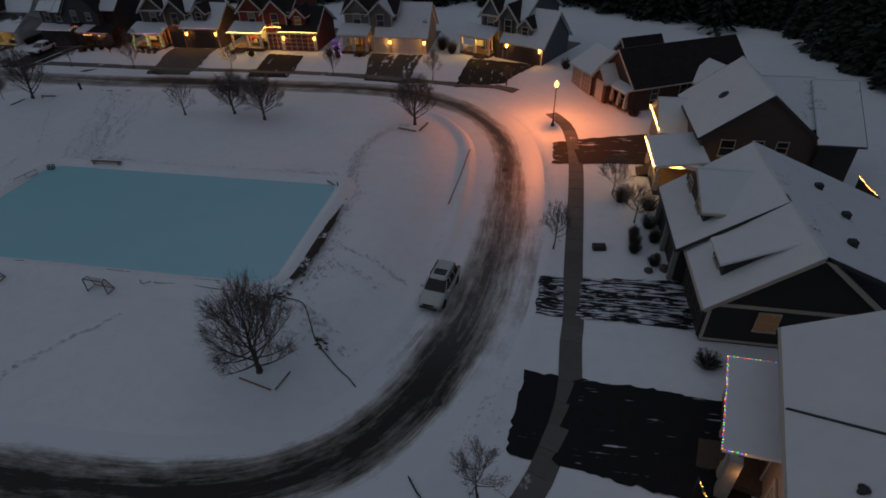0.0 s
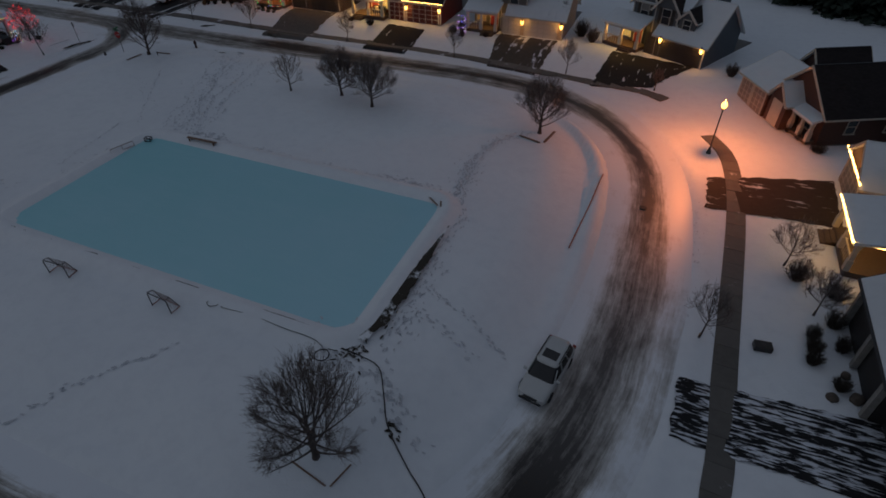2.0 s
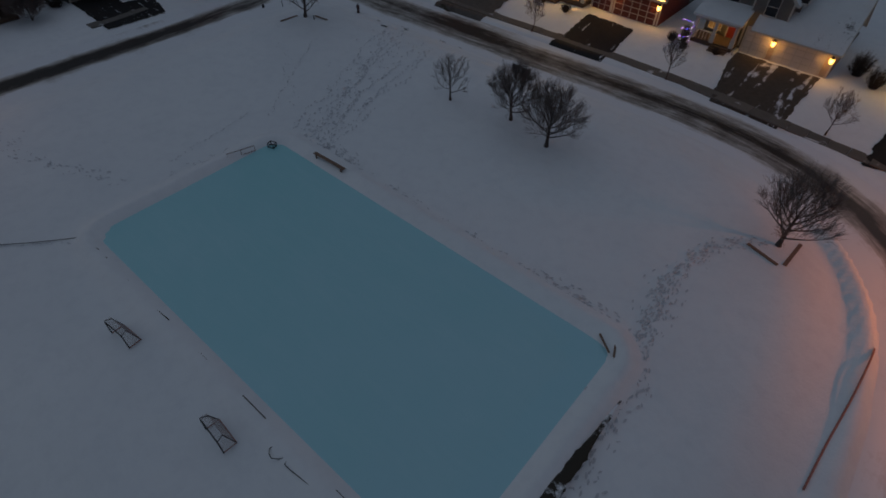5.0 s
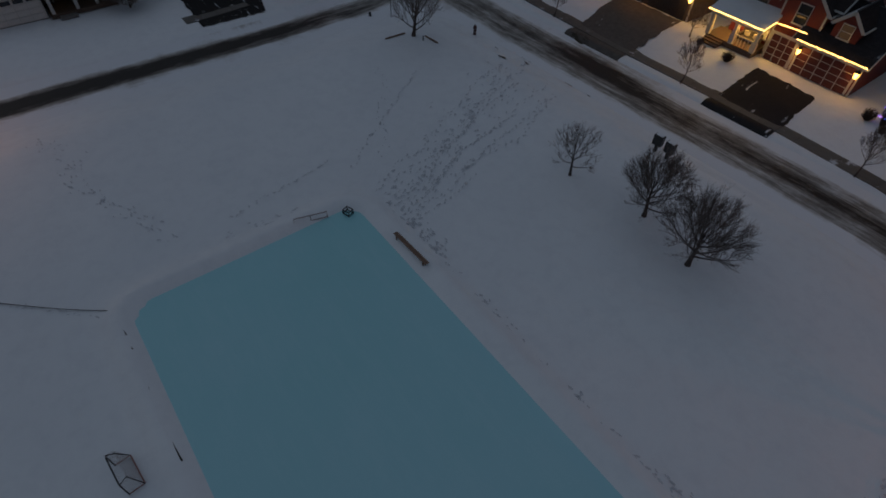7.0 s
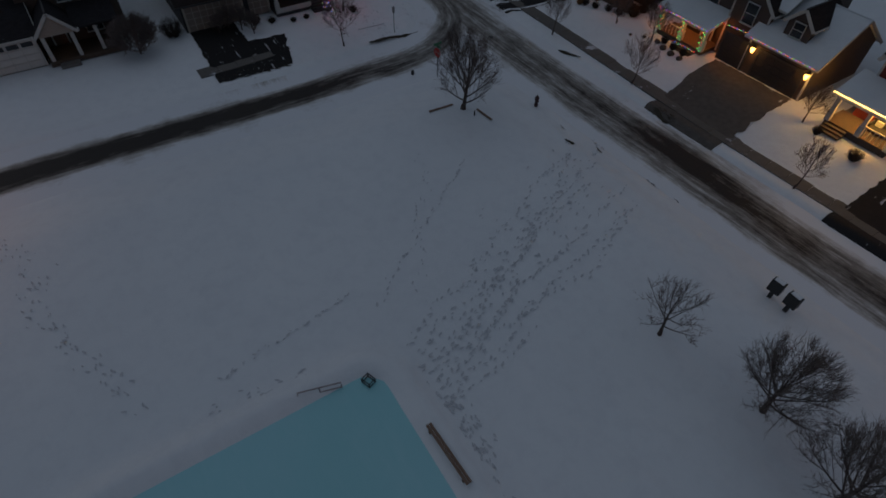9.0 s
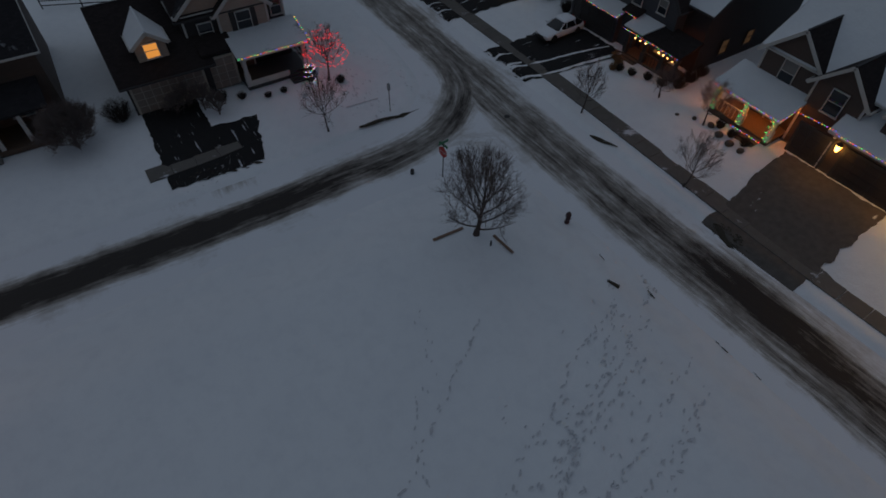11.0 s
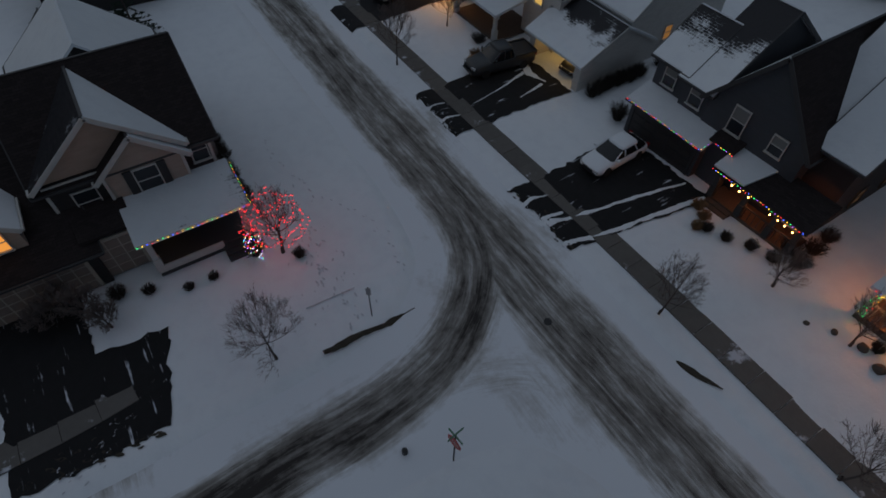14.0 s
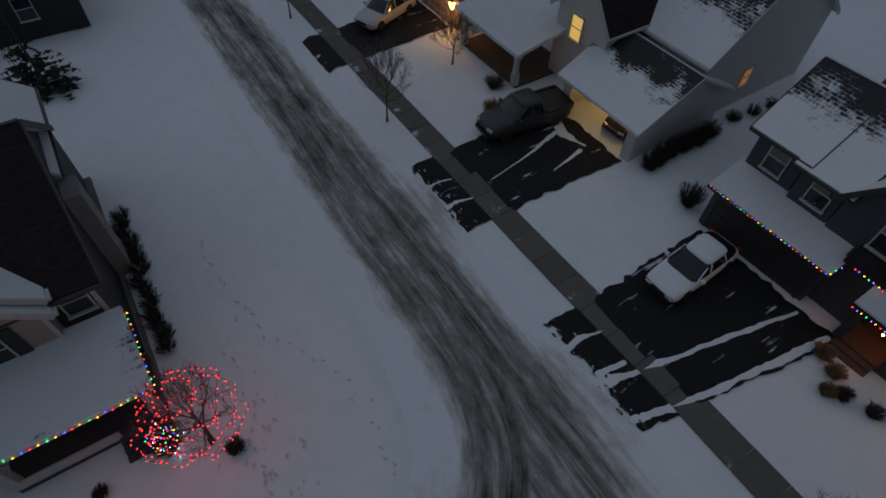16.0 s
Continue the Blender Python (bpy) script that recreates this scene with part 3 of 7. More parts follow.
def pavement(name, ctrl, width, label):
    """A line of concrete slabs."""
    line = curve_points(ctrl, 0.5)
    seg = np.linalg.norm(line[1:] - line[:-1], axis=1)
    s = np.concatenate([[0], np.cumsum(seg)])
    ob = thing(name, pose(0, 0, 0), label, "pavement", kind="structure")
    step = 1.5
    rnd = random.Random(5)

    def edge(d):
        """The two edge points of the walk at a way along it."""
        x, y = np.interp(d, s, line[:, 0]), np.interp(d, s, line[:, 1])
        dx, dy = np.interp(d + 0.3, s, line[:, 0]) - np.interp(d - 0.3, s, line[:, 0]), np.interp(d + 0.3, s, line[:, 1]) - np.interp(d - 0.3, s, line[:, 1])
        r = math.hypot(dx, dy)
        return (x - dy / r * width / 2, y + dx / r * width / 2), (x + dy / r * width / 2, y - dx / r * width / 2)

    for k in range(int(s[-1] / step)):
        (a, b), (c, d) = edge(k * step + 0.012), edge((k + 1) * step - 0.012)
        x, y = (a[0] + d[0]) / 2, (a[1] + d[1]) / 2
        z = ground_z(x, y) + 0.055 + rnd.uniform(-0.008, 0.008)
        part("slab", Geo().slab([(p[0] - x, p[1] - y, 0) for p in (b, d, c, a)], 0.1), "walk", ob, pose_at=pose(x, y, z))
    return ob


def walk_material():
    n = Nodes("cleared_concrete")
    co = coords(n)
    geo = n.add("NewGeometry").outputs["Position"]
    rnd = n.add("ObjectInfo").outputs["Random"]
    c = n.mix(n.noise(geo, 2.2, 6), (0.070, 0.064, 0.058), (0.140, 0.132, 0.122))
    c = n.mix(n.math("MULTIPLY", rnd, 0.35), c, (0.16, 0.15, 0.14))
    f = n.ramp(n.math("ADD", n.noise(geo, 0.55, 6, 0.66), n.math("MULTIPLY", rnd, 0.03)), [(0.63, 0.0), (0.69, 0.9)])
    c = n.mix(f, c, (0.56, 0.59, 0.65))
    n.bump(n.math("ADD", f, n.math("MULTIPLY", n.noise(geo, 40, 3), 0.2)), 0.4, 0.03)
    return n.done(c, 0.85)


M["walk"] = walk_material()


# ---------------------------------------------------------------- house parts (local: front to -y, z from the ground)
def wall_prism(x0, x1, y0, y1, z0, z1, ridge, rise):
    """Walls of a block, with gable ends under a ridge along x or y."""
    g = Geo()
    if ridge == "y":
        m = (x0 + x1) / 2
        ring = [(x0, z0), (x1, z0), (x1, z1), (m, z1 + rise), (x0, z1)]
        p = [(x, y, z) for y in (y0, y1) for x, z in ring]
    else:
        m = (y0 + y1) / 2
        ring = [(y0, z0), (y1, z0), (y1, z1), (m, z1 + rise), (y0, z1)]
        p = [(x, y, z) for x in (x1, x0) for y, z in ring]
    k = 5
    return g.add(p, [tuple(range(k)), tuple(range(2 * k - 1, k - 1, -1))] + [(i, i + k, (i + 1) % k + k, (i + 1) % k)[::-1] for i in range(k)])


def roof_uv(me):
    """Lays shingle rows along the slope: u along the eave, v up the slope, in metres."""
    uv = me.uv_layers.new(name="UVMap")
    for poly in me.polygons:
        nrm = poly.normal
        e = Vector((0, 0, 1)).cross(nrm)
        e = e.normalized() if e.length > 1e-4 else Vector((1, 0, 0))
        s = nrm.cross(e)
        for li in poly.loop_indices:
            p = me.vertices[me.loops[li].vertex_index].co
            uv.data[li].uv = (p.dot(e), p.dot(s))


def roof_sheet(h, quad, mat, thick=0.16, name="roof", label=""):
    g = Geo().slab(quad, thick)
    me = g.mesh(name, mat)
    roof_uv(me)
    return part(name, me, None, h, label)


def block(h, x0, x1, y0, y1, z0, z1, ridge, rise, wall, mats, over=0.35, trim="trim", ends=(True, True), gable=None):
    """A gabled part of a house: walls, two roof sheets, rake boards and gutters. mats: the two slopes (x/y low side first)."""
    part("wall", wall_prism(x0, x1, y0, y1, z0, z1, ridge, rise), wall, h)
    up = 0.10
    if ridge == "y":
        m, half = (x0 + x1) / 2, (x1 - x0) / 2
        k = rise / half
        zr, ze = z1 + rise + up, z1 + up - over * k
        ya, yb = y0 - over, y1 + over
        roof_sheet(h, [(x0 - over, ya, ze), (m, ya, zr), (m, yb, zr), (x0 - over, yb, ze)][::-1], mats[0])
        roof_sheet(h, [(m, ya, zr), (x1 + over, ya, ze), (x1 + over, yb, ze), (m, yb, zr)][::-1], mats[1])
        for i, y in enumerate((ya - 0.02, yb + 0.02)):
            if ends[i]:
                for s in (-1, 1):
                    part("trim", Geo().bar((m, y, zr - 0.13), (m + s * (half + over), y, ze - 0.13), 0.05, 0.22), trim, h)
        for s in (-1, 1):
            x = m + s * (half + over + 0.05)
            part("gutter", Geo().bar((x, ya, ze - 0.10), (x, yb, ze - 0.10), 0.11, 0.12), trim, h)
        part("ridge_cap", Geo().bar((m, ya, zr + 0.0), (m, yb, zr + 0.0), 0.13, 0.03), "trim_dark" if "shingle" in mats[0] + mats[1] else "roof_snow", h)
    else:
        m, half = (y0 + y1) / 2, (y1 - y0) / 2
        k = rise / half
        zr, ze = z1 + rise + up, z1 + up - over * k
        xa, xb = x0 - over, x1 + over
        roof_sheet(h, [(xa, y0 - over, ze), (xb, y0 - over, ze), (xb, m, zr), (xa, m, zr)], mats[0])
        roof_sheet(h, [(xa, m, zr), (xb, m, zr), (xb, y1 + over, ze), (xa, y1 + over, ze)], mats[1])
        for i, x in enumerate((xa - 0.02, xb + 0.02)):
            if ends[i]:
                for s in (-1, 1):
                    part("trim", Geo().bar((x, m, zr - 0.13), (x, m + s * (half + over), ze - 0.13), 0.05, 0.22), trim, h)
        for s in (-1, 1):
            y = m + s * (half + over + 0.05)
            part("gutter", Geo().bar((xa, y, ze - 0.10), (xb, y, ze - 0.10), 0.11, 0.12), trim, h)
        part("ridge_cap", Geo().bar((xa, m, zr), (xb, m, zr), 0.13, 0.03), "trim_dark" if "shingle" in mats[0] + mats[1] else "roof_snow", h)


def corner_boards(h, xs, y, z0, z1, trim="trim"):
    for x in xs:
        part("corner_board", Geo().box(x - 0.07, x + 0.07, y - 0.03, y + 0.05, z0, z1), trim, h)


def facing(x, y, z, way):
    """The pose of something set in a wall, by the side it looks to."""
    return pose(x, y, z, 0, 0, {"front": 0, "right": 90, "left": -90, "back": 180}[way])


def window(h, x, y, z, w=0.9, t=1.4, way="front", pane="glass_dark", trim="trim", shutters=None, cols=0):
    """A sash window, its middle at x, y, z: casing, sill, sashes and glass."""
    win = part("window", Geo().box(-w / 2, w / 2, -0.02, 0.03, -t / 2, t / 2), pane, h, pose_at=facing(x, y, z, way))
    if pane == "blind":
        part("lower_pane", Geo().box(-w / 2, w / 2, -0.028, -0.02, -t / 2, 0), "glass_dark", win)
    b = 0.055
    g = Geo()
    g.box(-w / 2 - b, -w / 2, -0.07, 0.0, -t / 2, t / 2).box(w / 2, w / 2 + b, -0.07, 0.0, -t / 2, t / 2)
    g.box(-w / 2 - b, w / 2 + b, -0.08, 0.0, t / 2, t / 2 + b * 1.3)
    part("frame", g, trim, win)
    part("sill", Geo().box(-w / 2 - b - 0.04, w / 2 + b + 0.04, -0.13, 0.0, -t / 2 - 0.09, -t / 2), trim, win)
    g = Geo().box(-w / 2, w / 2, -0.05, -0.015, -0.022, 0.022)
    for i in range(1, cols + 1):
        x0 = -w / 2 + w * i / (cols + 1)
        g.box(x0 - 0.014, x0 + 0.014, -0.045, -0.015, -t / 2, t / 2)
    part("sash_bar", g, trim, win)
    if shutters:
        for s in (-1, 1):
            x0 = s * (w / 2 + b + 0.20)
            part("shutter", Geo().box(x0 - 0.19, x0 + 0.19, -0.05, 0.0, -t / 2 - 0.05, t / 2 + 0.08), shutters, win)
    return win


def garage_door(h, x, y, z, w, t, panel="panel_white", trim="trim", rows=4, cols=4, lites=False, way="front"):
    """A sectional garage door: casing and raised panels."""
    door = part("garage_door", Geo().box(-w / 2, w / 2, -0.02, 0.04, 0, t), panel, h, pose_at=facing(x, y, z, way))
    g = Geo().box(-w / 2 - 0.16, -w / 2, -0.07, 0.0, 0, t).box(w / 2, w / 2 + 0.16, -0.07, 0.0, 0, t).box(-w / 2 - 0.16, w / 2 + 0.16, -0.08, 0.0, t, t + 0.2)
    part("frame", g, trim, door)
    for i in range(1, rows):
        part("rail", Geo().box(-w / 2, w / 2, -0.045, -0.02, t * i / rows - 0.022, t * i / rows + 0.022), trim, door)
    for j in range(1, cols):
        xx = -w / 2 + w * j / cols
        part("stile", Geo().box(xx - 0.028, xx + 0.028, -0.048, -0.02, 0, t), trim, door)
    pw, ph = w / cols - 0.20, t / rows - 0.16
    shared = Geo().box(-pw / 2, pw / 2, -0.04, -0.02, -ph / 2, ph / 2).mesh("panel", panel)
    glassy = Geo().box(-pw / 2, pw / 2, -0.035, -0.02, -ph / 2, ph / 2).mesh("pane", "glass_dark")
    for i in range(rows):
        for j in range(cols):
            top = lites and i == rows - 1
            part("pane" if top else "panel", glassy if top else shared, None, door, pose_at=pose(-w / 2 + w * (j + 0.5) / cols, 0, t * (i + 0.5) / rows))
    return door


def porch(h, x0, x1, y0, y1, floor, eave, top, posts, roof="roof_snow", trim="trim", rail=True, steps=None, boards="deck"):
    """A roofed porch: boards, posts, beam, rail, steps and a lean-to roof (y0 is its open front)."""
    part("porch_floor", Geo().box(x0 + 0.1, x1 - 0.1, y0 + 0.25, y1, 0.0, floor), boards, h)
    roof_sheet(h, [(x0 - 0.2, y0 - 0.15, eave), (x1 + 0.2, y0 - 0.15, eave), (x1 + 0.2, y1 + 0.1, top), (x0 - 0.2, y1 + 0.1, top)], roof, 0.2)
    part("beam", Geo().box(x0, x1, y0 + 0.2, y0 + 0.42, eave - 0.5, eave - 0.18), trim, h)
    for px in posts:
        p = part("post", Geo().box(px - 0.13, px + 0.13, y0 + 0.18, y0 + 0.44, floor, eave - 0.5).box(px - 0.18, px + 0.18, y0 + 0.13, y0 + 0.49, floor, floor + 0.8), trim, h)
        soften(p, 0.015)
    if rail:
        for a, b in zip(posts[:-1], posts[1:]):
            if steps and a <= steps <= b:
                continue
            part("rail", Geo().box(a + 0.13, b - 0.13, y0 + 0.26, y0 + 0.36, floor + 0.78, floor + 0.86), trim, h)
            k = int((b - a) / 0.28)
            shared = Geo().box(-0.022, 0.022, -0.022, 0.022, 0, 0.72).mesh("baluster", trim)
            for i in range(1, k):
                part("baluster", shared, None, h, pose_at=pose(a + (b - a) * i / k, y0 + 0.31, floor + 0.06))
    if steps is not None:
        for i in range(3):
            part("step", Geo().box(steps - 0.8, steps + 0.8, y0 + 0.25 - 0.3 * (i + 1), y0 + 0.25, 0, floor * (3 - i) / 4), boards, h)


def front_door(h, x, y, z, mat="door_brown", trim="trim"):
    d = part("door", Geo().box(-0.46, 0.46, -0.04, 0.02, 0, 2.05), mat, h, pose_at=pose(x, y, z))
    part("frame", Geo().box(-0.58, -0.46, -0.07, 0, 0, 2.05).box(0.46, 0.58, -0.07, 0, 0, 2.05).box(-0.58, 0.58, -0.08, 0, 2.05, 2.2), trim, d)
    part("door_handle", Geo().tube([(0.34, -0.05, 0.98), (0.34, -0.10, 0.98)], [0.03, 0.03], 6), "rim", d)
    part("door_light", Geo().box(-0.28, 0.28, -0.05, -0.03, 1.2, 1.85), "glass_yellow", d)


def dormer(h, x, y, z, w, wallh, rise, depth, wall, mats, pane, trim="trim", ww=0.8, wt=1.0):
    block(h, x - w / 2, x + w / 2, y, y + depth, z, z + wallh, "y", rise, wall, mats, 0.22, trim, (True, False))
    window(h, x, y - 0.02, z + wallh * 0.62, ww, wt, "front", pane, trim)


def lantern(m, label, watts=18, glow_size=1.0, color=(1.0, 0.42, 0.085)):
    """A wall lantern: bracket, cap and glowing glass; local front is -y."""
    t = thing("wall_lantern", m, label, "lantern", "wall lanterns")
    part("bracket", Geo().box(-0.06, 0.06, -0.03, 0.0, -0.15, 0.15).bar((0, 0, 0.2), (0, -0.18, 0.2), 0.04, 0.04), "black", t)
    s = glow_size
    part("glass", Geo().lathe([(0.07 * s, -0.17 * s), (0.11 * s, -0.02 * s), (0.13 * s, 0.13 * s), (0.09 * s, 0.17 * s)], 8, (0, -0.2, 0)), "lamp_glow", t)
    part("cap", Geo().lathe([(0.17 * s, 0.17 * s), (0.05 * s, 0.30 * s)], 8, (0, -0.2, 0)), "black", t)
    p = m @ Vector((0, -0.42, -0.02))
    lamp("lantern_light", p, watts, color, 0.1)
    return t


# bulbs: one mesh for each colour, shared by all strings
BULB = {}


def bulb_mesh(color, size):
    key = (color, round(size, 3))
    if key not in BULB:
        BULB[key] = Geo().lathe([(0.3 * size, -size), (size, -0.2 * size), (0.8 * size, 0.6 * size), (0.15 * size, 1.1 * size)], 5).mesh("bulb", "bulb_" + color)
    return BULB[key]


def string_lights(points, colors, step, size, label, seed=0, sag=0.0, category="string lights"):
    """A string of small lamps along a line of points: cable and single bulbs."""
    pts = [Vector(p) for p in points]
    t = thing("string_lights", Matrix.Translation(pts[0]), label, category, "holiday lights")
    rnd = random.Random(seed)
    local = [p - pts[0] for p in pts]
    part("cable", Geo().tube(local, [0.008] * len(local), 4), "black", t)
    i = 0
    for a, b in zip(local[:-1], local[1:]):
        d = (b - a).length
        k = max(1, int(d / step))
        for j in range(k):
            p = a.lerp(b, (j + 0.5) / k) + Vector((rnd.uniform(-0.02, 0.02), rnd.uniform(-0.02, 0.02), rnd.uniform(-0.03, 0.01) - 0.04))
            part("bulb", bulb_mesh(colors[i % len(colors)], size), None, t, pose_at=Matrix.Translation(p))
            i += 1
    return t


# ---------------------------------------------------------------- plants
def grow(seed, height, spread, trunk=0.12, limbs=12, boughs=8, sprigs=6, low=0.14, twig=0.005, flat=0.0):
    """A bare tree: tapered trunk and limbs in one mesh, the twigs in another. Limbs leave low and sweep up to a rounded, uneven, brushy crown."""
    rnd = random.Random(seed)
    wood, twigs = Geo(), Geo()
    zc, up = height * 0.36, height * 0.62

    def rim(d):
        """Where the crown ends in a direction from its middle."""
        k = 1 + 0.13 * noise.noise((d.x * 1.6 + seed, d.y * 1.6, d.z * 1.6)) + 0.08 * noise.noise((d.x * 5 + seed, d.y * 5, d.z * 5))
        return Vector((d.x * spread * k, d.y * spread * k, zc + d.z * up * k * (1.0 if d.z > 0 else 0.35)))

    def sweep(geo, a, b, r0, r1, sides, segs, bow):
        """A shoot from a to b that leaves outwards and bends up."""
        c = a.lerp(b, 0.5) - Vector((0, 0, bow)) + Vector((rnd.gauss(0, .03), rnd.gauss(0, .03), 0)) * (b - a).length
        pts = [a.lerp(c, t).lerp(c.lerp(b, t), t) for t in (i / segs for i in range(segs + 1))]
        geo.tube(pts, [r0 + (r1 - r0) * i / segs for i in range(segs + 1)], sides, False)
        return pts

    def spike(a, b, r):
        """A twig: a thin three-sided cone."""
        d = b - a
        u = d.orthogonal().normalized() * r
        w = d.cross(u).normalized() * r
        twigs.add([a + u, a - u * 0.5 + w * 0.87, a - u * 0.5 - w * 0.87, b], [(0, 1, 3), (1, 2, 3), (2, 0, 3)])

    def spot(pts, t):
        f = t * (len(pts) - 1)
        i = min(int(f), len(pts) - 2)
        return pts[i].lerp(pts[i + 1], f - i)

    def aim(p, q, lift):
        """A way outwards and upwards from a place in the crown, strayed by q."""
        e = Vector((p.x / spread, p.y / spread, max((p.z - zc) / up, 0.0) + lift))
        return (e.normalized() + Vector((rnd.gauss(0, q), rnd.gauss(0, q), rnd.gauss(0, q)))).normalized()

    lean = Vector((rnd.uniform(-.04, .04), rnd.uniform(-.04, .04), 0)) * height
    stem = sweep(wood, Vector((0, 0, -0.1)), Vector((0, 0, height * 0.6)) + lean, trunk, trunk * 0.22, 8, 6, 0)
    wood.tube([(0, 0, -0.15), (0, 0, 0.1), (0, 0, 0.3)], [trunk * 1.5, trunk * 1.15, trunk * 0.98], 8, False)
    for i in range(limbs):
        f = (i + 0.5) / limbs
        a = i * 2.39996 + rnd.uniform(-0.3, 0.3)
        cz = 0.98 - 0.80 * (1 - f) - flat * (1 - f)
        s = math.sqrt(max(0, 1 - cz * cz))
        foot = spot(stem, min(0.97, (low + (0.46 - low) * f ** 0.9) / 0.6 + rnd.uniform(0, .05)))
        tip = rim(Vector((math.cos(a) * s, math.sin(a) * s, cz)))
        limb = sweep(wood, foot, tip, trunk * (0.40 - 0.18 * f), trunk * 0.04, 5, 6, (tip - foot).length * 0.13)
        for j in range(boughs):
            q = spot(limb, 0.22 + 0.75 * (j + rnd.random() * 0.7) / boughs)
            end = q.lerp(rim(aim(q, .30, 0.35)), rnd.uniform(0.5, 0.95))
            bough = sweep(wood, q, end, trunk * 0.085, max(twig, trunk * 0.025), 3, 3, (end - q).length * 0.08)
            for k in range(sprigs):
                q2 = spot(bough, 0.15 + 0.85 * (k + rnd.random() * 0.7) / sprigs)
                e = aim(q2, .38, 0.55)
                end2 = q2 + e * spread * rnd.uniform(0.14, 0.32)
                spike(q2, end2, twig * 1.5)
                for _ in range(3):
                    q3 = q2.lerp(end2, rnd.uniform(0.15, 0.85))
                    e3 = (e + Vector((rnd.gauss(0, .42), rnd.gauss(0, .42), rnd.gauss(0.12, .35)))).normalized()
                    spike(q3, q3 + e3 * spread * rnd.uniform(0.07, 0.17), twig)
    return wood.mesh("trunk", "bark", True), twigs.mesh("crown", "twig")


def bare_tree(x, y, seed, height, spread, label, trunk=0.12, turn=0, **more):
    wood, twigs = grow(seed, height, spread, trunk, **more)
    t = thing("bare_tree", pose(x, y, ground_z(x, y), 0, 0, turn), label, "tree")
    part("trunk", wood, None, t)
    part("crown", twigs, None, t)
    return t


def shrub(x, y, seed, w, h, label, mat="shrub", stems=90, z=None):
    """A low bush of many thin, branching stems."""
    rnd = random.Random(seed)
    g = Geo()

    def shoot(a, b, r):
        d = b - a
        u = d.orthogonal().normalized() * r
        v = d.cross(u).normalized() * r
        g.add([a + u, a - u * 0.5 + v * 0.87, a - u * 0.5 - v * 0.87, b], [(0, 1, 3), (1, 2, 3), (2, 0, 3)])

    for _ in range(int(stems * 1.6)):
        a, r = rnd.uniform(0, math.tau), math.sqrt(rnd.random())
        k = 1 + 0.25 * noise.noise((math.cos(a) * 1.5 + seed, math.sin(a) * 1.5, 0))
        tip = Vector((math.cos(a) * r * w / 2 * k, math.sin(a) * r * w / 2 * k, h * (0.45 + 0.55 * math.sqrt(max(0, 1 - r * r))) * rnd.uniform(0.7, 1.1)))
        foot = Vector((tip.x * 0.4, tip.y * 0.4, -0.05))
        shoot(foot, tip, 0.016)
        for _ in range(7):
            c = foot.lerp(tip, rnd.uniform(0.25, 0.95))
            e = Vector((tip.x + rnd.gauss(0, .3) * w, tip.y + rnd.gauss(0, .3) * w, abs(rnd.gauss(0.4, .35)) * h)).normalized()
            shoot(c, c + e * h * rnd.uniform(0.12, 0.32), 0.011)
    t = thing("shrub", pose(x, y, ground_z(x, y) if z is None else z), label, "shrub", "garden shrubs")
    part("foliage", g, mat, t)
    return t


def conifer(x, y, seed, height, width, label, z=None, group=""):
    """A spruce: trunk and drooping whorls of needled boughs."""
    rnd = random.Random(seed)
    t = thing("spruce_tree", pose(x, y, ground_z(x, y) if z is None else z), label, "tree", group)
    part("trunk", Geo().tube([(0, 0, -0.1), (0, 0, height * 0.5), (0, 0, height)], [height * 0.025, height * 0.014, 0.01], 6), "bark", t)
    g = Geo()
    rows = int(height / 0.38)
    for i in range(rows):
        f = i / rows
        z0 = height * (0.08 + 0.9 * f)
        r = width / 2 * (1 - f) ** 0.85
        for k in range(max(5, int(13 * (1 - f)))):
            a = rnd.uniform(0, math.tau)
            rr = r * rnd.uniform(0.75, 1.1)
            base, tip = Vector((0, 0, z0)), Vector((math.cos(a) * rr, math.sin(a) * rr, z0 - rr * 0.22))
            side = Vector((-math.sin(a), math.cos(a), 0)) * rr * 0.16
            for s in np.linspace(0.2, 1.0, 5):
                c = base.lerp(tip, s)
                wob = Vector((rnd.gauss(0, .05), rnd.gauss(0, .05), rnd.gauss(0, .05)))
                g.add([c + side * (1.2 - s * 0.5) + wob - Vector((0, 0, .10)), c - side * (1.2 - s * 0.5) - Vector((0, 0, .10)), base.lerp(tip, min(1, s + 0.22))], [(0, 1, 2)])
                g.add([c + wob, c + side * 0.6 + Vector((0, 0, -0.25)), base.lerp(tip, min(1, s + 0.15))], [(0, 1, 2)])
    part("crown", g, "needle", t)
    return t


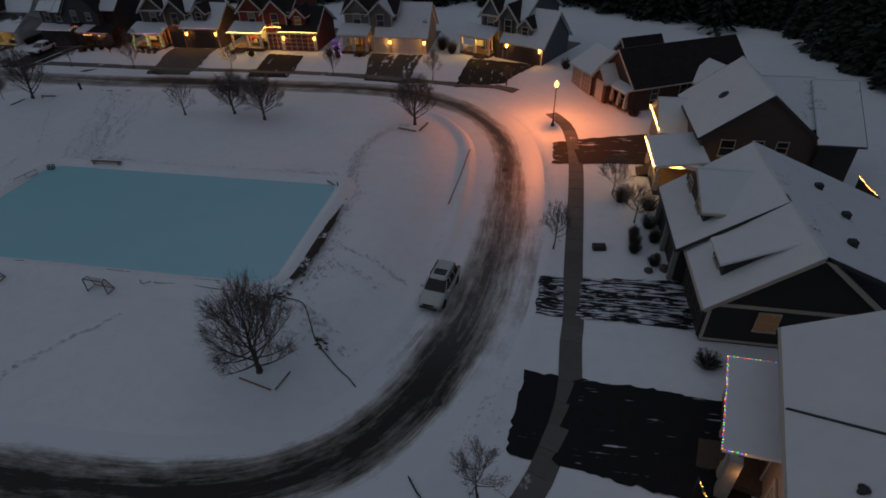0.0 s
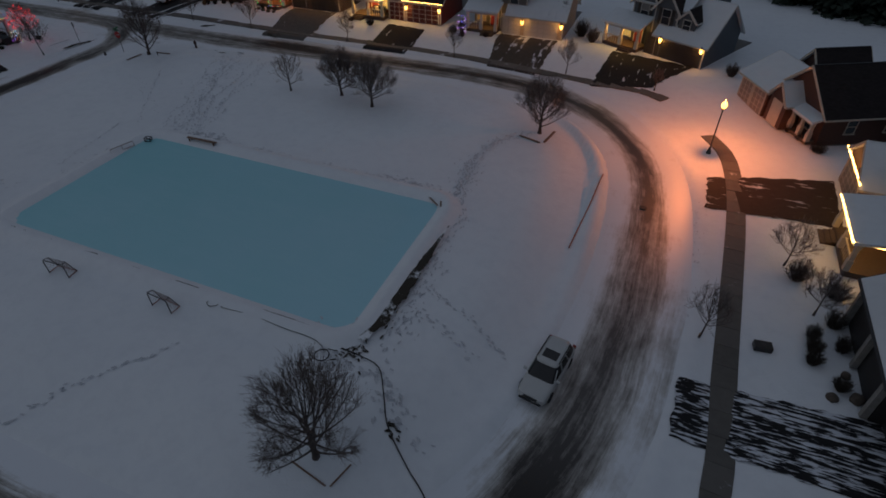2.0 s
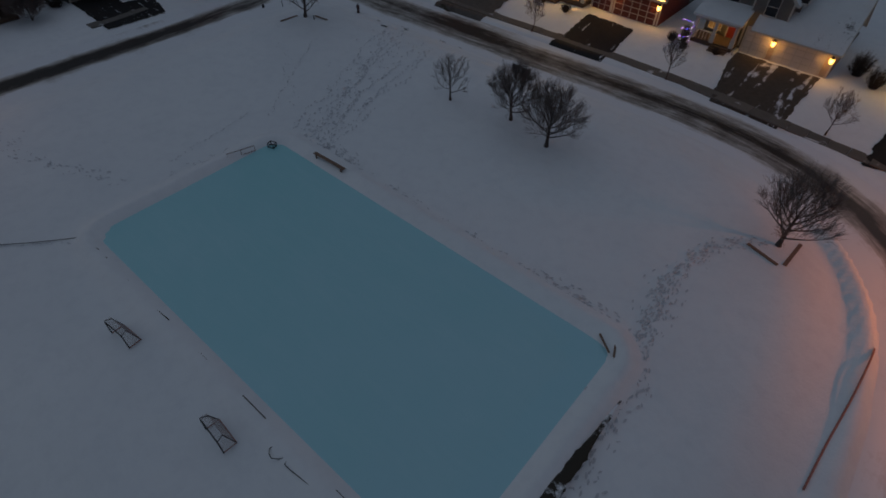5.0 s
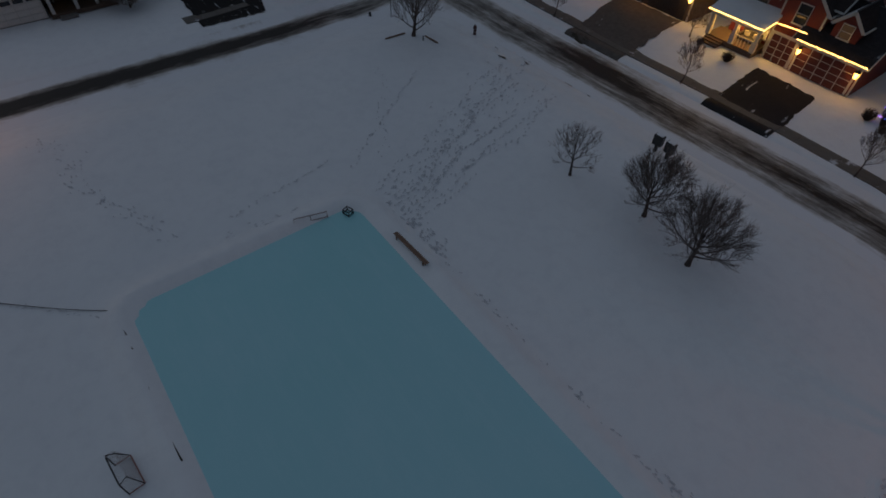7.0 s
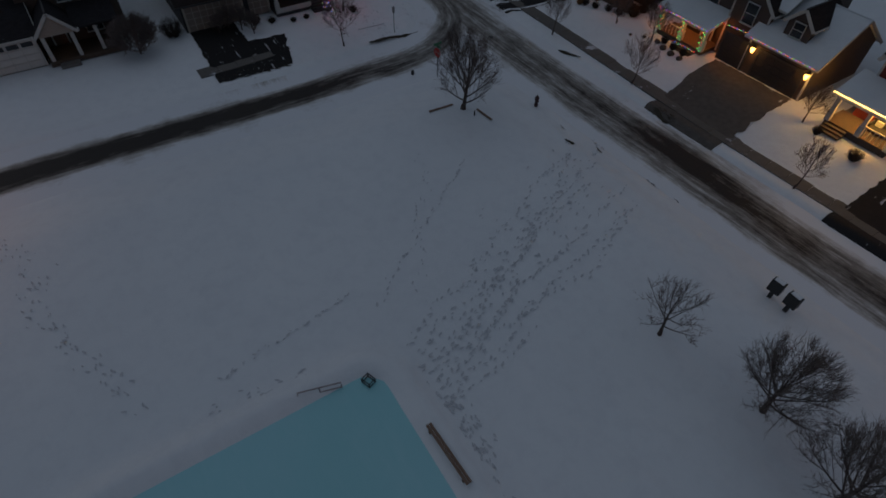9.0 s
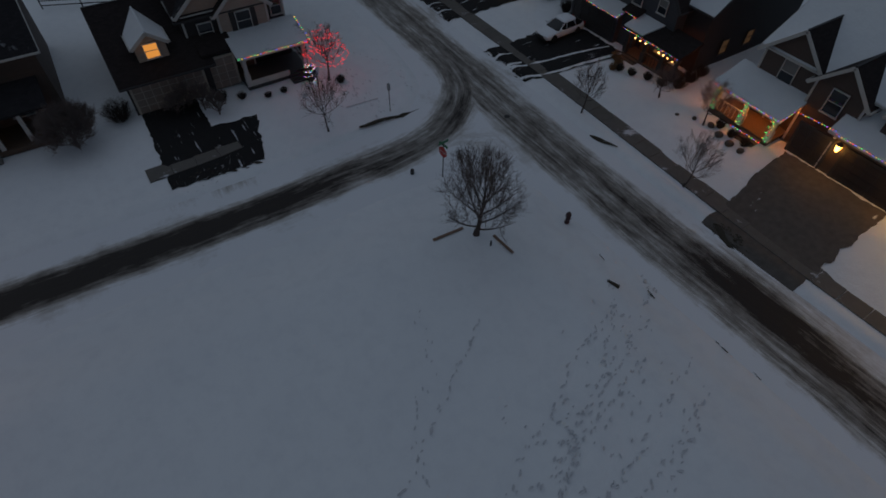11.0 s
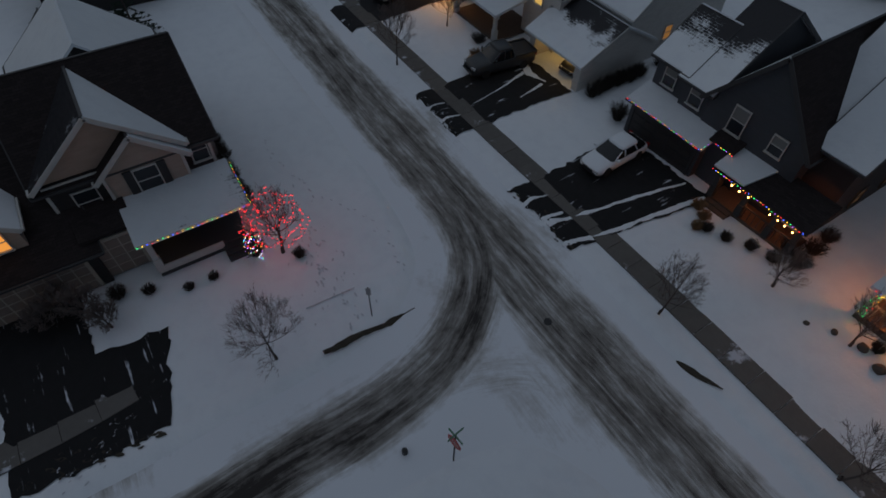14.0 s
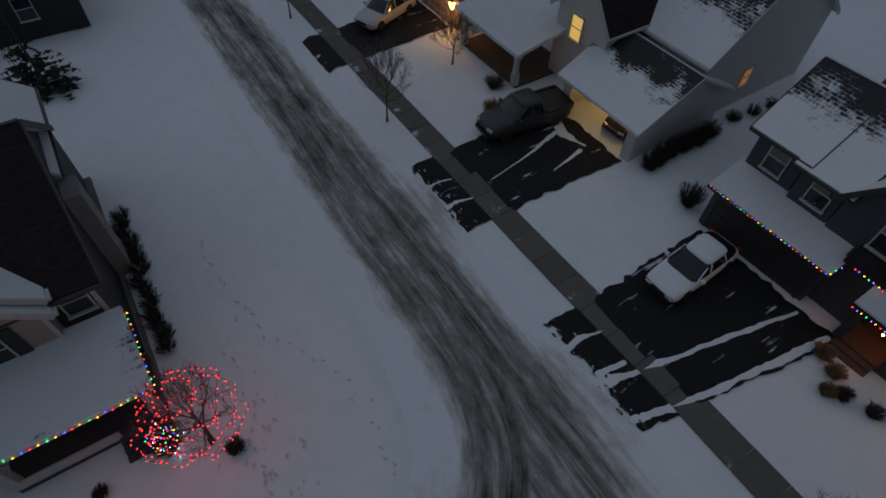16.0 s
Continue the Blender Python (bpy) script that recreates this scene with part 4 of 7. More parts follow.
# ---------------------------------------------------------------- cars
def car(m, kind, paint, label, top=None, roof_dark=False):
    """A parked car, nose to +y: body, windows, wheels, lamps, mirrors. kind: suv, sedan or pickup."""
    t = thing("pickup_truck" if kind == "pickup" else "car", m, label, "truck" if kind == "pickup" else "car", "parked cars")
    L, W = {"suv": (4.6, 1.84), "sedan": (4.55, 1.80), "pickup": (5.1, 1.88)}[kind]
    tall = {"suv": 1.62, "sedan": 1.44, "pickup": 1.82}[kind]
    belt = {"suv": 0.98, "sedan": 0.90, "pickup": 1.12}[kind]
    hood = {"suv": 0.98, "sedan": 0.86, "pickup": 1.15}[kind]
    hw = W / 2
    # lower body as a row of cross-sections from tail to nose
    rows = [(-L / 2, .40, belt - .26, .70), (-L / 2 + .05, .32, belt - .14, .82), (-L / 2 + .16, .26, belt - .05, .92), (-L / 2 + .45, .22, belt, .98), (-L * .2, .22, belt, 1.0), (0, .22, belt, 1.0),
            (L * .16, .22, belt - .01, 1.0), (L * .26, .22, hood - .01, .99), (L * .36, .23, hood - .05, .965), (L / 2 - .35, .24, hood - .12, .92), (L / 2 - .14, .28, hood - .22, .83), (L / 2 - .04, .34, hood - .32, .72), (L / 2, .42, hood - .42, .60)]
    k0 = 20

    def ring(y, a, b, k):
        """A rounded cross-section, fuller below than above."""
        out = []
        for i in range(k0):
            t0 = math.tau * i / k0
            cx, cz = math.cos(t0), math.sin(t0)
            px = math.copysign(abs(cx) ** 0.38, cx)
            pz = math.copysign(abs(cz) ** (0.55 if cz > 0 else 0.3), cz)
            out.append((px * hw * k * (1 - 0.06 * max(0, pz)), y, (a + b) / 2 + pz * (b - a) / 2))
        return out

    g = Geo()
    fs = [(i * k0 + k, i * k0 + (k + 1) % k0, (i + 1) * k0 + (k + 1) % k0, (i + 1) * k0 + k) for i in range(len(rows) - 1) for k in range(k0)]
    g.add([p for r in rows for p in ring(*r)], fs + [tuple(range(k0)), tuple(range((len(rows) - 1) * k0, len(rows) * k0))[::-1]])
    part("body", g, paint, t, "", True)
    # cabin: a glass band and a domed roof, lofted upwards with rounded corners
    y_back, y_top_b, y_top_f, y_front = {"suv": (-2.16, -1.80, .25, 1.20), "sedan": (-2.12, -1.12, .02, 1.12), "pickup": (-.80, -.62, .50, 1.25)}[kind]
    zb, zt = belt - .06, tall
    ib, it = hw * .92, hw * .72
    k1 = 28

    def level(f):
        """The cabin's outline at a height from belt (0) to roof (1)."""
        half = ib + (it - ib) * f
        ya, yb = y_back + (y_top_b - y_back) * f, y_front + (y_top_f - y_front) * f
        return half, ya, yb

    def loop(half, ya, yb, z, p=0.36):
        return [(math.copysign(abs(math.cos(q)) ** p, math.cos(q)) * half, (ya + yb) / 2 + math.copysign(abs(math.sin(q)) ** p, math.sin(q)) * (yb - ya) / 2, z) for q in (math.tau * (i + 0.5) / k1 for i in range(k1))]

    def loft(loops):
        c = len(loops)
        return Geo().add([p for l in loops for p in l], [(i * k1 + k, i * k1 + (k + 1) % k1, (i + 1) * k1 + (k + 1) % k1, (i + 1) * k1 + k) for i in range(c - 1) for k in range(k1)] + [tuple(range((c - 1) * k1, c * k1))])

    part("window_band", loft([loop(*level(f), zb + (zt - .1 - zb) * f) for f in (0, 0.35, 0.7, 0.92)]), "car_glass", t, "dark glass all round", True)
    h0, ya, yb = level(0.86)
    roof = [loop(h0, ya, yb, zt - .19)]
    for f, dz in ((0.97, -.10), (0.90, -.04), (0.72, -.005), (0.40, 0.012)):
        m0 = (ya + yb) / 2
        roof.append(loop(h0 * f, m0 + (ya - m0) * f, m0 + (yb - m0) * f, zt + dz))
    part("roof", loft(roof), top or paint, t, "", True)
    for s in (-1, 1):
        cuts = {"suv": (-1.05, -.1, .95), "sedan": (-1.12, .0, .84), "pickup": (-.72, .1, 1.0)}[kind]
        for y0 in cuts:
            lean = 0.55 if y0 == cuts[-1] else (-0.25 if y0 == cuts[0] else 0.0)
            part("pillar", Geo().bar((s * (ib - .03), y0 + .03, zb + .06), (s * (it + .045), y0 - lean, zt - .15), .05, .06), paint, t)
    if roof_dark:
        part("sunroof", Geo().box(-it * .66, it * .66, -.62, .02, tall - 0.03, tall + 0.022), "car_glass", t)
        for s in (-1, 1):
            part("roof_rail", Geo().bar((s * it * .98, y_top_b + .2, tall - .01), (s * it * .98, y_top_f - .15, tall - .01), .05, .06), "black", t)
    for s in (-1, 1):
        for y in (-L * .29, L * .31):
            wheel = part("wheel", Geo().lathe([(0.10, -.03), (0.12, .02)], 10), "rim", t, pose_at=pose(s * (hw - .10), y, .34, 0, 90 * s, 0))
            part("tyre", Geo().lathe([(.22, -.10), (.32, -.10), (.345, -.05), (.345, .05), (.32, .10), (.22, .10)], 16), "tyre", wheel)
            part("rim", Geo().lathe([(.22, .04), (.20, .08), (.06, .07)], 12), "rim", wheel)
        part("headlight", Geo().box(-.17, .17, -.05, .06, -.07, .07), "head_light", t, pose_at=pose(s * hw * .62, L / 2 - .10, hood - .34, 0, 0, -s * 18))
        part("tail_light", Geo().box(-.10, .10, -.05, .05, -.13, .13), "tail_light", t, pose_at=pose(s * hw * .78, -L / 2 + .06, belt - .2))
        part("mirror", Geo().box(-.10, .10, -.05, .06, -.06, .08), paint, t, pose_at=pose(s * (hw + .06), y_front - .35, belt + .06))
    part("bumper", Geo().box(-hw * .7, hw * .7, L / 2 - .06, L / 2 + .04, .34, .46), "black", t)
    part("grille", Geo().box(-hw * .42, hw * .42, L / 2 - .10, L / 2 + .012, hood - .42, hood - .30), "black", t)
    if kind == "pickup":
        part("bed", Geo().box(-hw * .80, hw * .80, -L / 2 + .14, y_back - .12, belt - .01, belt + .012), "black", t)
        part("tailgate", Geo().box(-hw * .85, hw * .85, -L / 2 + .02, -L / 2 + .10, belt - .3, belt + .06), paint, t)
        for s in (-1, 1):
            part("bed_side", Geo().box(s * hw * .92 - .06, s * hw * .92 + .06, -L / 2 + .08, y_back, belt - .1, belt + .08), paint, t)
    return t


# ---------------------------------------------------------------- houses along the north street
MIXED = ["red", "blue", "amber", "green", "violet", "amber"]


def row_house(x, y, base, turn, spec, label):
    """A two-storey house of the row: porch, two gabled bays over it, garage with a dormer. x, y: where the garage wall begins."""
    h = thing("house", pose(x, y, base, 0, 0, turn), label, "house", "houses along the street")
    s = spec
    W, T = s["wall"], s.get("trim", "trim")
    part("foundation", Geo().box(s["px0"] + 0.1, s["gx1"] - 0.05, 0.6, 11.8, -0.5, 0.15), "concrete", h)
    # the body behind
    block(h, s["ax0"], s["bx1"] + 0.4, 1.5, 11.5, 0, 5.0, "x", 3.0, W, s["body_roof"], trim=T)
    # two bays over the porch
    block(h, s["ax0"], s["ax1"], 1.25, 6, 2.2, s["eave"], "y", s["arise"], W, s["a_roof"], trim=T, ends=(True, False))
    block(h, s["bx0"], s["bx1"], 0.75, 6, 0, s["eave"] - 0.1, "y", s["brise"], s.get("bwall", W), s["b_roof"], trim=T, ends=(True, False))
    corner_boards(h, (s["ax0"] + 0.05, s["ax1"] - 0.05), 1.25, 2.3, s["eave"], T)
    corner_boards(h, (s["bx0"] + 0.05, s["bx1"] - 0.05), 0.75, 0.2, s["eave"] - 0.1, T)
    window(h, (s["ax0"] + s["ax1"]) / 2, 1.23, s["eave"] - 1.0, 0.95, 1.5, pane=s.get("pane_a", "blind"), trim=T, shutters=s.get("shutters"))
    window(h, (s["bx0"] + s["bx1"]) / 2, 0.73, s["eave"] - 1.0, 0.95, 1.5, pane=s.get("pane_b", "glass_dark"), trim=T, shutters=s.get("shutters"))
    # garage
    block(h, s["gx0"], s["gx1"], 0, 7.4, 0, s["geave"], "x", s["grise"], s.get("gwall", W), s["g_roof"], trim=T)
    garage_door(h, (s["d1"][0] + s["d1"][1]) / 2, -0.02, 0.05, s["d1"][1] - s["d1"][0], 2.15, s["panel"], s.get("dtrim", T), 4, 3, s.get("lites", False))
    garage_door(h, (s["d2"][0] + s["d2"][1]) / 2, -0.02, 0.05, s["d2"][1] - s["d2"][0], 2.15, s["panel"], s.get("dtrim", T), 4, 5, s.get("lites", False))
    corner_boards(h, (s["gx0"] + 0.06, s["gx1"] - 0.06), -0.02, 0, s["geave"], T)
    if "dorm" in s:
        dormer(h, s["dorm"], 0.75, s["geave"] + 0.25, 1.9, 1.5, 0.95, 3.4, W, s["d_roof"], s.get("pane_d", "glass_dark"), T)
    # porch
    porch(h, s["px0"], s["px1"], -1.2, 1.25, 0.45, s["peave"], s["peave"] + 0.85, s["posts"], trim=T, steps=s["steps"])
    front_door(h, s["door"], 1.22, 0.45, s.get("door_mat", "door_red"), T)
    window(h, s["pwin"], 1.22, 1.55, 1.1, 1.3, pane=s.get("pane_p", "glass_yellow"), trim=T, cols=2)
    return h


S, D = "roof_snow", "shingle"
# barn-red house with white roof lights
row_house(-38.5, 74.2, 0.95, 0, dict(
    wall="sid_red", px0=-5.0, px1=-0.4, ax0=-4.3, ax1=-0.5, bx0=-0.5, bx1=2.9, gx0=2.0, gx1=7.2, eave=4.9, arise=1.9, brise=1.6, geave=2.7, grise=2.4,
    peave=2.65, posts=(-4.8, -2.6, -0.6), steps=-4.0, door=-2.7, pwin=-1.4, d1=(0.1, 2.1), d2=(2.5, 6.8), dorm=4.6, panel="panel_red",
    body_roof=(D, S), a_roof=(S, D), b_roof=(D, D), g_roof=("shingle_dusted", S), d_roof=(S, D), pane_d="glass_faint", pane_b="glass_dark"),
    "barn-red two-storey house with white trim and lit porch")
# grey house with pale garage doors
row_house(-23.9, 74.6, 0.85, 0, dict(
    wall="sid_grey", bwall="sid_grey", gwall="sid_beige", px0=-3.9, px1=0.1, ax0=-3.6, ax1=0.0, bx0=0.0, bx1=3.2, gx0=1.2, gx1=7.9, eave=5.1, arise=1.7, brise=1.5, geave=2.5, grise=3.3,
    peave=2.75, posts=(-3.7, -1.9, -0.1), steps=-1.0, door=-0.9, pwin=-2.6, d1=(0.6, 2.6), d2=(3.4, 7.1), panel="panel_white",
    body_roof=(D, S), a_roof=(D, D), b_roof=(D, S), g_roof=("roof_thin", S), d_roof=(S, S), lites=False, door_mat="door_red", pane_p="glass_dim"),
    "grey two-storey house with pale garage doors and warm porch")
# slate house at the bend, turned with the street
row_house(-6.1, 74.0, 0.85, -26, dict(
    wall="sid_greyblue", px0=-5.6, px1=-0.9, ax0=-3.6, ax1=-0.6, bx0=-0.6, bx1=2.2, gx0=0.6, gx1=6.3, eave=5.0, arise=2.1, brise=1.7, geave=2.5, grise=3.3, gwall="sid_greyblue",
    peave=2.75, posts=(-5.3, -3.2, -1.1), steps=-2.2, door=-2.3, pwin=-3.8, d1=(-0.4, 1.0), d2=(1.5, 5.8), dorm=3.3, panel="panel_dark", dtrim="trim_dark",
    body_roof=(S, S), a_roof=(S, D), b_roof=(S, D), g_roof=(S, S), d_roof=(S, D), shutters="black"),
    "grey-blue two-storey house with snowy roof and bright porch")
# dark brown house with coloured lights
row_house(-53.6, 74.4, 0.7, 0, dict(
    wall="sid_brown", px0=-5.6, px1=-0.7, ax0=-4.7, ax1=-0.7, bx0=-0.7, bx1=2.6, gx0=2.2, gx1=7.5, eave=4.9, arise=1.9, brise=1.6, geave=3.1, grise=2.4,
    peave=2.45, posts=(-5.3, -3.1, -0.9), steps=-2.0, door=-2.2, pwin=-3.9, d1=(0.2, 2.3), d2=(3.3, 6.9), dorm=4.8, panel="panel_dark", dtrim="trim_dark",
    body_roof=(S, S), a_roof=(S, D), b_roof=(D, D), g_roof=(S, S), d_roof=(D, D), door_mat="door_brown"),
    "dark brown two-storey house with white trim and coloured lights")

# ---------------------------------------------------------------- slate house with coloured lights and a snowy car
h = thing("house", pose(-75.3, 74.5, 0.35), "slate-blue two-storey house with snowy roofs and coloured eave lights", "house", "houses along the street")
part("foundation", Geo().box(0.1, 12.4, 0.7, 14, -0.5, 0.12), "concrete", h)
part("wall", Geo().box(0.1, 5.4, 0, 1.6, 0, 2.35), "sid_blue", h, "charcoal garage front")
roof_sheet(h, [(-0.1, -0.45, 2.50), (5.6, -0.45, 2.50), (5.6, 1.5, 3.25), (-0.1, 1.5, 3.25)], "roof_snow")
part("gutter", Geo().box(-0.1, 5.6, -0.56, -0.45, 2.36, 2.48), "trim_dark", h)
garage_door(h, 2.75, -0.02, 0.05, 4.6, 2.1, "panel_dark", "trim_dark", 4, 5)
block(h, 0.1, 2.2, 1.2, 6.6, 0, 5.1, "x", 1.9, "sid_blue", ("roof_slid", S), trim="trim_dark")
block(h, 2.3, 4.05, 1.0, 10.2, 0, 4.95, "x", 3.2, "sid_blue", ("roof_slid", S), trim="trim_dark")
block(h, 4.1, 10.0, 0.93, 9, 0, 4.9, "y", 3.6, "sid_blue", (S, D), trim="trim_dark", ends=(True, False))
block(h, 10.0, 12.0, 2.0, 14, 0, 5.1, "x", 4.4, "sid_char", (S, S), trim="trim_dark")
block(h, 8.0, 10.0, 2.6, 13.4, 0, 5.1, "x", 4.6, "sid_char", (S, S), trim="trim_dark")
for wx, wy in ((1.2, 1.18), (3.3, 0.98)):
    window(h, wx, wy, 4.1, 0.8, 1.25, pane="blind")
window(h, 6.1, 0.90, 4.25, 0.85, 1.5, pane="blind")
window(h, 8.5, 0.90, 4.25, 0.75, 1.0, pane="blind")
porch(h, 7.0, 12.3, -0.7, 1.3, 0.4, 2.45, 3.1, (7.2, 9.0, 10.8, 12.1), roof="shingle", trim="trim_dark", steps=8.0)
roof_sheet(h, [(6.8, -0.8, 2.58), (8.7, -0.8, 2.58), (9.3, 1.3, 3.22), (6.8, 1.3, 3.22)], "roof_snow", 0.1, "snow_sheet", "snow on the porch roof")
part("wall", Geo().box(5.4, 7.0, 0.5, 1.2, 0, 3.2), "sid_blue", h)
roof_sheet(h, [(5.5, 0.05, 3.1), (7.1, 0.05, 3.1), (7.1, 1.2, 3.5), (5.5, 1.2, 3.5)], "shingle")
front_door(h, 8.0, 0.90, 0.4, "door_brown", "trim_dark")
window(h, 9.4, 0.90, 1.5, 0.9, 1.3, pane="glass_dim", trim="trim_dark", cols=2)
# panes glow weakly in place of dim brown reflections in the glass
for wx, wy, wz in ((12.02, 5.0, 1.6), (12.02, 8.0, 1.6)):
    window(h, wx, wy, wz, 0.8, 1.1, "right", "glass_faint", "trim_dark")
string_lights([(-75.35, 73.98, 2.88), (-69.75, 73.98, 2.88), (-69.6, 74.5, 3.25)], MIXED, 0.17, 0.028, "multicoloured string lights along a garage eave", 1)
string_lights([(-69.4, 74.45, 3.45), (-68.1, 74.4, 3.45)], MIXED, 0.17, 0.028, "multicoloured string lights on a small gable", 2)
string_lights([(-68.5, 73.58, 2.78), (-62.9, 73.58, 2.78)], MIXED, 0.17, 0.028, "multicoloured string lights along a porch eave", 3)
string_lights([(-67.4, 73.75, 2.50), (-65.9, 73.75, 2.45)], ["warm"], 0.42, 0.05, "large warm bulbs hung under a porch eave", 4)
string_lights([(-65.0, 73.75, 2.40), (-63.2, 73.75, 2.35)], ["warm"], 0.40, 0.05, "large warm bulbs hung under a porch eave", 5)
lamp("porch_light", (-66.4, 74.7, 2.3), 15, (1.0, 0.25, 0.07), 0.2)
lamp("porch_light", (-64.0, 74.7, 2.3), 13, (1.0, 0.25, 0.07), 0.2)

# ---------------------------------------------------------------- white house with the open garage
h = thing("house", pose(-85.2, 74.6, 0.12), "white two-storey house with an open lit garage", "house", "houses along the street")
part("foundation", Geo().box(-8, 5.2, 3.4, 12, -0.5, 0.1), "concrete", h)
for q in ((0, 0.55, 0, 0.2, 0, 2.35), (4.75, 5.3, 0, 0.2, 0, 2.35), (0.55, 4.75, 0, 0.2, 2.1, 2.35), (0, 0.2, 0.2, 6.4, 0, 2.35), (0.2, 5.1, 6.2, 6.4, 0, 2.35)):
    part("wall", Geo().box(*q), "sid_white", h)
part("wall", wall_prism(5.1, 5.3, 0.2, 6.4, 0, 2.35, "x", 1.75), "sid_white", h)
part("garage_floor", Geo().box(0.2, 5.1, 0.05, 6.2, -0.3, 0.05), "concrete", h)
for s0, (ya, yb) in enumerate(((-0.35, 3.3), (3.3, 6.75))):
    za, zb = (2.30, 4.15) if s0 == 0 else (4.15, 2.30)
    roof_sheet(h, [(-0.3, ya, za), (5.6, ya, za), (5.6, yb, zb), (-0.3, yb, zb)], "roof_slid_low" if s0 == 0 else "roof_snow")
part("trim", Geo().bar((5.62, -0.35, 2.2), (5.62, 3.3, 4.05), 0.05, 0.2), "trim", h)
part("ceiling_panel", Geo().box(0.2, 5.1, 0.3, 6.2, 2.22, 2.30), "trim", h)
block(h, -5.2, 4.9, 4.4, 14.4, 0, 4.3, "x", 4.2, "sid_white", ("roof_slid_high", S), over=0.3, trim="trim")
block(h, -3.2, 0.6, 1.8, 8, 0, 4.7, "y", 2.4, "sid_white", (S, D), trim="trim", ends=(True, False))
window(h, -1.6, 1.77, 3.6, 0.8, 1.3, pane="glass_yellow")
window(h, -3.9, 4.37, 3.3, 0.8, 1.3, pane="glass_dark")
window(h, 4.93, 8.5, 2.0, 0.7, 1.0, "right", "glass_dim")
porch(h, -8.4, -2.6, -1.3, 3.0, 0.3, 2.55, 3.4, (-8.0, -2.9), rail=False)
part("shelf", Geo().box(4.4, 5.05, 1.0, 4.0, 0.9, 0.96).box(4.4, 5.05, 1.0, 4.0, 1.5, 1.56).box(4.4, 4.46, 1.0, 1.06, 0.05, 1.56).box(4.4, 4.46, 3.94, 4.0, 0.05, 1.56), "wood", h)
part("window", Geo().box(-0.36, -0.02, 1.72, 1.76, 1.7, 1.95), "glass_yellow", h, "small lit window")
lamp("garage_light", (-83.3, 76.6, 2.05), 19, (1.0, 0.60, 0.17), 0.25)
lamp("garage_light", (-81.2, 76.2, 2.05), 12, (1.0, 0.60, 0.17), 0.25)

# ---------------------------------------------------------------- brown house further up the street
h = thing("house", pose(-99.4, 74.2, 0.1), "dark brown house with a lantern beside its garage", "house", "houses along the street")
block(h, 0, 4.6, 0, 7, 0, 2.6, "x", 2.2, "sid_tan", ("roof_snow", S))
garage_door(h, 1.9, -0.02, 0.05, 3.0, 2.1, "panel_tan", "trim_tan", 4, 4)
block(h, -7, 2, 2.5, 11, 0, 5.0, "x", 3.0, "sid_brown", (S, S))
window(h, -4.5, 2.47, 3.8, 0.9, 1.4)

# ---------------------------------------------------------------- big dark-roofed house on the corner (front to the east)
h = thing("house", pose(-79.8, 45.0, 0.32, 0, 0, 90), "large two-storey house with dark roof, beige gables and porch", "house", "houses along the street")
part("foundation", Geo().box(-5.9, 6.5, 0.6, 13, -0.5, 0.12), "concrete", h)
block(h, -6.0, -0.4, 0, 10.6, 0, 2.55, "x", 2.9, "sid_char", ("shingle", "roof_snow"), over=0.4, trim="trim_dark")
garage_door(h, -3.35, -0.02, 0.05, 4.7, 2.1, "panel_tan", "trim_tan", 4, 8)
part("wall", Geo().box(-0.7, 1.5, 0.3, 1.0, 0, 3.0), "sid_char", h)
garage_door(h, 0.4, 0.28, 0.05, 1.9, 2.3, "panel_tan", "trim_tan", 4, 3)
part("trim", Geo().box(-0.6, 1.5, 0.15, 0.3, 2.75, 2.95), "trim", h)
roof_sheet(h, [(-0.7, 0.0, 2.95), (1.7, 0.0, 2.95), (1.7, 1.9, 3.6), (-0.7, 1.9, 3.6)], "shingle")
block(h, -1.1, 6.3, 2.0, 10.0, 0, 5.08, "x", 2.95, "sid_char", ("shingle", "roof_snow"), over=0.4, trim="trim_dark")
block(h, -1.0, 4.9, 1.9, 5.6, 2.6, 5.4, "y", 2.45, "sid_tan", ("shingle_dusted", S), over=0.4, ends=(True, False))
block(h, 1.3, 4.95, 1.5, 4.6, 2.6, 4.95, "y", 1.6, "sid_beige", (D, S), over=0.3, ends=(True, False))
part("wall", Geo().box(-1.0, 1.3, 1.75, 1.9, 2.6, 5.0), "sid_char", h)
part("trim", Geo().box(-1.0, 1.3, 1.70, 1.75, 4.85, 5.05), "trim", h)
window(h, 0.4, 1.72, 3.65, 0.95, 1.3, pane="glass_dark")
window(h, 3.12, 1.47, 3.95, 1.0, 1.35, pane="glass_dark", shutters="black")
window(h, 5.7, 1.97, 4.2, 0.75, 1.2)
corner_boards(h, (-0.95,), 1.72, 2.7, 4.85)
corner_boards(h, (1.37, 4.88), 1.47, 2.7, 4.8)
corner_boards(h, (6.25,), 1.97, 2.6, 4.9)
dormer(h, -3.5, 0.9, 2.9, 2.0, 1.45, 0.75, 3.7, "sid_beige", (S, S), "glass_lit", "trim", 0.85, 0.95)
# near-black boards: the shade under the porch roof put into their colour
porch(h, 1.55, 6.5, -1.25, 1.6, 0.5, 2.85, 3.40, (1.8, 6.25), trim="trim", steps=5.6, roof="roof_worn", rail=False, boards="trim_dark")
part("skirt", Geo().box(1.62, 4.9, -1.06, -0.98, 0.30, 0.72), "trim", h)
part("side_rail", Geo().box(6.24, 6.32, -0.8, 1.5, 1.25, 1.35), "trim", h)
front_door(h, 2.6, 1.45, 0.5)
block(h, -0.9, 6.2, 7.6, 13.0, 0, 5.1, "y", 2.9, "sid_char", (S, S), trim="trim_dark", ends=(False, True))
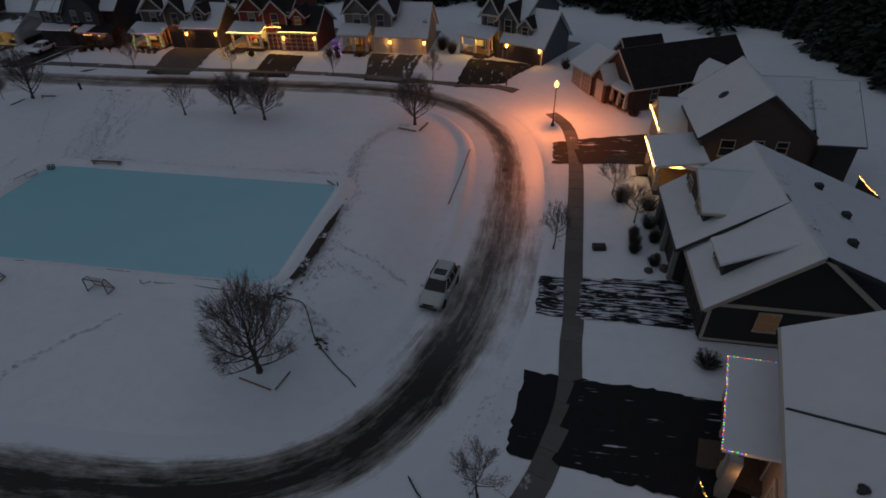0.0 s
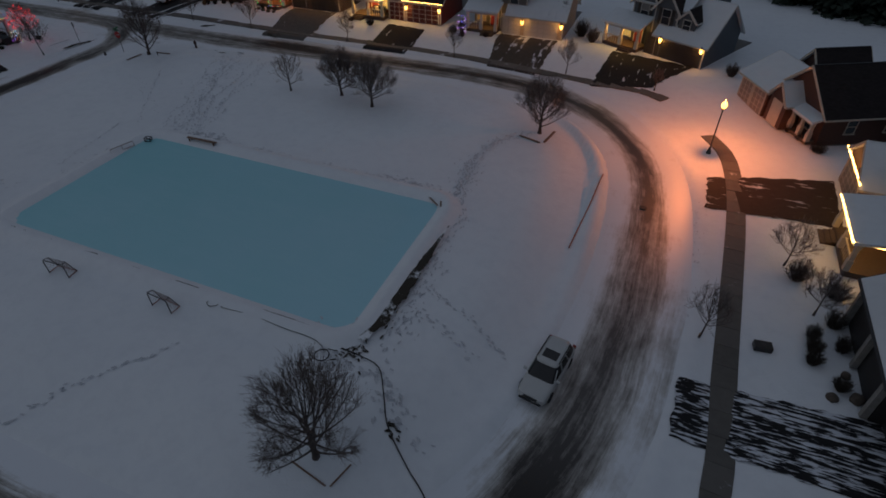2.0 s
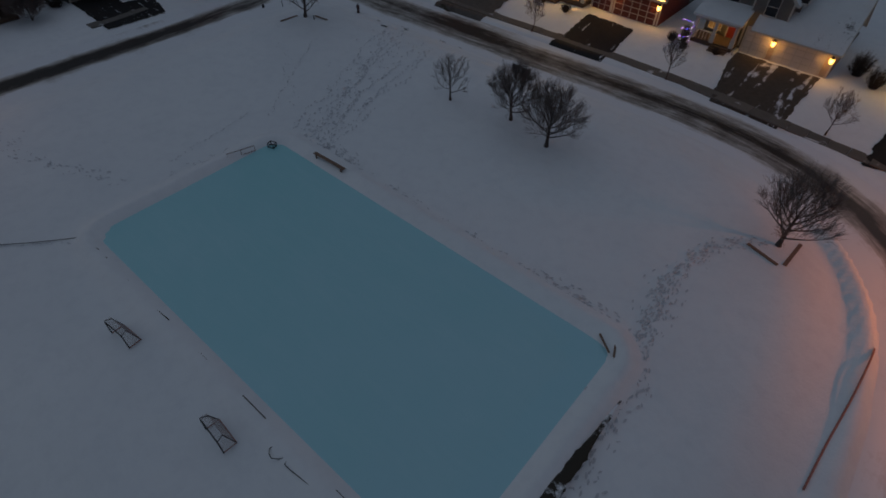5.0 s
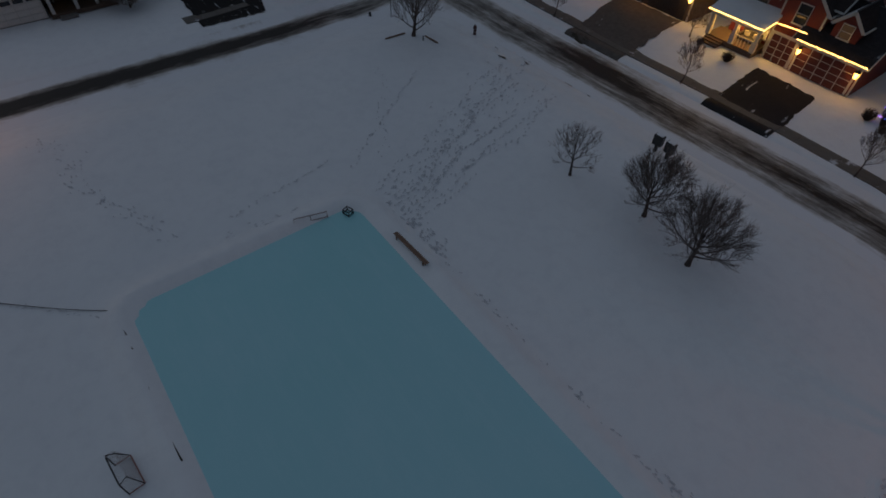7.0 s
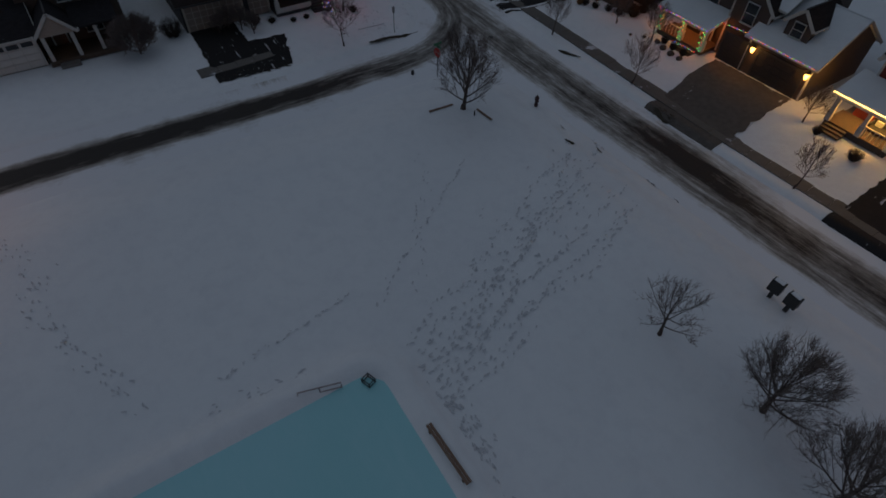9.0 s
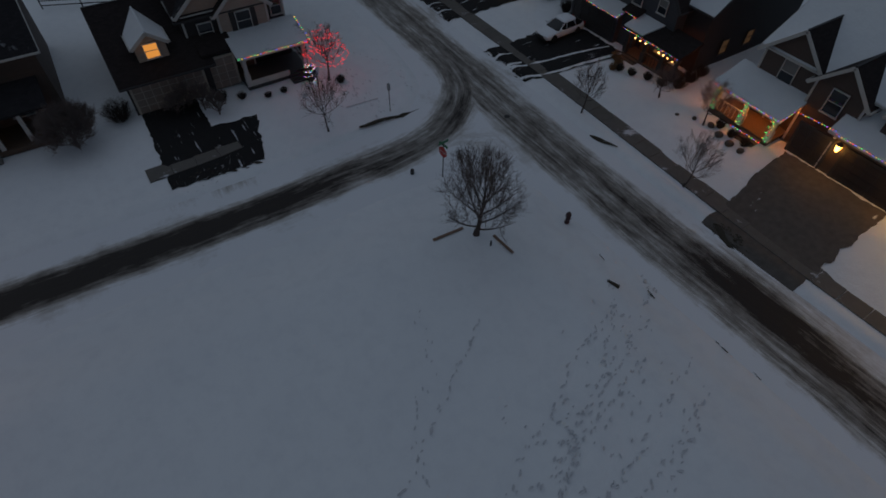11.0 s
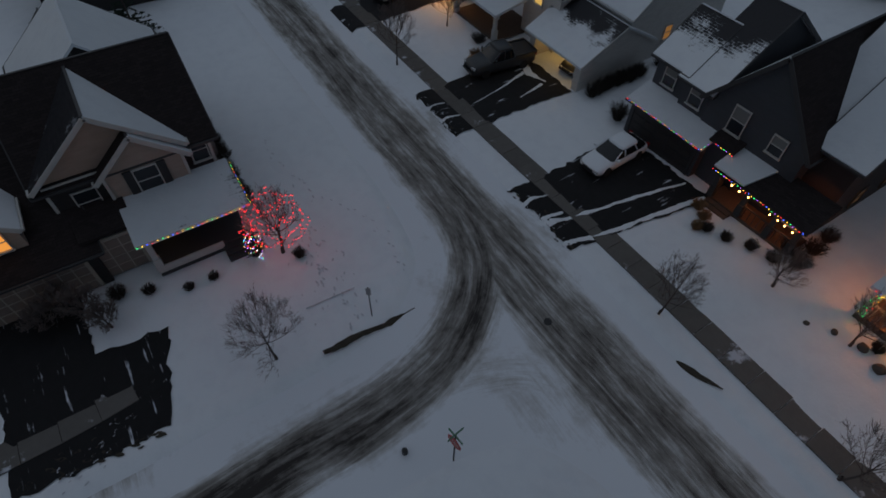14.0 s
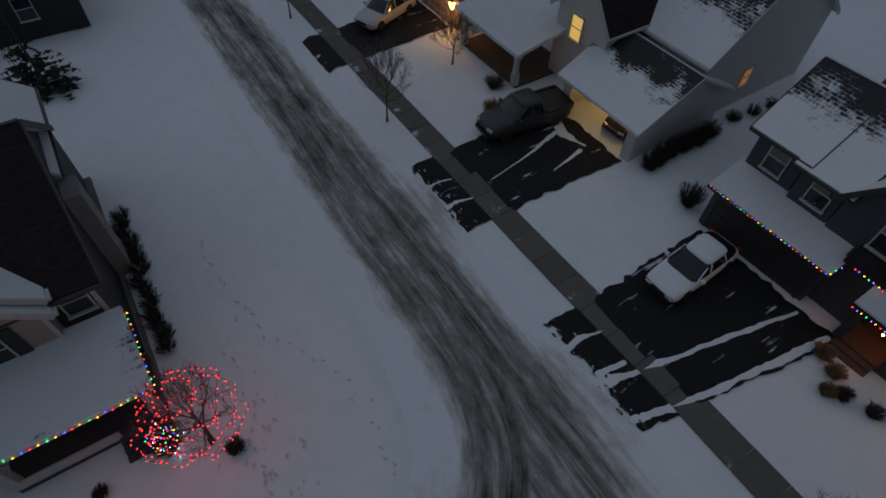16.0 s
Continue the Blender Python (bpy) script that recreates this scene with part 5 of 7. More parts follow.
part("chimney", Geo().box(6.3, 6.9, 6.2, 7.4, 0, 4.6), "stone", h)
string_lights([(-78.34, 46.3, 3.15), (-78.34, 51.76, 3.15), (-81.3, 51.78, 3.7)], ["green", "amber", "blue", "red", "amber"], 0.22, 0.028, "multicoloured string lights round a porch roof", 11)
lamp("dormer_light", (-80.2, 41.3, 4.4), 1.2, (1.0, 0.45, 0.1), 0.2)

# ---------------------------------------------------------------- the next house south on that side
h = thing("house", pose(-80.2, 29.0, 0.32, 0, 0, 90), "dark house with pale garage door and gabled porch", "house", "houses along the street")
block(h, -6.5, -0.6, 0, 9, 0, 2.6, "x", 2.6, "sid_brown", ("shingle_dusted", S))
garage_door(h, -3.2, -0.02, 0.05, 4.9, 2.1, "panel_white", "trim", 4, 5, True)
block(h, -0.8, 6.0, 2.2, 13, 0, 5.0, "x", 3.2, "sid_brown", ("shingle_dusted", S))
block(h, -0.3, 2.1, -0.6, 3.5, 2.3, 2.75, "y", 1.3, "sid_beige", ("shingle_dusted", "shingle_dusted"), over=0.3)
for px in (-0.1, 1.9):
    part("post", Geo().box(px - 0.14, px + 0.14, -0.5, -0.22, 0, 2.4), "trim", h)
part("porch_floor", Geo().box(-0.4, 5.2, -0.6, 2.3, 0, 0.35), "deck", h)
roof_sheet(h, [(2.2, -0.4, 2.5), (5.4, -0.4, 2.5), (5.4, 2.3, 3.3), (2.2, 2.3, 3.3)], "shingle_dusted")
for px in (3.6, 5.1):
    part("post", Geo().box(px - 0.13, px + 0.13, -0.3, -0.05, 0.35, 2.3), "trim", h)
window(h, 3.6, 2.15, 1.6, 1.2, 1.4, pane="glass_dark", cols=2)
front_door(h, 0.9, 2.15, 0.35)
window(h, 2.4, 2.17, 4.2, 0.9, 1.3)
part("step", Geo().box(0.2, 1.6, -1.3, -0.6, 0, 0.18), "concrete", h)

# a neighbour behind the corner house
h = thing("house", pose(-107.4, 50.0, 0.3, 0, 0, 90), "dark gabled house beyond a spruce", "house", "houses along the street")
block(h, -4, 4.4, 0, 9, 0, 3.4, "x", 3.0, "sid_char", ("shingle_dusted", S))
window(h, 1.5, -0.03, 1.9, 0.9, 1.3)

# ---------------------------------------------------------------- houses on the east side (front to the west)
# nearest: snowy roofs, coloured lights round the porch roof
E1M = pose(10.0, 20.7, 0.3, 0, 0, -105)
h = thing("house", E1M, "house with broad snowy roofs and coloured porch lights", "house", "houses along the street")
block(h, -0.2, 12.5, 2.1, 9.2, 0, 4.95, "x", 2.44, "sid_tan", (S, S), over=0.45, trim="trim_tan", ends=(False, True))
# thin dark bar laid on the roof as the shadow line between two slopes
part("valley_flashing", Geo().bar((4.4, 1.7, 4.80), (6.3, 4.75, 6.90), 0.10, 0.05), "trim_dark", h, "dark strip standing in for the shadow along a roof seam")
porch(h, 0.2, 5.4, 0.15, 2.1, 0.4, 2.70, 3.2, (0.5, 2.9, 5.1), trim="trim_tan", steps=4.0)
front_door(h, 4.1, 2.07, 0.4)
window(h, 1.8, 2.07, 1.5, 1.2, 1.3, pane="glass_dim", trim="trim_tan")
garage_door(h, 8.4, 2.07, 0.05, 4.7, 2.1, "panel_tan", "trim_tan", 4, 5)
part("stone_pier", Geo().box(5.5, 6.0, 0.3, 0.8, 0, 2.6), "stone", h)
part("vent", Geo().lathe([(0.14, 5.0), (0.14, 6.1), (0.2, 6.12), (0.02, 6.25)], 8, (8.2, 3.4, 0)), "black", h)
string_lights([E1M @ Vector(v) for v in ((-0.03, 2.6, 3.3), (-0.03, -0.03, 2.74), (5.63, -0.03, 2.74), (5.63, 0.9, 2.95))], MIXED, 0.15, 0.032, "multicoloured string lights round a porch roof", 21)
lamp("porch_light", E1M @ Vector((6.2, 0.9, 2.0)), 9, (1.0, 0.45, 0.15), 0.15)
string_lights([(7.9, 14.9, 1.45), (8.05, 13.9, 1.45)], ["warm", "amber"], 0.10, 0.035, "warm string lights on a low rail", 22)
t = thing("hand_rail", pose(8.0, 14.4, 0.3), "short dark rail beside a porch", "rail")
part("rail", Geo().bar((-0.1, 0.5, 1.1), (0.05, -0.5, 1.1), 0.06, 0.06), "trim_dark", t)
for s in (-1, 1):
    part("post", Geo().box(-0.03 - 0.075 * s, 0.03 - 0.075 * s, s * 0.5 - 0.03, s * 0.5 + 0.03, 0, 1.1), "trim_dark", t)

# long low house with shed dormers
h = thing("house", pose(10.0, 30.0, 0.35, 0, 0, -90), "dark house with wide snowy roof and two dormers", "house", "houses along the street")
part("foundation", Geo().box(-6.6, 5.4, 0.3, 8.4, -0.5, 0.1), "concrete", h)
block(h, 0.2, 5.5, -0.1, 8.5, 0, 2.89, "x", 3.61, "sid_char", (S, "roof_thin"), over=0.4, trim="trim_tan", ends=(False, True))
block(h, -6.8, 0.2, -0.7, 9.1, 0, 2.94, "x", 3.56, "sid_char", (S, S), over=0.4, trim="trim_dark")


def shed_dormer(x0, x1, y, z0, zf, yt, zt):
    g = Geo().add([(x0, y, z0), (x1, y, z0), (x1, y, zf), (x0, y, zf), (x0, yt, zt), (x1, yt, zt)], [(0, 1, 2, 3), (1, 5, 2), (0, 3, 4), (2, 5, 4, 3), (0, 4, 5, 1)])
    part("dormer_wall", g, "sid_char", h)
    roof_sheet(h, [(x0 - 0.25, y - 0.3, zf - 0.08), (x1 + 0.25, y - 0.3, zf - 0.08), (x1 + 0.25, yt, zt + 0.05), (x0 - 0.25, yt, zt + 0.05)], S, 0.14)
    for i in range(2 if x1 - x0 > 3 else 1):
        wx = (x0 + x1) / 2 if x1 - x0 < 3 else x0 + (x1 - x0) * (0.28 + 0.44 * i)
        window(h, wx, y - 0.02, (z0 + zf) / 2 + 0.05, 0.9, 0.5, pane="glass_dark", trim="trim_tan", cols=2)


block(h, -6.7, -0.95, 0.45, 3.9, 3.1, 4.75, "y", 1.25, "sid_char", (S, S), over=0.28, trim="trim_tan", ends=(True, False))
for wx in (-5.2, -2.4):
    window(h, wx, 0.43, 4.3, 1.0, 0.7, pane="glass_dark", trim="trim_tan", cols=2)
shed_dormer(1.9, 4.0, 0.55, 3.2, 4.55, 4.25, 6.42)
part("wall", Geo().add([(-6.5, 4.2, 6.3), (5.42, 4.2, 6.3), (-6.5, 13.2, 2.6), (5.42, 13.2, 2.6), (-6.5, 4.2, 0), (5.42, 4.2, 0), (-6.5, 13.2, 0), (5.42, 13.2, 0)],
                       [(0, 1, 3, 2), (1, 5, 7, 3), (0, 2, 6, 4), (2, 3, 7, 6), (4, 6, 7, 5), (0, 4, 5, 1)]), "sid_char", h)
roof_sheet(h, [(-7.2, 4.2, 6.66), (5.9, 4.2, 6.66), (5.9, 13.7, 2.75), (-7.2, 13.7, 2.75)], "roof_thin")
part("trim", Geo().bar((5.92, 4.2, 6.52), (5.92, 13.7, 2.6), 0.05, 0.2), "trim_dark", h)
window(h, 5.52, 3.0, 1.8, 1.05, 1.2, "right", "glass_faint", "trim_tan", cols=2)
garage_door(h, 2.9, -0.12, 0.05, 4.3, 2.1, "panel_dark", "trim_dark", 4, 5)
for px in (-6.5, -3.2, 0.0):
    part("post", Geo().box(px - 0.15, px + 0.15, -1.05, -0.75, 0, 2.6), "stone", h)
part("trim", Geo().box(5.50, 5.55, -0.1, 8.4, 2.62, 2.85), "trim_tan", h)
part("trim", Geo().box(5.50, 5.55, -0.1, 8.4, 0.1, 0.25), "trim_tan", h)
part("corner_board", Geo().box(5.50, 5.56, -0.12, 0.05, 0.1, 2.75), "trim_tan", h)
for vx, vy in ((-3.6, 7.4), (-0.6, 7.9), (3.2, 6.6)):
    part("roof_vent", Geo().box(vx - 0.2, vx + 0.2, vy - 0.2, vy + 0.2, 6.5 - 0.41 * (vy - 4.2), 6.95 - 0.41 * (vy - 4.2)), "black", h)

# gabled house with white-lit porch
h = thing("house", pose(12.6, 47.0, 0.35, 0, 0, -90), "dark gabled house with bright white lights on porch and garage", "house", "houses along the street")
part("foundation", Geo().box(-5.6, 4.6, 0.3, 11, -0.5, 0.1), "concrete", h)
block(h, -5.4, 3.4, 0.2, 8.6, 0, 4.3, "x", 3.35, "sid_brown", (S, S), over=0.4, trim="trim_dark")
block(h, -4.7, 2.55, 4.6, 8.5, 0, 4.98, "y", 2.57, "sid_char", (S, "roof_thin"), over=0.3, trim="trim_dark", ends=(False, False))
block(h, -5.0, 3.9, 8.65, 11.3, 0, 4.4, "y", 3.15, "sid_char", (S, "roof_thin"), over=0.35, trim="trim_dark", ends=(False, True))
window(h, 3.43, 2.2, 3.2, 1.0, 1.3, "right", "glass_dark", "trim_tan")
for wx in (4.4, 6.2):
    window(h, 3.43, wx, 3.45, 0.8, 0.9, "right", "glass_dark", "trim_tan")
porch(h, 0.9, 6.2, -3.4, 0.3, 0.4, 2.70, 3.3, (1.1, 3.5, 5.9), trim="trim_tan", steps=2.2)
front_door(h, 2.2, 0.17, 0.4)
window(h, 4.0, 0.17, 1.6, 1.2, 1.3, pane="glass_yellow", trim="trim_tan")
block(h, -6.6, -1.2, -1.9, 5.0, 0, 2.5, "y", 1.9, "sid_redbrown", ("roof_snow", S), over=0.35, trim="trim_tan")
garage_door(h, -3.9, -1.92, 0.05, 4.3, 2.0, "panel_tan", "trim_tan", 4, 5)
part("attic_vent", Geo().lathe([(0.42, 0), (0.42, 0.06)], 16), "black", h, "round dark vent", pose_at=pose(-0.8, 2.2, 6.0, 38, 0, 0))
string_lights([(9.0, 46.2, 3.06), (9.0, 40.7, 3.06), (12.4, 40.6, 3.10)], ["warm"], 0.10, 0.065, "bright warm-white string lights round a porch roof", 31)
string_lights([(10.35, 53.9, 3.0), (10.35, 48.0, 3.0)], ["warm"], 0.10, 0.065, "bright warm-white string lights along a garage eave", 32)
for py in (41.5, 43.5, 45.3):
    lamp("porch_light", (9.8, py, 2.5), 26, (1.0, 0.52, 0.14), 0.2)
lantern(pose(10.6, 47.6, 2.25, 0, 0, -90), "glowing lantern beside a garage door", 14)

t = thing("deck_rail", pose(25.6, 42.6, ground_z(25.6, 42.6)), "dark deck rail hung with warm lights", "rail")
for k in (-1.6, 0.0, 1.6):
    part("post", Geo().box(-0.05, 0.05, k - 0.05, k + 0.05, 0, 1.0), "trim_dark", t)
part("rail", Geo().box(-0.06, 0.06, -1.7, 1.7, 0.95, 1.05), "trim_dark", t)
part("panel", Geo().box(-0.02, 0.02, -1.55, 1.55, 0.12, 0.92), "trim_dark", t)
string_lights([(25.45, 41.0, 1.55), (25.5, 42.6, 1.42), (25.45, 44.2, 1.55)], ["warm"], 0.22, 0.036, "warm string lights on a deck rail", 33)

# red-brown house turned to the bend
h = thing("house", pose(9.4, 58.4, 0.45, 0, 0, -62), "red-brown house with dark roof and tan garage doors", "house", "houses along the street")
part("foundation", Geo().box(-9.8, -0.1, 0.5, 13, -0.5, 0.1), "concrete", h)
block(h, -6.6, 0, 0, 14, 0, 2.75, "y", 2.8, "sid_redbrown", (S, "shingle"), over=0.4, trim="trim_tan")
block(h, -10.0, -5.6, -1.6, 4.6, 0, 2.55, "x", 1.7, "sid_redbrown", (S, S), trim="trim_tan")
garage_door(h, -8.9, -1.62, 0.05, 1.7, 2.05, "panel_tan", "trim_tan", 4, 3)
garage_door(h, -6.8, -1.62, 0.05, 1.7, 2.05, "panel_tan", "trim_tan", 4, 3)
block(h, -9.4, -6.8, 3.4, 8, 0, 3.6, "y", 1.5, "sid_redbrown", (S, "shingle"), trim="trim_tan")
block(h, -5.4, -3.0, -1.5, 2, 0, 2.5, "y", 1.3, "sid_redbrown", (S, S), over=0.3, trim="trim_tan")
part("door_arch", Geo().box(-4.9, -3.5, -1.53, -1.48, 0, 2.2), "trim_tan", h)
porch(h, -3.0, -0.1, -1.0, 0.1, 0.3, 2.2, 2.6, (-2.8, -1.5, -0.3), trim="trim_tan", rail=False)
window(h, -1.6, -0.03, 1.5, 1.2, 1.3, pane="glass_dark", trim="trim_tan")
for wy in (2.5, 6.0):
    window(h, 0.03, wy, 1.6, 0.8, 1.2, "right", "glass_dark", "trim_tan")
block(h, -0.5, 4.0, 7.0, 11.5, 0, 2.6, "x", 1.6, "sid_redbrown", ("roof_snow", S), trim="trim_tan")

# ---------------------------------------------------------------- lanterns and porch lights of the row
for lx, ly, lz, tag in ((-36.0, 74.15, 2.70, "red"), (-31.5, 74.15, 2.75, "red"), (-20.9, 74.55, 2.45, "pale"), (-16.2, 74.55, 2.45, "pale"), (-50.8, 74.35, 2.85, "dark"), (-46.3, 74.35, 2.90, "dark")):
    lantern(pose(lx, ly, lz), f"glowing wall lantern on a {tag} garage front", 34, 1.35)
for d in (1.25, 6.0):
    c0, s0 = math.cos(radians(-26)), math.sin(radians(-26))
    lantern(pose(-6.1 + d * c0, 74.0 + d * s0 - 0.05, 2.75, 0, 0, -26), "glowing wall lantern on a slate garage front", 40, 1.5)
lantern(pose(-95.2, 74.15, 1.9), "glowing wall lantern on a brown garage front", 60, 1.6)
for lx, ly, watts in ((-42.2, 74.2, 140), (-40.3, 74.2, 140), (-26.2, 74.6, 30), (-24.8, 74.8, 20)):
    lamp("porch_light", (lx, ly, 3.05), watts, (1.0, 0.50, 0.10), 0.15)
lamp("porch_light", (-10.2, 75.2, 3.0), 85, (1.0, 0.50, 0.10), 0.15)
lamp("porch_light", (-8.6, 74.6, 3.0), 65, (1.0, 0.50, 0.10), 0.15)
for lx in (-58.0, -55.6):
    lamp("porch_light", (lx, 74.4, 2.8), 60, (1.0, 0.25, 0.04), 0.15)
string_lights([(-43.75, 72.82, 3.62), (-38.7, 72.82, 3.62), (-38.4, 73.6, 4.2), (-36.0, 73.85, 4.2)], ["warm"], 0.13, 0.045, "warm-white string lights along a porch roof", 41)
string_lights([(-36.5, 73.75, 3.62), (-31.0, 73.75, 3.62)], ["warm"], 0.13, 0.045, "warm-white string lights along a garage eave", 42)
string_lights([(-59.2, 73.0, 3.1), (-54.2, 73.0, 3.1), (-53.8, 73.6, 3.9), (-51.2, 73.6, 4.1)], MIXED, 0.17, 0.028, "multicoloured string lights along a porch roof", 43)
string_lights([(-51.3, 73.9, 3.75), (-45.9, 73.9, 3.75)], MIXED, 0.17, 0.028, "multicoloured string lights along a garage eave", 44)
for px in (-58.9, -56.7, -54.6):
    string_lights([(px + 0.16 * math.cos(a * 1.3), 73.25 + 0.16 * math.sin(a * 1.3), 1.2 + a * 0.09) for a in range(20)], ["green", "red", "amber", "green"], 0.16, 0.034, "coloured lights wound round a porch post", 45 + int(-px))
string_lights([(-57.0, 73.0, 1.15), (-54.6, 73.0, 1.15)], MIXED, 0.18, 0.034, "multicoloured lights along a porch step", 49)


# ---------------------------------------------------------------- the rink and its gear
def rounded(x0, x1, y0, y1, r, n=6):
    out = []
    for cx, cy, a0 in ((x1 - r, y0 + r, -90), (x1 - r, y1 - r, 0), (x0 + r, y1 - r, 90), (x0 + r, y0 + r, 180)):
        out += [(cx + r * math.cos(radians(a0 + 90 * i / n)), cy + r * math.sin(radians(a0 + 90 * i / n))) for i in range(n + 1)]
    return out


ring = rounded(RX0 - 0.4, RX1 + 0.4, RY0 - 0.4, RY1 + 0.4, 1.1)
ice = new("rink", Geo().slab([(x + (0.9 if y < 31 and x < -40 else 0) * -0.4, y, 1.135) for x, y in ring], 0.12).mesh("rink", "ice"))
tagged(ice, "flooded backyard-style skating rink of blue-green ice", "ice rink", kind="structure")


def goal(x, y, turn, label):
    """A hockey goal: bent frame, base, netting."""
    t = thing("hockey_goal", pose(x, y, ground_z(x, y) + 0.03, 0, 0, turn), label, "hockey goal", "hockey goals")
    w, hgt, dep, r = 0.74, 0.98, 0.62, 0.03
    part("frame", Geo().tube([(-w, 0, 0), (-w, 0, hgt - .1), (-w + .1, 0, hgt), (w - .1, 0, hgt), (w, 0, hgt - .1), (w, 0, 0)], [r] * 6, 6), "trim_dark", t, "dark tube frame")
    part("base", Geo().tube([(-w, 0, 0.03), (-w, dep, 0.03), (w, dep, 0.03), (w, 0, 0.03)], [r] * 4, 6), "red_pipe", t)
    for s in (-1, 1):
        part("brace", Geo().tube([(s * w, 0, hgt), (s * w * .8, dep * .5, hgt), (s * w, dep, 0.03)], [r * .8] * 3, 5), "trim_dark", t)
    g = Geo()
    for i in range(25):
        f = -w + 2 * w * i / 24
        g.tube([(f, 0.02, hgt), (f * .95, dep * .5, hgt - .02), (f, dep, 0.05)], [0.005] * 3, 3, False)
    for j in range(15):
        z = hgt * j / 14
        yb = dep - (dep * .5) * (z / hgt)
        g.tube([(-w, yb, z), (w, yb, z)], [0.005] * 2, 3, False)
        for s in (-1, 1):
            g.tube([(s * w, 0, z), (s * w, yb, z)], [0.005] * 2, 3, False)
    part("net", g, "net", t)
    return t


goal(-34.3, 22.06, 5, "hockey goal with dark frame standing in the snow")
goal(-26.4, 22.2, -4, "hockey goal with dark frame near the rink's edge")


def plank(a, b, w, label, z=None, name="plank", thick=0.06, mat="wood"):
    za, zb = (ground_z(*a) + 0.05, ground_z(*b) + 0.05) if z is None else (z, z)
    ob = new(name, Geo().bar((*a, za), (*b, zb), w, thick).mesh(name, mat))
    soften(ob, 0.01)
    return tagged(ob, label, "plank")


def bench(x, y, turn, length, label, mat="wood"):
    t = thing("bench", pose(x, y, ground_z(x, y) + 0.02, 0, 0, turn), label, "bench", "rinkside benches")
    for i in range(2):
        part("seat_board", Geo().box(-length / 2, length / 2, -0.13 + i * 0.14, -0.01 + i * 0.14, 0.42, 0.46), mat, t)
    for s in (-1, 1):
        x0 = s * (length / 2 - 0.25)
        part("leg", Geo().box(x0 - 0.05, x0 + 0.05, -0.13, -0.08, 0, 0.42), mat, t)
        part("leg", Geo().box(x0 - 0.05, x0 + 0.05, 0.07, 0.12, 0, 0.42), mat, t)
    return t


bench(-37.5, 38.15, 2, 2.9, "brown plank bench beside the ice")
t = thing("push_frame", pose(-42.85, 34.9, ground_z(-43.2, 34.9), 0, 0, 74), "pale tube barrier frame lying at the rink's edge", "barrier", "")
part("frame", Geo().tube([(-0.95, 0, 0.05), (-0.95, 0, 0.5), (0.95, 0, 0.5), (0.95, 0, 0.05)], [0.035] * 4, 6).tube([(-0.95, 0, 0.1), (0.95, 0, 0.1)], [0.03] * 2, 6), "net", t)
part("strut", Geo().tube([(0, 0, 0.1), (0, 0, 0.5)], [0.03] * 2, 6), "net", t)
t = thing("crate", pose(-42.2, 36.95, ground_z(-42.2, 36.95) + 0.02, 0, 0, 20) @ Matrix.Scale(0.75, 4), "small dark crate at the rink's corner", "crate")
for sx in (-0.3, 0.3):
    for sy in (-0.25, 0.25):
        part("post", Geo().box(sx - 0.03, sx + 0.03, sy - 0.03, sy + 0.03, 0, 0.42), "black", t)
for hz in (0.06, 0.40):
    for sy in (-0.25, 0.25):
        part("rail", Geo().box(-0.27, 0.27, sy - 0.025, sy + 0.025, hz - 0.03, hz + 0.03), "black", t)
    for sx in (-0.3, 0.3):
        part("rail", Geo().box(sx - 0.025, sx + 0.025, -0.22, 0.22, hz - 0.03, hz + 0.03), "black", t)

# boards that show at the rink's south edge
rnd = random.Random(3)
for a, b in ((-41.6, -40.9), (-40.2, -39.95), (-37.6, -37.35), (-35.3, -33.5), (-32.1, -30.0), (-27.2, -25.5), (-20.9, -18.8), (-18.7, -16.6)):
    plank((a, 24.15 + rnd.uniform(-.05, .05)), (b, 24.2 + rnd.uniform(-.05, .05)), 0.06, "dark board edge showing through the rink's snow bank", 1.36, "edge_board", 0.07, "earth")
plank((-16.9, 37.9), (-16.0, 37.2), 0.10, "broken board at the rink's corner", 1.33, "edge_board")
plank((-16.1, 38.1), (-15.7, 37.1), 0.10, "broken board at the rink's corner", 1.36, "edge_board")
# timber frames laid round two trees
plank((-14.6, 17.5), (-12.7, 17.2), 0.07, "half-buried edging board under a tree")
plank((-12.5, 17.25), (-12.1, 18.4), 0.07, "half-buried edging board under a tree")
plank((-58.55, 50.1), (-58.45, 52.0), 0.15, "half-buried edging board under a tree")
plank((-57.1, 53.15), (-55.5, 53.3), 0.15, "half-buried edging board under a tree")
plank((-13.7, 49.5), (-11.8, 48.9), 0.20, "snow-dusted edging board under a tree")
plank((-11.5, 49.2), (-11.3, 52.2), 0.22, "reddish edging board under a tree")


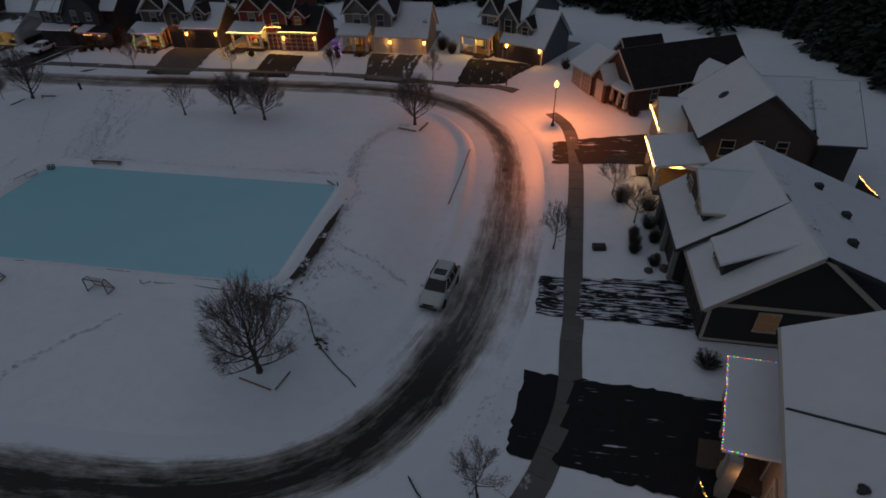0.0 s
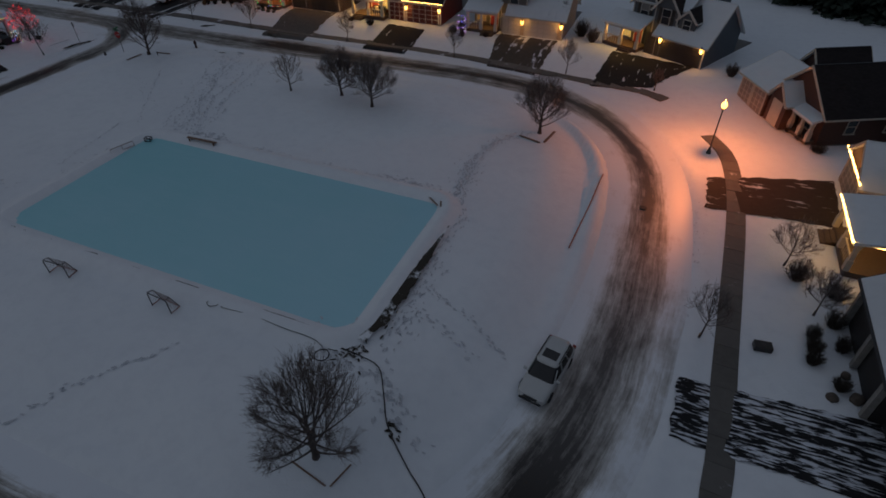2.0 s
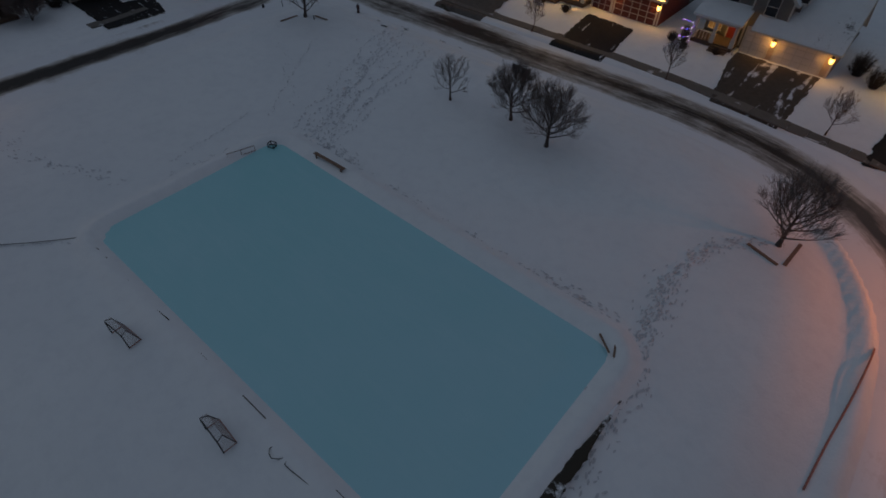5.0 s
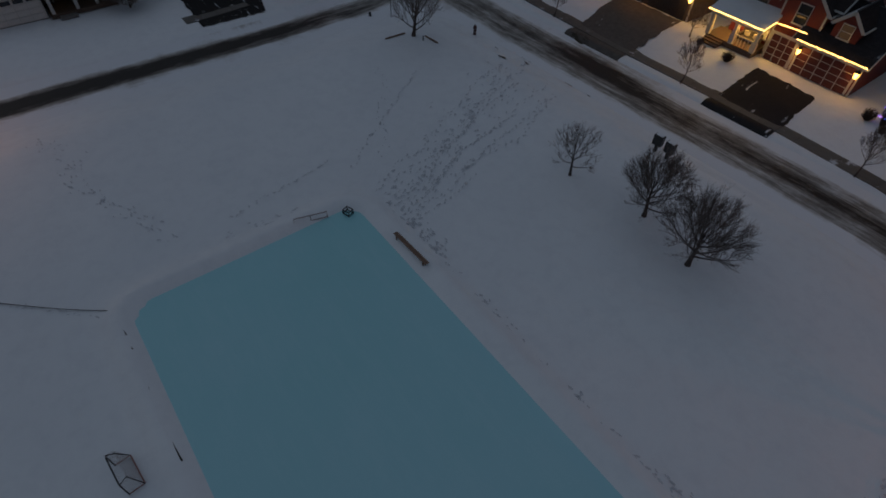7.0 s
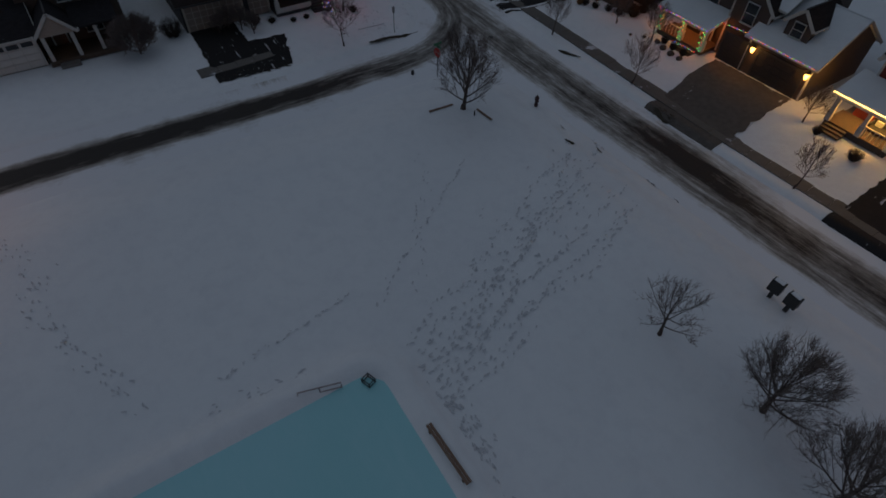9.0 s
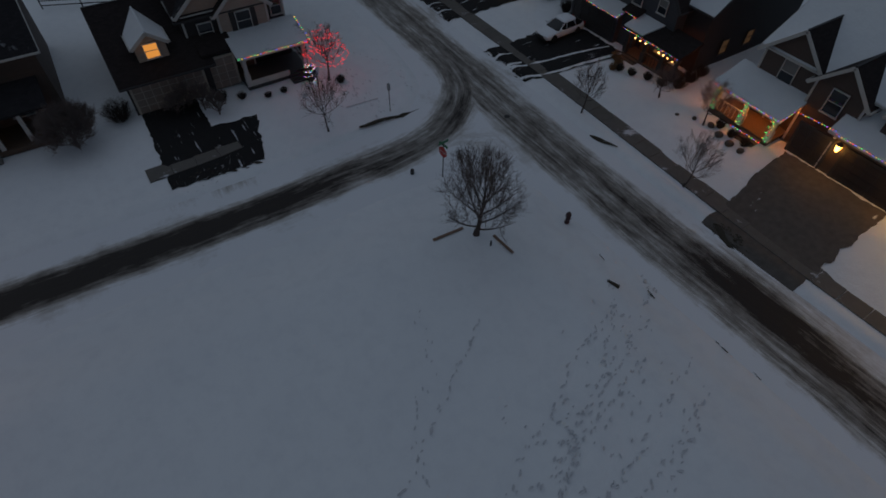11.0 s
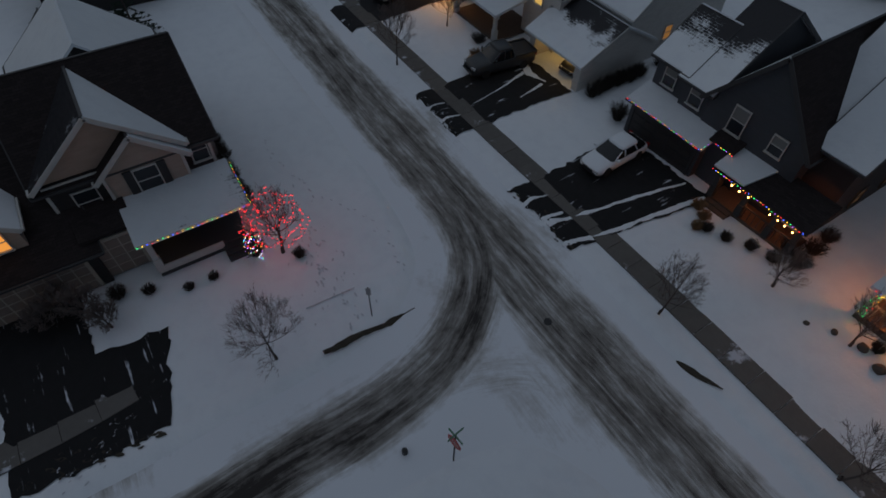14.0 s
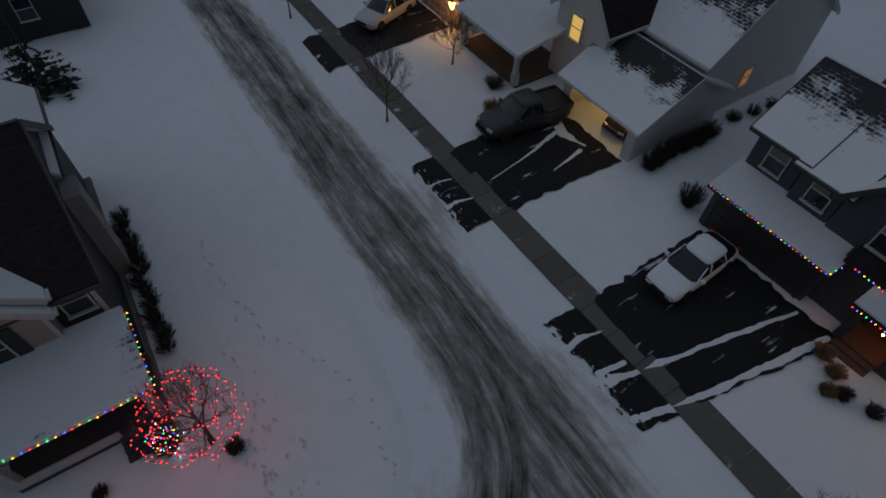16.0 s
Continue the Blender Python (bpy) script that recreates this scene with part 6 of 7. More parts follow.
def strip(name, ctrl, widths, mat, label, category, lift=0.03, jag=0.35, seed=0, kind=""):
    """A low uneven band of bared or trodden ground along a line."""
    line = curve_points(ctrl, 0.22)
    rnd = random.Random(seed)
    k = len(line)
    ws = np.interp(np.linspace(0, 1, k), np.linspace(0, 1, len(widths)), widths)
    pts = []
    for i, (x, y) in enumerate(line):
        d = line[min(i + 1, k - 1)] - line[max(i - 1, 0)]
        d = d / (np.linalg.norm(d) + 1e-9)
        w = ws[i] / 2
        l, r = (w * max(0.05, 1 + 2.2 * jag * (noise.noise((x * 1.1 + q, y * 1.1, seed)) + 0.5 * noise.noise((x * 3.5 + q, y * 3.5, seed)))) for q in (0, 40))
        for s, e in ((-l, -0.06), (0, 0.02), (r, -0.06)):
            px, py = x - d[1] * s, y + d[0] * s
            pts.append((px, py, s, e))
    z = heights(np.array([p[0] for p in pts]), np.array([p[1] for p in pts]))
    g = Geo().add([(p[0], p[1], zz + lift + p[3] * 0.6) for p, zz in zip(pts, z)], [f for i in range(k - 1) for f in ((3 * i, 3 * i + 1, 3 * i + 4, 3 * i + 3), (3 * i + 1, 3 * i + 2, 3 * i + 5, 3 * i + 4))])
    return tagged(new(name, g.mesh(name, mat, True)), label, category, kind=kind)


def hose(pts, r, mat, label, name="hose", lift=0.05):
    line = curve_points(pts, 0.3)
    z = heights(line[:, 0], line[:, 1]) + lift
    ob = new(name, Geo().tube([(x, y, zz) for (x, y), zz in zip(line, z)], [r] * len(line), 5).mesh(name, mat, True))
    return tagged(ob, label, name)


strip("bare_earth", [(-14.3, 35.2), (-14.35, 32.6), (-14.4, 30.2), (-14.45, 28.2), (-14.55, 26.2), (-14.8, 24.3)], (0.1, 0.25, 0.7, 0.9, 0.9, 0.5), "earth_mixed", "strip of bare wet earth beside the rink", "bare earth", 0.33, 0.35, 1, "stuff")
strip("kerb", [(-14.4, 12.7), (-12.7, 13.2), (-10.8, 14.2), (-10.2, 14.7)], (0.12, 0.2, 0.1), "concrete", "kerb edge showing dark through the snow", "kerb", 0.09, 0.5, 2, "structure")
strip("kerb", [(-9.8, 15.3), (-8.7, 16.4), (-7.9, 17.9)], (0.1, 0.22, 0.14), "earth", "kerb edge showing dark through the snow", "kerb", 0.09, 0.5, 3, "structure")
strip("kerb", [(-70.72, 51.6), (-70.65, 54.0), (-70.8, 56.4)], (0.26, 0.36, 0.14), "earth", "bared kerb at the street corner", "kerb", 0.15, 0.4, 4, "structure")
strip("kerb", [(-51.4, 65.5), (-50.0, 64.9), (-48.8, 64.55), (-47.5, 64.42), (-46.3, 64.45)], (0.2, 0.5, 0.9, 0.7, 0.1), "earth", "bare gutter at a driveway's mouth", "kerb", 0.12, 0.3, 5, "structure")
strip("kerb", [(-62.0, 65.05), (-61.2, 65.2), (-60.6, 65.35), (-59.9, 65.6)], (0.06, 0.30, 0.22, 0.05), "earth", "bared storm drain at the kerb", "kerb", 0.08, 0.4, 6, "structure")
strip("kerb", [(-58.2, 59.5), (-57.4, 59.55)], (0.3, 0.35), "black", "bared storm drain at the kerb", "kerb", 0.08, 0.2, 7, "structure")
strip("kerb", [(-51.6, 56.7), (-51.0, 57.0)], (0.2, 0.35), "earth", "bare patch in the snow", "kerb", 0.06, 0.4, 8, "structure")
strip("kerb", [(-29, 65.55), (-24.8, 65.4), (-22.5, 65.0)], (0.2, 0.4, 0.4), "asphalt", "bare gutter along the kerb", "kerb", 0.09, 0.4, 9, "structure")
for i, (px, py) in enumerate(((-37.6, 65.1), (-36.3, 65.0), (-35.2, 65.05), (-33.4, 64.9), (-31.9, 65.0))):
    strip("kerb", [(px, py), (px + 0.8, py)], (0.2, 0.35), "asphalt", "bare gutter along the kerb", "kerb", 0.09, 0.5, 20 + i, "structure")
for i, (q, w) in enumerate((([(-71.6, 65.1), (-71.15, 67.2), (-70.4, 70.4), (-69.6, 73.9)], (0.5, 0.26, 0.32, 0.24)), ([(-70.0, 65.1), (-69.3, 67.9), (-68.8, 70.5), (-68.2, 73.9)], (0.35, 0.3, 0.4, 0.3)),
                          ([(-73.5, 65.0), (-73.45, 66.0), (-73.3, 66.8)], (0.4, 0.3, 0.12)), ([(-72.0, 65.0), (-71.8, 66.6)], (0.5, 0.2)), ([(-83.9, 65.0), (-83.7, 66.4)], (0.2, 0.1)), ([(-82.3, 65.0), (-82.1, 66.6)], (0.22, 0.1)),
                          ([(-84.4, 73.6), (-83.2, 73.3), (-81.9, 73.6)], (0.3, 0.7, 0.25)), ([(-83.6, 73.0), (-83.0, 70.6), (-82.6, 68.0)], (0.4, 0.12, 0.06)), ([(-81.8, 73.2), (-81.4, 71.0)], (0.3, 0.08)))):
    strip("snow_strip", q, w, "snow", "strip of snow left by the shovel on a driveway", "snow", 0.07, 0.45, 30 + i, "stuff")
for i, q in enumerate(([(-74.6, 59.6), (-73.7, 59.25), (-72.8, 58.85)], [(-73.1, 59.45), (-72.0, 58.7)], [(-86.0, 59.2), (-84.85, 59.65)])):
    strip("bare_patch", q, (0.03, 0.13, 0.04), "earth", "thin dark scrape in the verge snow", "bare patch", 0.08, 0.4, 70 + i, "stuff")
hose([(-73.4, 51.9), (-73.35, 53.2), (-73.3, 54.4)], 0.03, "slush", "half-buried edging line across a corner lawn", "edging", 0.05)
strip("tyre_track", [(-50.7, 58.7), (-51.4, 60.2), (-52.1, 61.7)], (0.16, 0.2, 0.3), "slush", "tyre track across the roadside snow", "track", 0.04, 0.3, 10, "stuff")


hose([(-15.6, 23.6), (-14.3, 23.5), (-13.2, 23.2), (-12.2, 21.8), (-11.4, 20.6), (-9.9, 19.4), (-8.0, 18.0), (-7.2, 16.6), (-6.9, 16.0)], 0.032, "black", "black hose laid across the snow to the street", lift=0.06)
hose([(-5.8, 15.1), (-4.9, 14.3), (-4.0, 13.0), (-3.2, 12.4)], 0.04, "black", "black hose laid across the far verge", lift=0.06)
hose([(-24.2, 23.9), (-24.3, 23.5), (-23.9, 23.3), (-23.5, 23.7), (-23.6, 24.1), (-23.2, 23.9), (-23.3, 23.5), (-21.4, 23.65), (-19.2, 23.52), (-17.4, 23.5), (-16.5, 23.2), (-16.2, 22.9)], 0.02, "black", "black hose along the rink's bank", lift=0.2)
hose([(-16.3 + 0.38 * math.cos(a * 0.7), 22.8 + 0.38 * math.sin(a * 0.7)) for a in range(18)], 0.028, "black", "coil of black hose in the snow", lift=0.08)
hose([(-47.4, 18.9), (-46.5, 19.9), (-44.5, 22.1), (-42.8, 24.3), (-42.5, 25.2)], 0.02, "black", "thin black hose run out from the rink's corner", lift=0.05)
hose([(-6.15, 46.9), (-6.3, 43), (-6.5, 40.0), (-6.65, 37.3)], 0.05, "red_pipe", "faded red pipe lying on the snow", "pipe", 0.06)


# footprints: shallow dents, their shade put into the greyer colour of the floors
def prints(name, paths, label, seed, size=0.06, mat="slush", wide=0.3):
    rnd = random.Random(seed)
    g = Geo()
    spots = []
    for (ax, ay), (bx, by), count, spread in paths:
        far, sway = math.hypot(bx - ax, by - ay), rnd.uniform(0, 50)
        for i in range(count):
            f = (i + rnd.uniform(-0.4, 0.4)) / count
            w = (0.9 * noise.noise((f * far * 0.22, sway, 0)) + 0.3 * noise.noise((f * far * 0.7, sway, 5))) * min(1.0, far / 10)
            spots.append((ax + (bx - ax) * f - (by - ay) / far * w + rnd.gauss(0, spread), ay + (by - ay) * f + (bx - ax) / far * w + rnd.gauss(0, spread), math.atan2(by - ay, bx - ax) + rnd.gauss(0, 0.35), size * rnd.uniform(0.5, 1.3)))
    z = heights(np.array([s[0] for s in spots]), np.array([s[1] for s in spots]))
    for (x, y, a, r), zz in zip(spots, z):
        c, s = math.cos(a), math.sin(a)
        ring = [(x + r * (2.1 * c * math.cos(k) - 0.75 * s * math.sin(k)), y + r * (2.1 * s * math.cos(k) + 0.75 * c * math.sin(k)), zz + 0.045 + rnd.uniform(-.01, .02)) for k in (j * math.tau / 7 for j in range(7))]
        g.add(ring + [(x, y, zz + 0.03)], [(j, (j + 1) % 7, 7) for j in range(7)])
    return tagged(new(name, g.mesh(name, mat)), label, "footprints", kind="stuff")


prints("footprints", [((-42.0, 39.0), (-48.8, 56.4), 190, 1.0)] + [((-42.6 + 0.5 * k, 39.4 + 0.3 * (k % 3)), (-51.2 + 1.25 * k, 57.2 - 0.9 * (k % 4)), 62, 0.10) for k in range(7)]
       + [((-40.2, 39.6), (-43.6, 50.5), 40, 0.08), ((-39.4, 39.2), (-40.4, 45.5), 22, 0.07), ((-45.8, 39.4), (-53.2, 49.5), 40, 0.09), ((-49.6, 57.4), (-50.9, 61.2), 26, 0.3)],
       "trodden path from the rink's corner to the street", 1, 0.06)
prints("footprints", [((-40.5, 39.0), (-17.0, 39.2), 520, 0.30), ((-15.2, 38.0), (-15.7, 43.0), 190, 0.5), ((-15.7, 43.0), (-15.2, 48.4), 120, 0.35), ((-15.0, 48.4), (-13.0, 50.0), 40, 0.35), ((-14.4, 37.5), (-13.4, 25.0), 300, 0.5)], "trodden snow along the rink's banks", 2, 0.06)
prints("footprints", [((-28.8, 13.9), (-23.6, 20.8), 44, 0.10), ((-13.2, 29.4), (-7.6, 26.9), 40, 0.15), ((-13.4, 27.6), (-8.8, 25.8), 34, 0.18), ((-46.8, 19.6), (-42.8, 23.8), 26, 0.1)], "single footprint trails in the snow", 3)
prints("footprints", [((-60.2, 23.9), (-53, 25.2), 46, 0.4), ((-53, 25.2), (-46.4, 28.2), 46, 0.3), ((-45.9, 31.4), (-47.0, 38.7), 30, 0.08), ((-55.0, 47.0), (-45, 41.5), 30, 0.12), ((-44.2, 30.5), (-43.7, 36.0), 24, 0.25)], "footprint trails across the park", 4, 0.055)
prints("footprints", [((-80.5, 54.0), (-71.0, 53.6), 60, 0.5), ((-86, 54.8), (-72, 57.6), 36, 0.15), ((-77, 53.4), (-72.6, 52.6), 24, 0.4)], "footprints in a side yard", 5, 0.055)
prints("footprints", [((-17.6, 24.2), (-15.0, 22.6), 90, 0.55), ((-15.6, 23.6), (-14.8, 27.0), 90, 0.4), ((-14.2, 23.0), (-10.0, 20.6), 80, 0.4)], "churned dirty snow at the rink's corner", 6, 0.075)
prints("soil_clods", [((-16.6, 24.0), (-15.2, 23.4), 36, 0.35), ((-15.3, 23.6), (-14.6, 27.0), 110, 0.34), ((-15.9, 23.9), (-14.4, 23.3), 50, 0.4), ((-11.5, 20.6), (-10.9, 20.4), 14, 0.18)], "dark clods of earth on the snow", 7, 0.065, "earth")
prints("footprints", [((-1.2, 26), (0.0, 37), 120, 0.5), ((0.2, 36), (1.2, 46), 70, 0.3), ((-2.6, 15), (-0.4, 20), 60, 0.5), ((-73, 45), (-70.6, 40), 40, 0.4), ((-73.6, 64.9), (-70, 64.9), 50, 0.25), ((-85, 64.9), (-80, 64.9), 60, 0.3)], "tyre-scuffed snow along the verge", 8, 0.045)
prints("slush_clods", [((-52.3, 64.2), (-49.0, 63.8), 60, 0.5), ((-51.5, 65.4), (-49.4, 65.5), 40, 0.3), ((-38.2, 64.9), (-32.2, 64.8), 60, 0.25), ((-85.4, 65.0), (-80.6, 65.0), 34, 0.22), ((-74.6, 65.0), (-69.6, 65.0), 26, 0.25), ((-72.0, 39.6), (-71.0, 44.4), 30, 0.35)], "dark slush clods at the driveway mouths", 9, 0.09, "earth")

# ---------------------------------------------------------------- street furniture
t = thing("street_lamp", pose(1.3, 54.3, ground_z(1.3, 54.3)), "post-top street lamp with glowing sodium globe", "street lamp")
part("base", Geo().lathe([(0.20, 0), (0.20, 0.1), (0.12, 0.35), (0.08, 0.6)], 12), "trim_dark", t)
part("pole", Geo().tube([(0, 0, 0.5), (0, 0, 3.9)], [0.065, 0.05], 8), "trim_dark", t)
part("collar", Geo().lathe([(0.06, 3.85), (0.14, 3.95), (0.16, 4.02)], 12), "trim_dark", t)
part("globe", Geo().lathe([(0.12, 4.02), (0.20, 4.12), (0.23, 4.30), (0.17, 4.50), (0.05, 4.60)], 14), "street_glow", t, "glowing orange globe", True)
part("finial", Geo().lathe([(0.10, 4.62), (0.02, 4.75)], 8), "trim_dark", t)
hood = new("street_light", bpy.data.lights.new("street_light", "SPOT"))
hood.data.energy, hood.data.color, hood.data.shadow_soft_size = 2300, (1.0, 0.25, 0.06), 0.22
hood.data.spot_size, hood.data.spot_blend = radians(166), 0.30
hood.rotation_euler = (0, radians(14), 0)
hood.location = (1.3, 54.3, ground_z(1.3, 54.3) + 4.9)
t = thing("street_lamp", pose(-63.4, 17.0, ground_z(-63.4, 17.0)), "post-top street lamp with glowing sodium globe", "street lamp")
part("pole", Geo().tube([(0, 0, 0), (0, 0, 3.95)], [0.08, 0.05], 8), "trim_dark", t)
part("globe", Geo().lathe([(0.12, 4.0), (0.20, 4.12), (0.23, 4.30), (0.17, 4.50), (0.05, 4.60)], 14), "street_glow", t, "glowing orange globe", True)
lamp("street_light", (-63.4, 17.0, ground_z(-63.4, 17.0) + 4.9), 220, (1.0, 0.30, 0.10), 0.25)


def mailbox(x, y, turn):
    t = thing("mailbox_cluster", pose(x, y, ground_z(x, y), 0, 0, turn) @ Matrix.Scale(0.84, 4), "dark metal cluster mailbox on a pedestal", "mailbox", "cluster mailboxes")
    part("pedestal", Geo().box(-0.12, 0.12, -0.12, 0.12, 0, 0.6), "black", t)
    soften(part("cabinet", Geo().box(-0.4, 0.4, -0.23, 0.23, 0.6, 1.5), "black", t), 0.03)
    shared = Geo().box(-0.17, 0.17, -0.01, 0.01, -0.05, 0.05).mesh("door", "trim_dark")
    for i in range(6):
        for s in (-1, 1):
            part("door", shared, None, t, pose_at=pose(s * 0.19, -0.24, 0.68 + i * 0.14))
    part("snow_cap", Geo().slab([(-0.3, -0.15, 1.55), (0.3, -0.15, 1.55), (0.3, 0.15, 1.55), (-0.3, 0.15, 1.55)], 0.05), "snow", t)


mailbox(-35.8, 57.1, 184)
mailbox(-34.8, 57.0, 178)

t = thing("fire_hydrant", pose(-56.3, 58.0, ground_z(-56.3, 58.0)), "dark red fire hydrant standing in roadside snow", "hydrant")
part("barrel", Geo().lathe([(0.16, 0), (0.16, 0.06), (0.12, 0.1), (0.12, 0.55), (0.17, 0.57), (0.17, 0.62), (0.13, 0.75), (0.05, 0.82)], 12), "hydrant", t)
for s in (-1, 1):
    part("outlet", Geo().tube([(0, 0, 0.45), (s * 0.2, 0, 0.45)], [0.06, 0.06], 8), "hydrant", t)
part("cap", Geo().lathe([(0.04, 0.82), (0.04, 0.9)], 6), "black", t)

t = thing("stop_sign", pose(-63.7, 54.0, ground_z(-63.7, 54.0), 0, 0, 8), "red octagonal stop sign with green street blades", "road sign")
part("post", Geo().tube([(0, 0, 0), (0, 0, 2.75)], [0.035, 0.035], 6), "trim_dark", t)
oct_ = [(0.38 * math.cos(radians(22.5 + 45 * k)), -0.05, 2.1 + 0.38 * math.sin(radians(22.5 + 45 * k))) for k in range(8)]
plate = part("plate", Geo().add(oct_ + [(x, -0.03, z) for x, y, z in oct_], [tuple(range(8)), tuple(range(15, 7, -1))] + [(i, i + 8, (i + 1) % 8 + 8, (i + 1) % 8) for i in range(8)]), "red_paint", t)
txt = bpy.data.curves.new("letters", "FONT")
txt.body, txt.size, txt.align_x, txt.align_y, txt.extrude = "STOP", 0.24, "CENTER", "CENTER", 0.003
tmp = bpy.data.objects.new("letters", txt)
letters = bpy.data.meshes.new_from_object(tmp)
bpy.data.objects.remove(tmp)
letters.materials.append(M["trim"])
part("letters", letters, None, plate, "white lettering", pose_at=pose(0, -0.056, 2.1, 90, 0, 0))
part("blade", Geo().box(-0.38, 0.38, -0.012, 0.012, 2.55, 2.72), "green_paint", t, "green street blade")
part("blade", Geo().box(-0.012, 0.012, -0.38, 0.38, 2.74, 2.91), "green_paint", t, "green street blade")

t = thing("road_sign", pose(-71.4, 54.4, ground_z(-71.4, 54.4), 0, 0, 60), "narrow grey sign on a thin post", "road sign")
part("post", Geo().tube([(0, 0, 0), (0, 0, 2.3)], [0.03, 0.03], 6), "trim_dark", t)
part("plate", Geo().box(-0.11, 0.11, -0.03, -0.015, 1.75, 2.25), "steel", t)

t = thing("bollard", pose(-65.0, 52.5, ground_z(-65.0, 52.5)), "short dark marker post in the snow", "bollard")
part("post", Geo().lathe([(0.13, 0), (0.13, 0.42), (0.09, 0.5)], 8), "black", t)
t = thing("bollard", pose(-56.6, 52.6, ground_z(-56.6, 52.6)), "short dark marker post in the snow", "bollard")
part("post", Geo().lathe([(0.05, 0), (0.05, 0.35), (0.02, 0.4)], 8), "black", t)
t = thing("utility_box", pose(4.85, 32.9, ground_z(4.85, 32.9), 0, 0, 8), "flat dark utility box in a snowy lawn", "utility box")
soften(part("body", Geo().box(-0.45, 0.45, -0.28, 0.28, 0, 0.35), "black", t), 0.03)
part("label", Geo().box(-0.12, 0.12, -0.10, 0.10, 0.35, 0.356), "trim_dark", t)
for x, y, k in (((-4.0, 18.1, 1.0), (-2.7, 44.3, 1.0), (-66.75, 61.4, 0.75))):
    ob = new("manhole_cover", Geo().lathe([(0.27 * k, 0.0), (0.27 * k, 0.03), (0.22 * k, 0.035)], 14, (x, y, 0.0)).mesh("manhole_cover", "black"))
    tagged(ob, "dark iron manhole cover bared in the street", "manhole cover")

# ---------------------------------------------------------------- vehicles
car(pose(-5.45, 26.8, 0.03, 0, 0, 170.5) @ Matrix.Scale(0.9, 4), "suv", "car_white", "pale hatchback with dark sunroof parked on the snowy kerb", roof_dark=True)
car(pose(-73.4, 71.75, ground_z(-73.3, 71.9) + 0.02, 0, 0, 183) @ Matrix.Scale(0.96, 4), "sedan", "car_snowy", "white sedan under a layer of snow in a driveway")
car(pose(-85.1, 71.9, ground_z(-85, 72) + 0.02, 0, 0, 174), "pickup", "car_dark", "dark pickup truck parked in a driveway")
car(pose(-98.6, 71.0, ground_z(-98, 71) + 0.02, 0, 0, 200), "suv", "car_white", "pale car parked in a driveway")
car(pose(-82.0, 77.6, 0.18, 0, 0, 182), "sedan", "car_dark", "dark car inside a lit garage")

# ---------------------------------------------------------------- trees
bare_tree(-13.7, 18.1, 1, 6.1, 2.45, "large bare tree with a wide dense crown", 0.15, limbs=24, boughs=10, sprigs=11, low=0.05, flat=0.26, twig=0.0055)
bare_tree(-57.7, 52.4, 2, 5.9, 2.5, "bare tree with upright limbs near a street corner", 0.16, limbs=16, boughs=11, sprigs=11, low=0.05, twig=0.0055)
bare_tree(-37.1, 50.1, 3, 3.8, 1.7, "small bare tree in the park", 0.09, limbs=11, boughs=7, sprigs=6, low=0.16, twig=0.0055)
bare_tree(-31.9, 51.0, 4, 4.4, 2.1, "rounded bare tree in the park", 0.13, limbs=17, boughs=11, sprigs=12, low=0.14, twig=0.0055)
bare_tree(-28.0, 49.9, 5, 4.7, 2.4, "wide bare tree in the park", 0.14, limbs=18, boughs=11, sprigs=12, low=0.14, twig=0.0055)
bare_tree(-12.3, 50.7, 6, 5.0, 2.4, "bare tree at the road's bend", 0.15, limbs=17, boughs=11, sprigs=12, low=0.10, twig=0.0055)
for i, (x, y, hh, sp, label) in enumerate((
        (1.7, 32.5, 3.9, 1.2, "slender bare street tree beside the pavement"), (-1.3, 13.2, 3.6, 1.3, "slender bare street tree on the verge"), (-54.9, 66.5, 4.2, 1.5, "slender bare street tree beside the pavement"),
        (-64.2, 66.2, 4.2, 1.3, "slender bare street tree beside the pavement"), (-40.6, 66.6, 4.0, 1.1, "slender bare street tree beside the pavement"), (-89.3, 65.9, 5.0, 1.5, "bare street tree on the verge"),
        (-102.0, 65.7, 4.0, 1.4, "bare street tree on the verge"), (-91.8, 71.8, 3.4, 1.4, "bare garden tree lit by a lantern"), (-71.7, 49.7, 4.3, 1.7, "bare young tree on a corner lawn"),
        (-26.5, 66.6, 4.0, 1.2, "bare street tree beside the pavement"), (-13.6, 66.8, 3.8, 1.3, "pale bare street tree"), (-62.2, 71.8, 2.6, 1.1, "small bare garden tree"), (-58.2, 71.9, 3.4, 1.4, "bare garden tree before a lit porch"),
        (-44.3, 72.4, 3.0, 1.1, "bare garden tree beside a driveway"), (6.3, 40.8, 3.4, 1.5, "bare garden tree before a lit porch"), (7.6, 36.6, 3.2, 1.4, "bare garden tree by a house"), (-4.3, 65.0, 2.4, 0.7, "thin bare sapling on the verge"))):
    bare_tree(x, y, 20 + i, hh, sp, label, 0.06, limbs=12, boughs=8, sprigs=7, low=0.24, twig=0.0055)

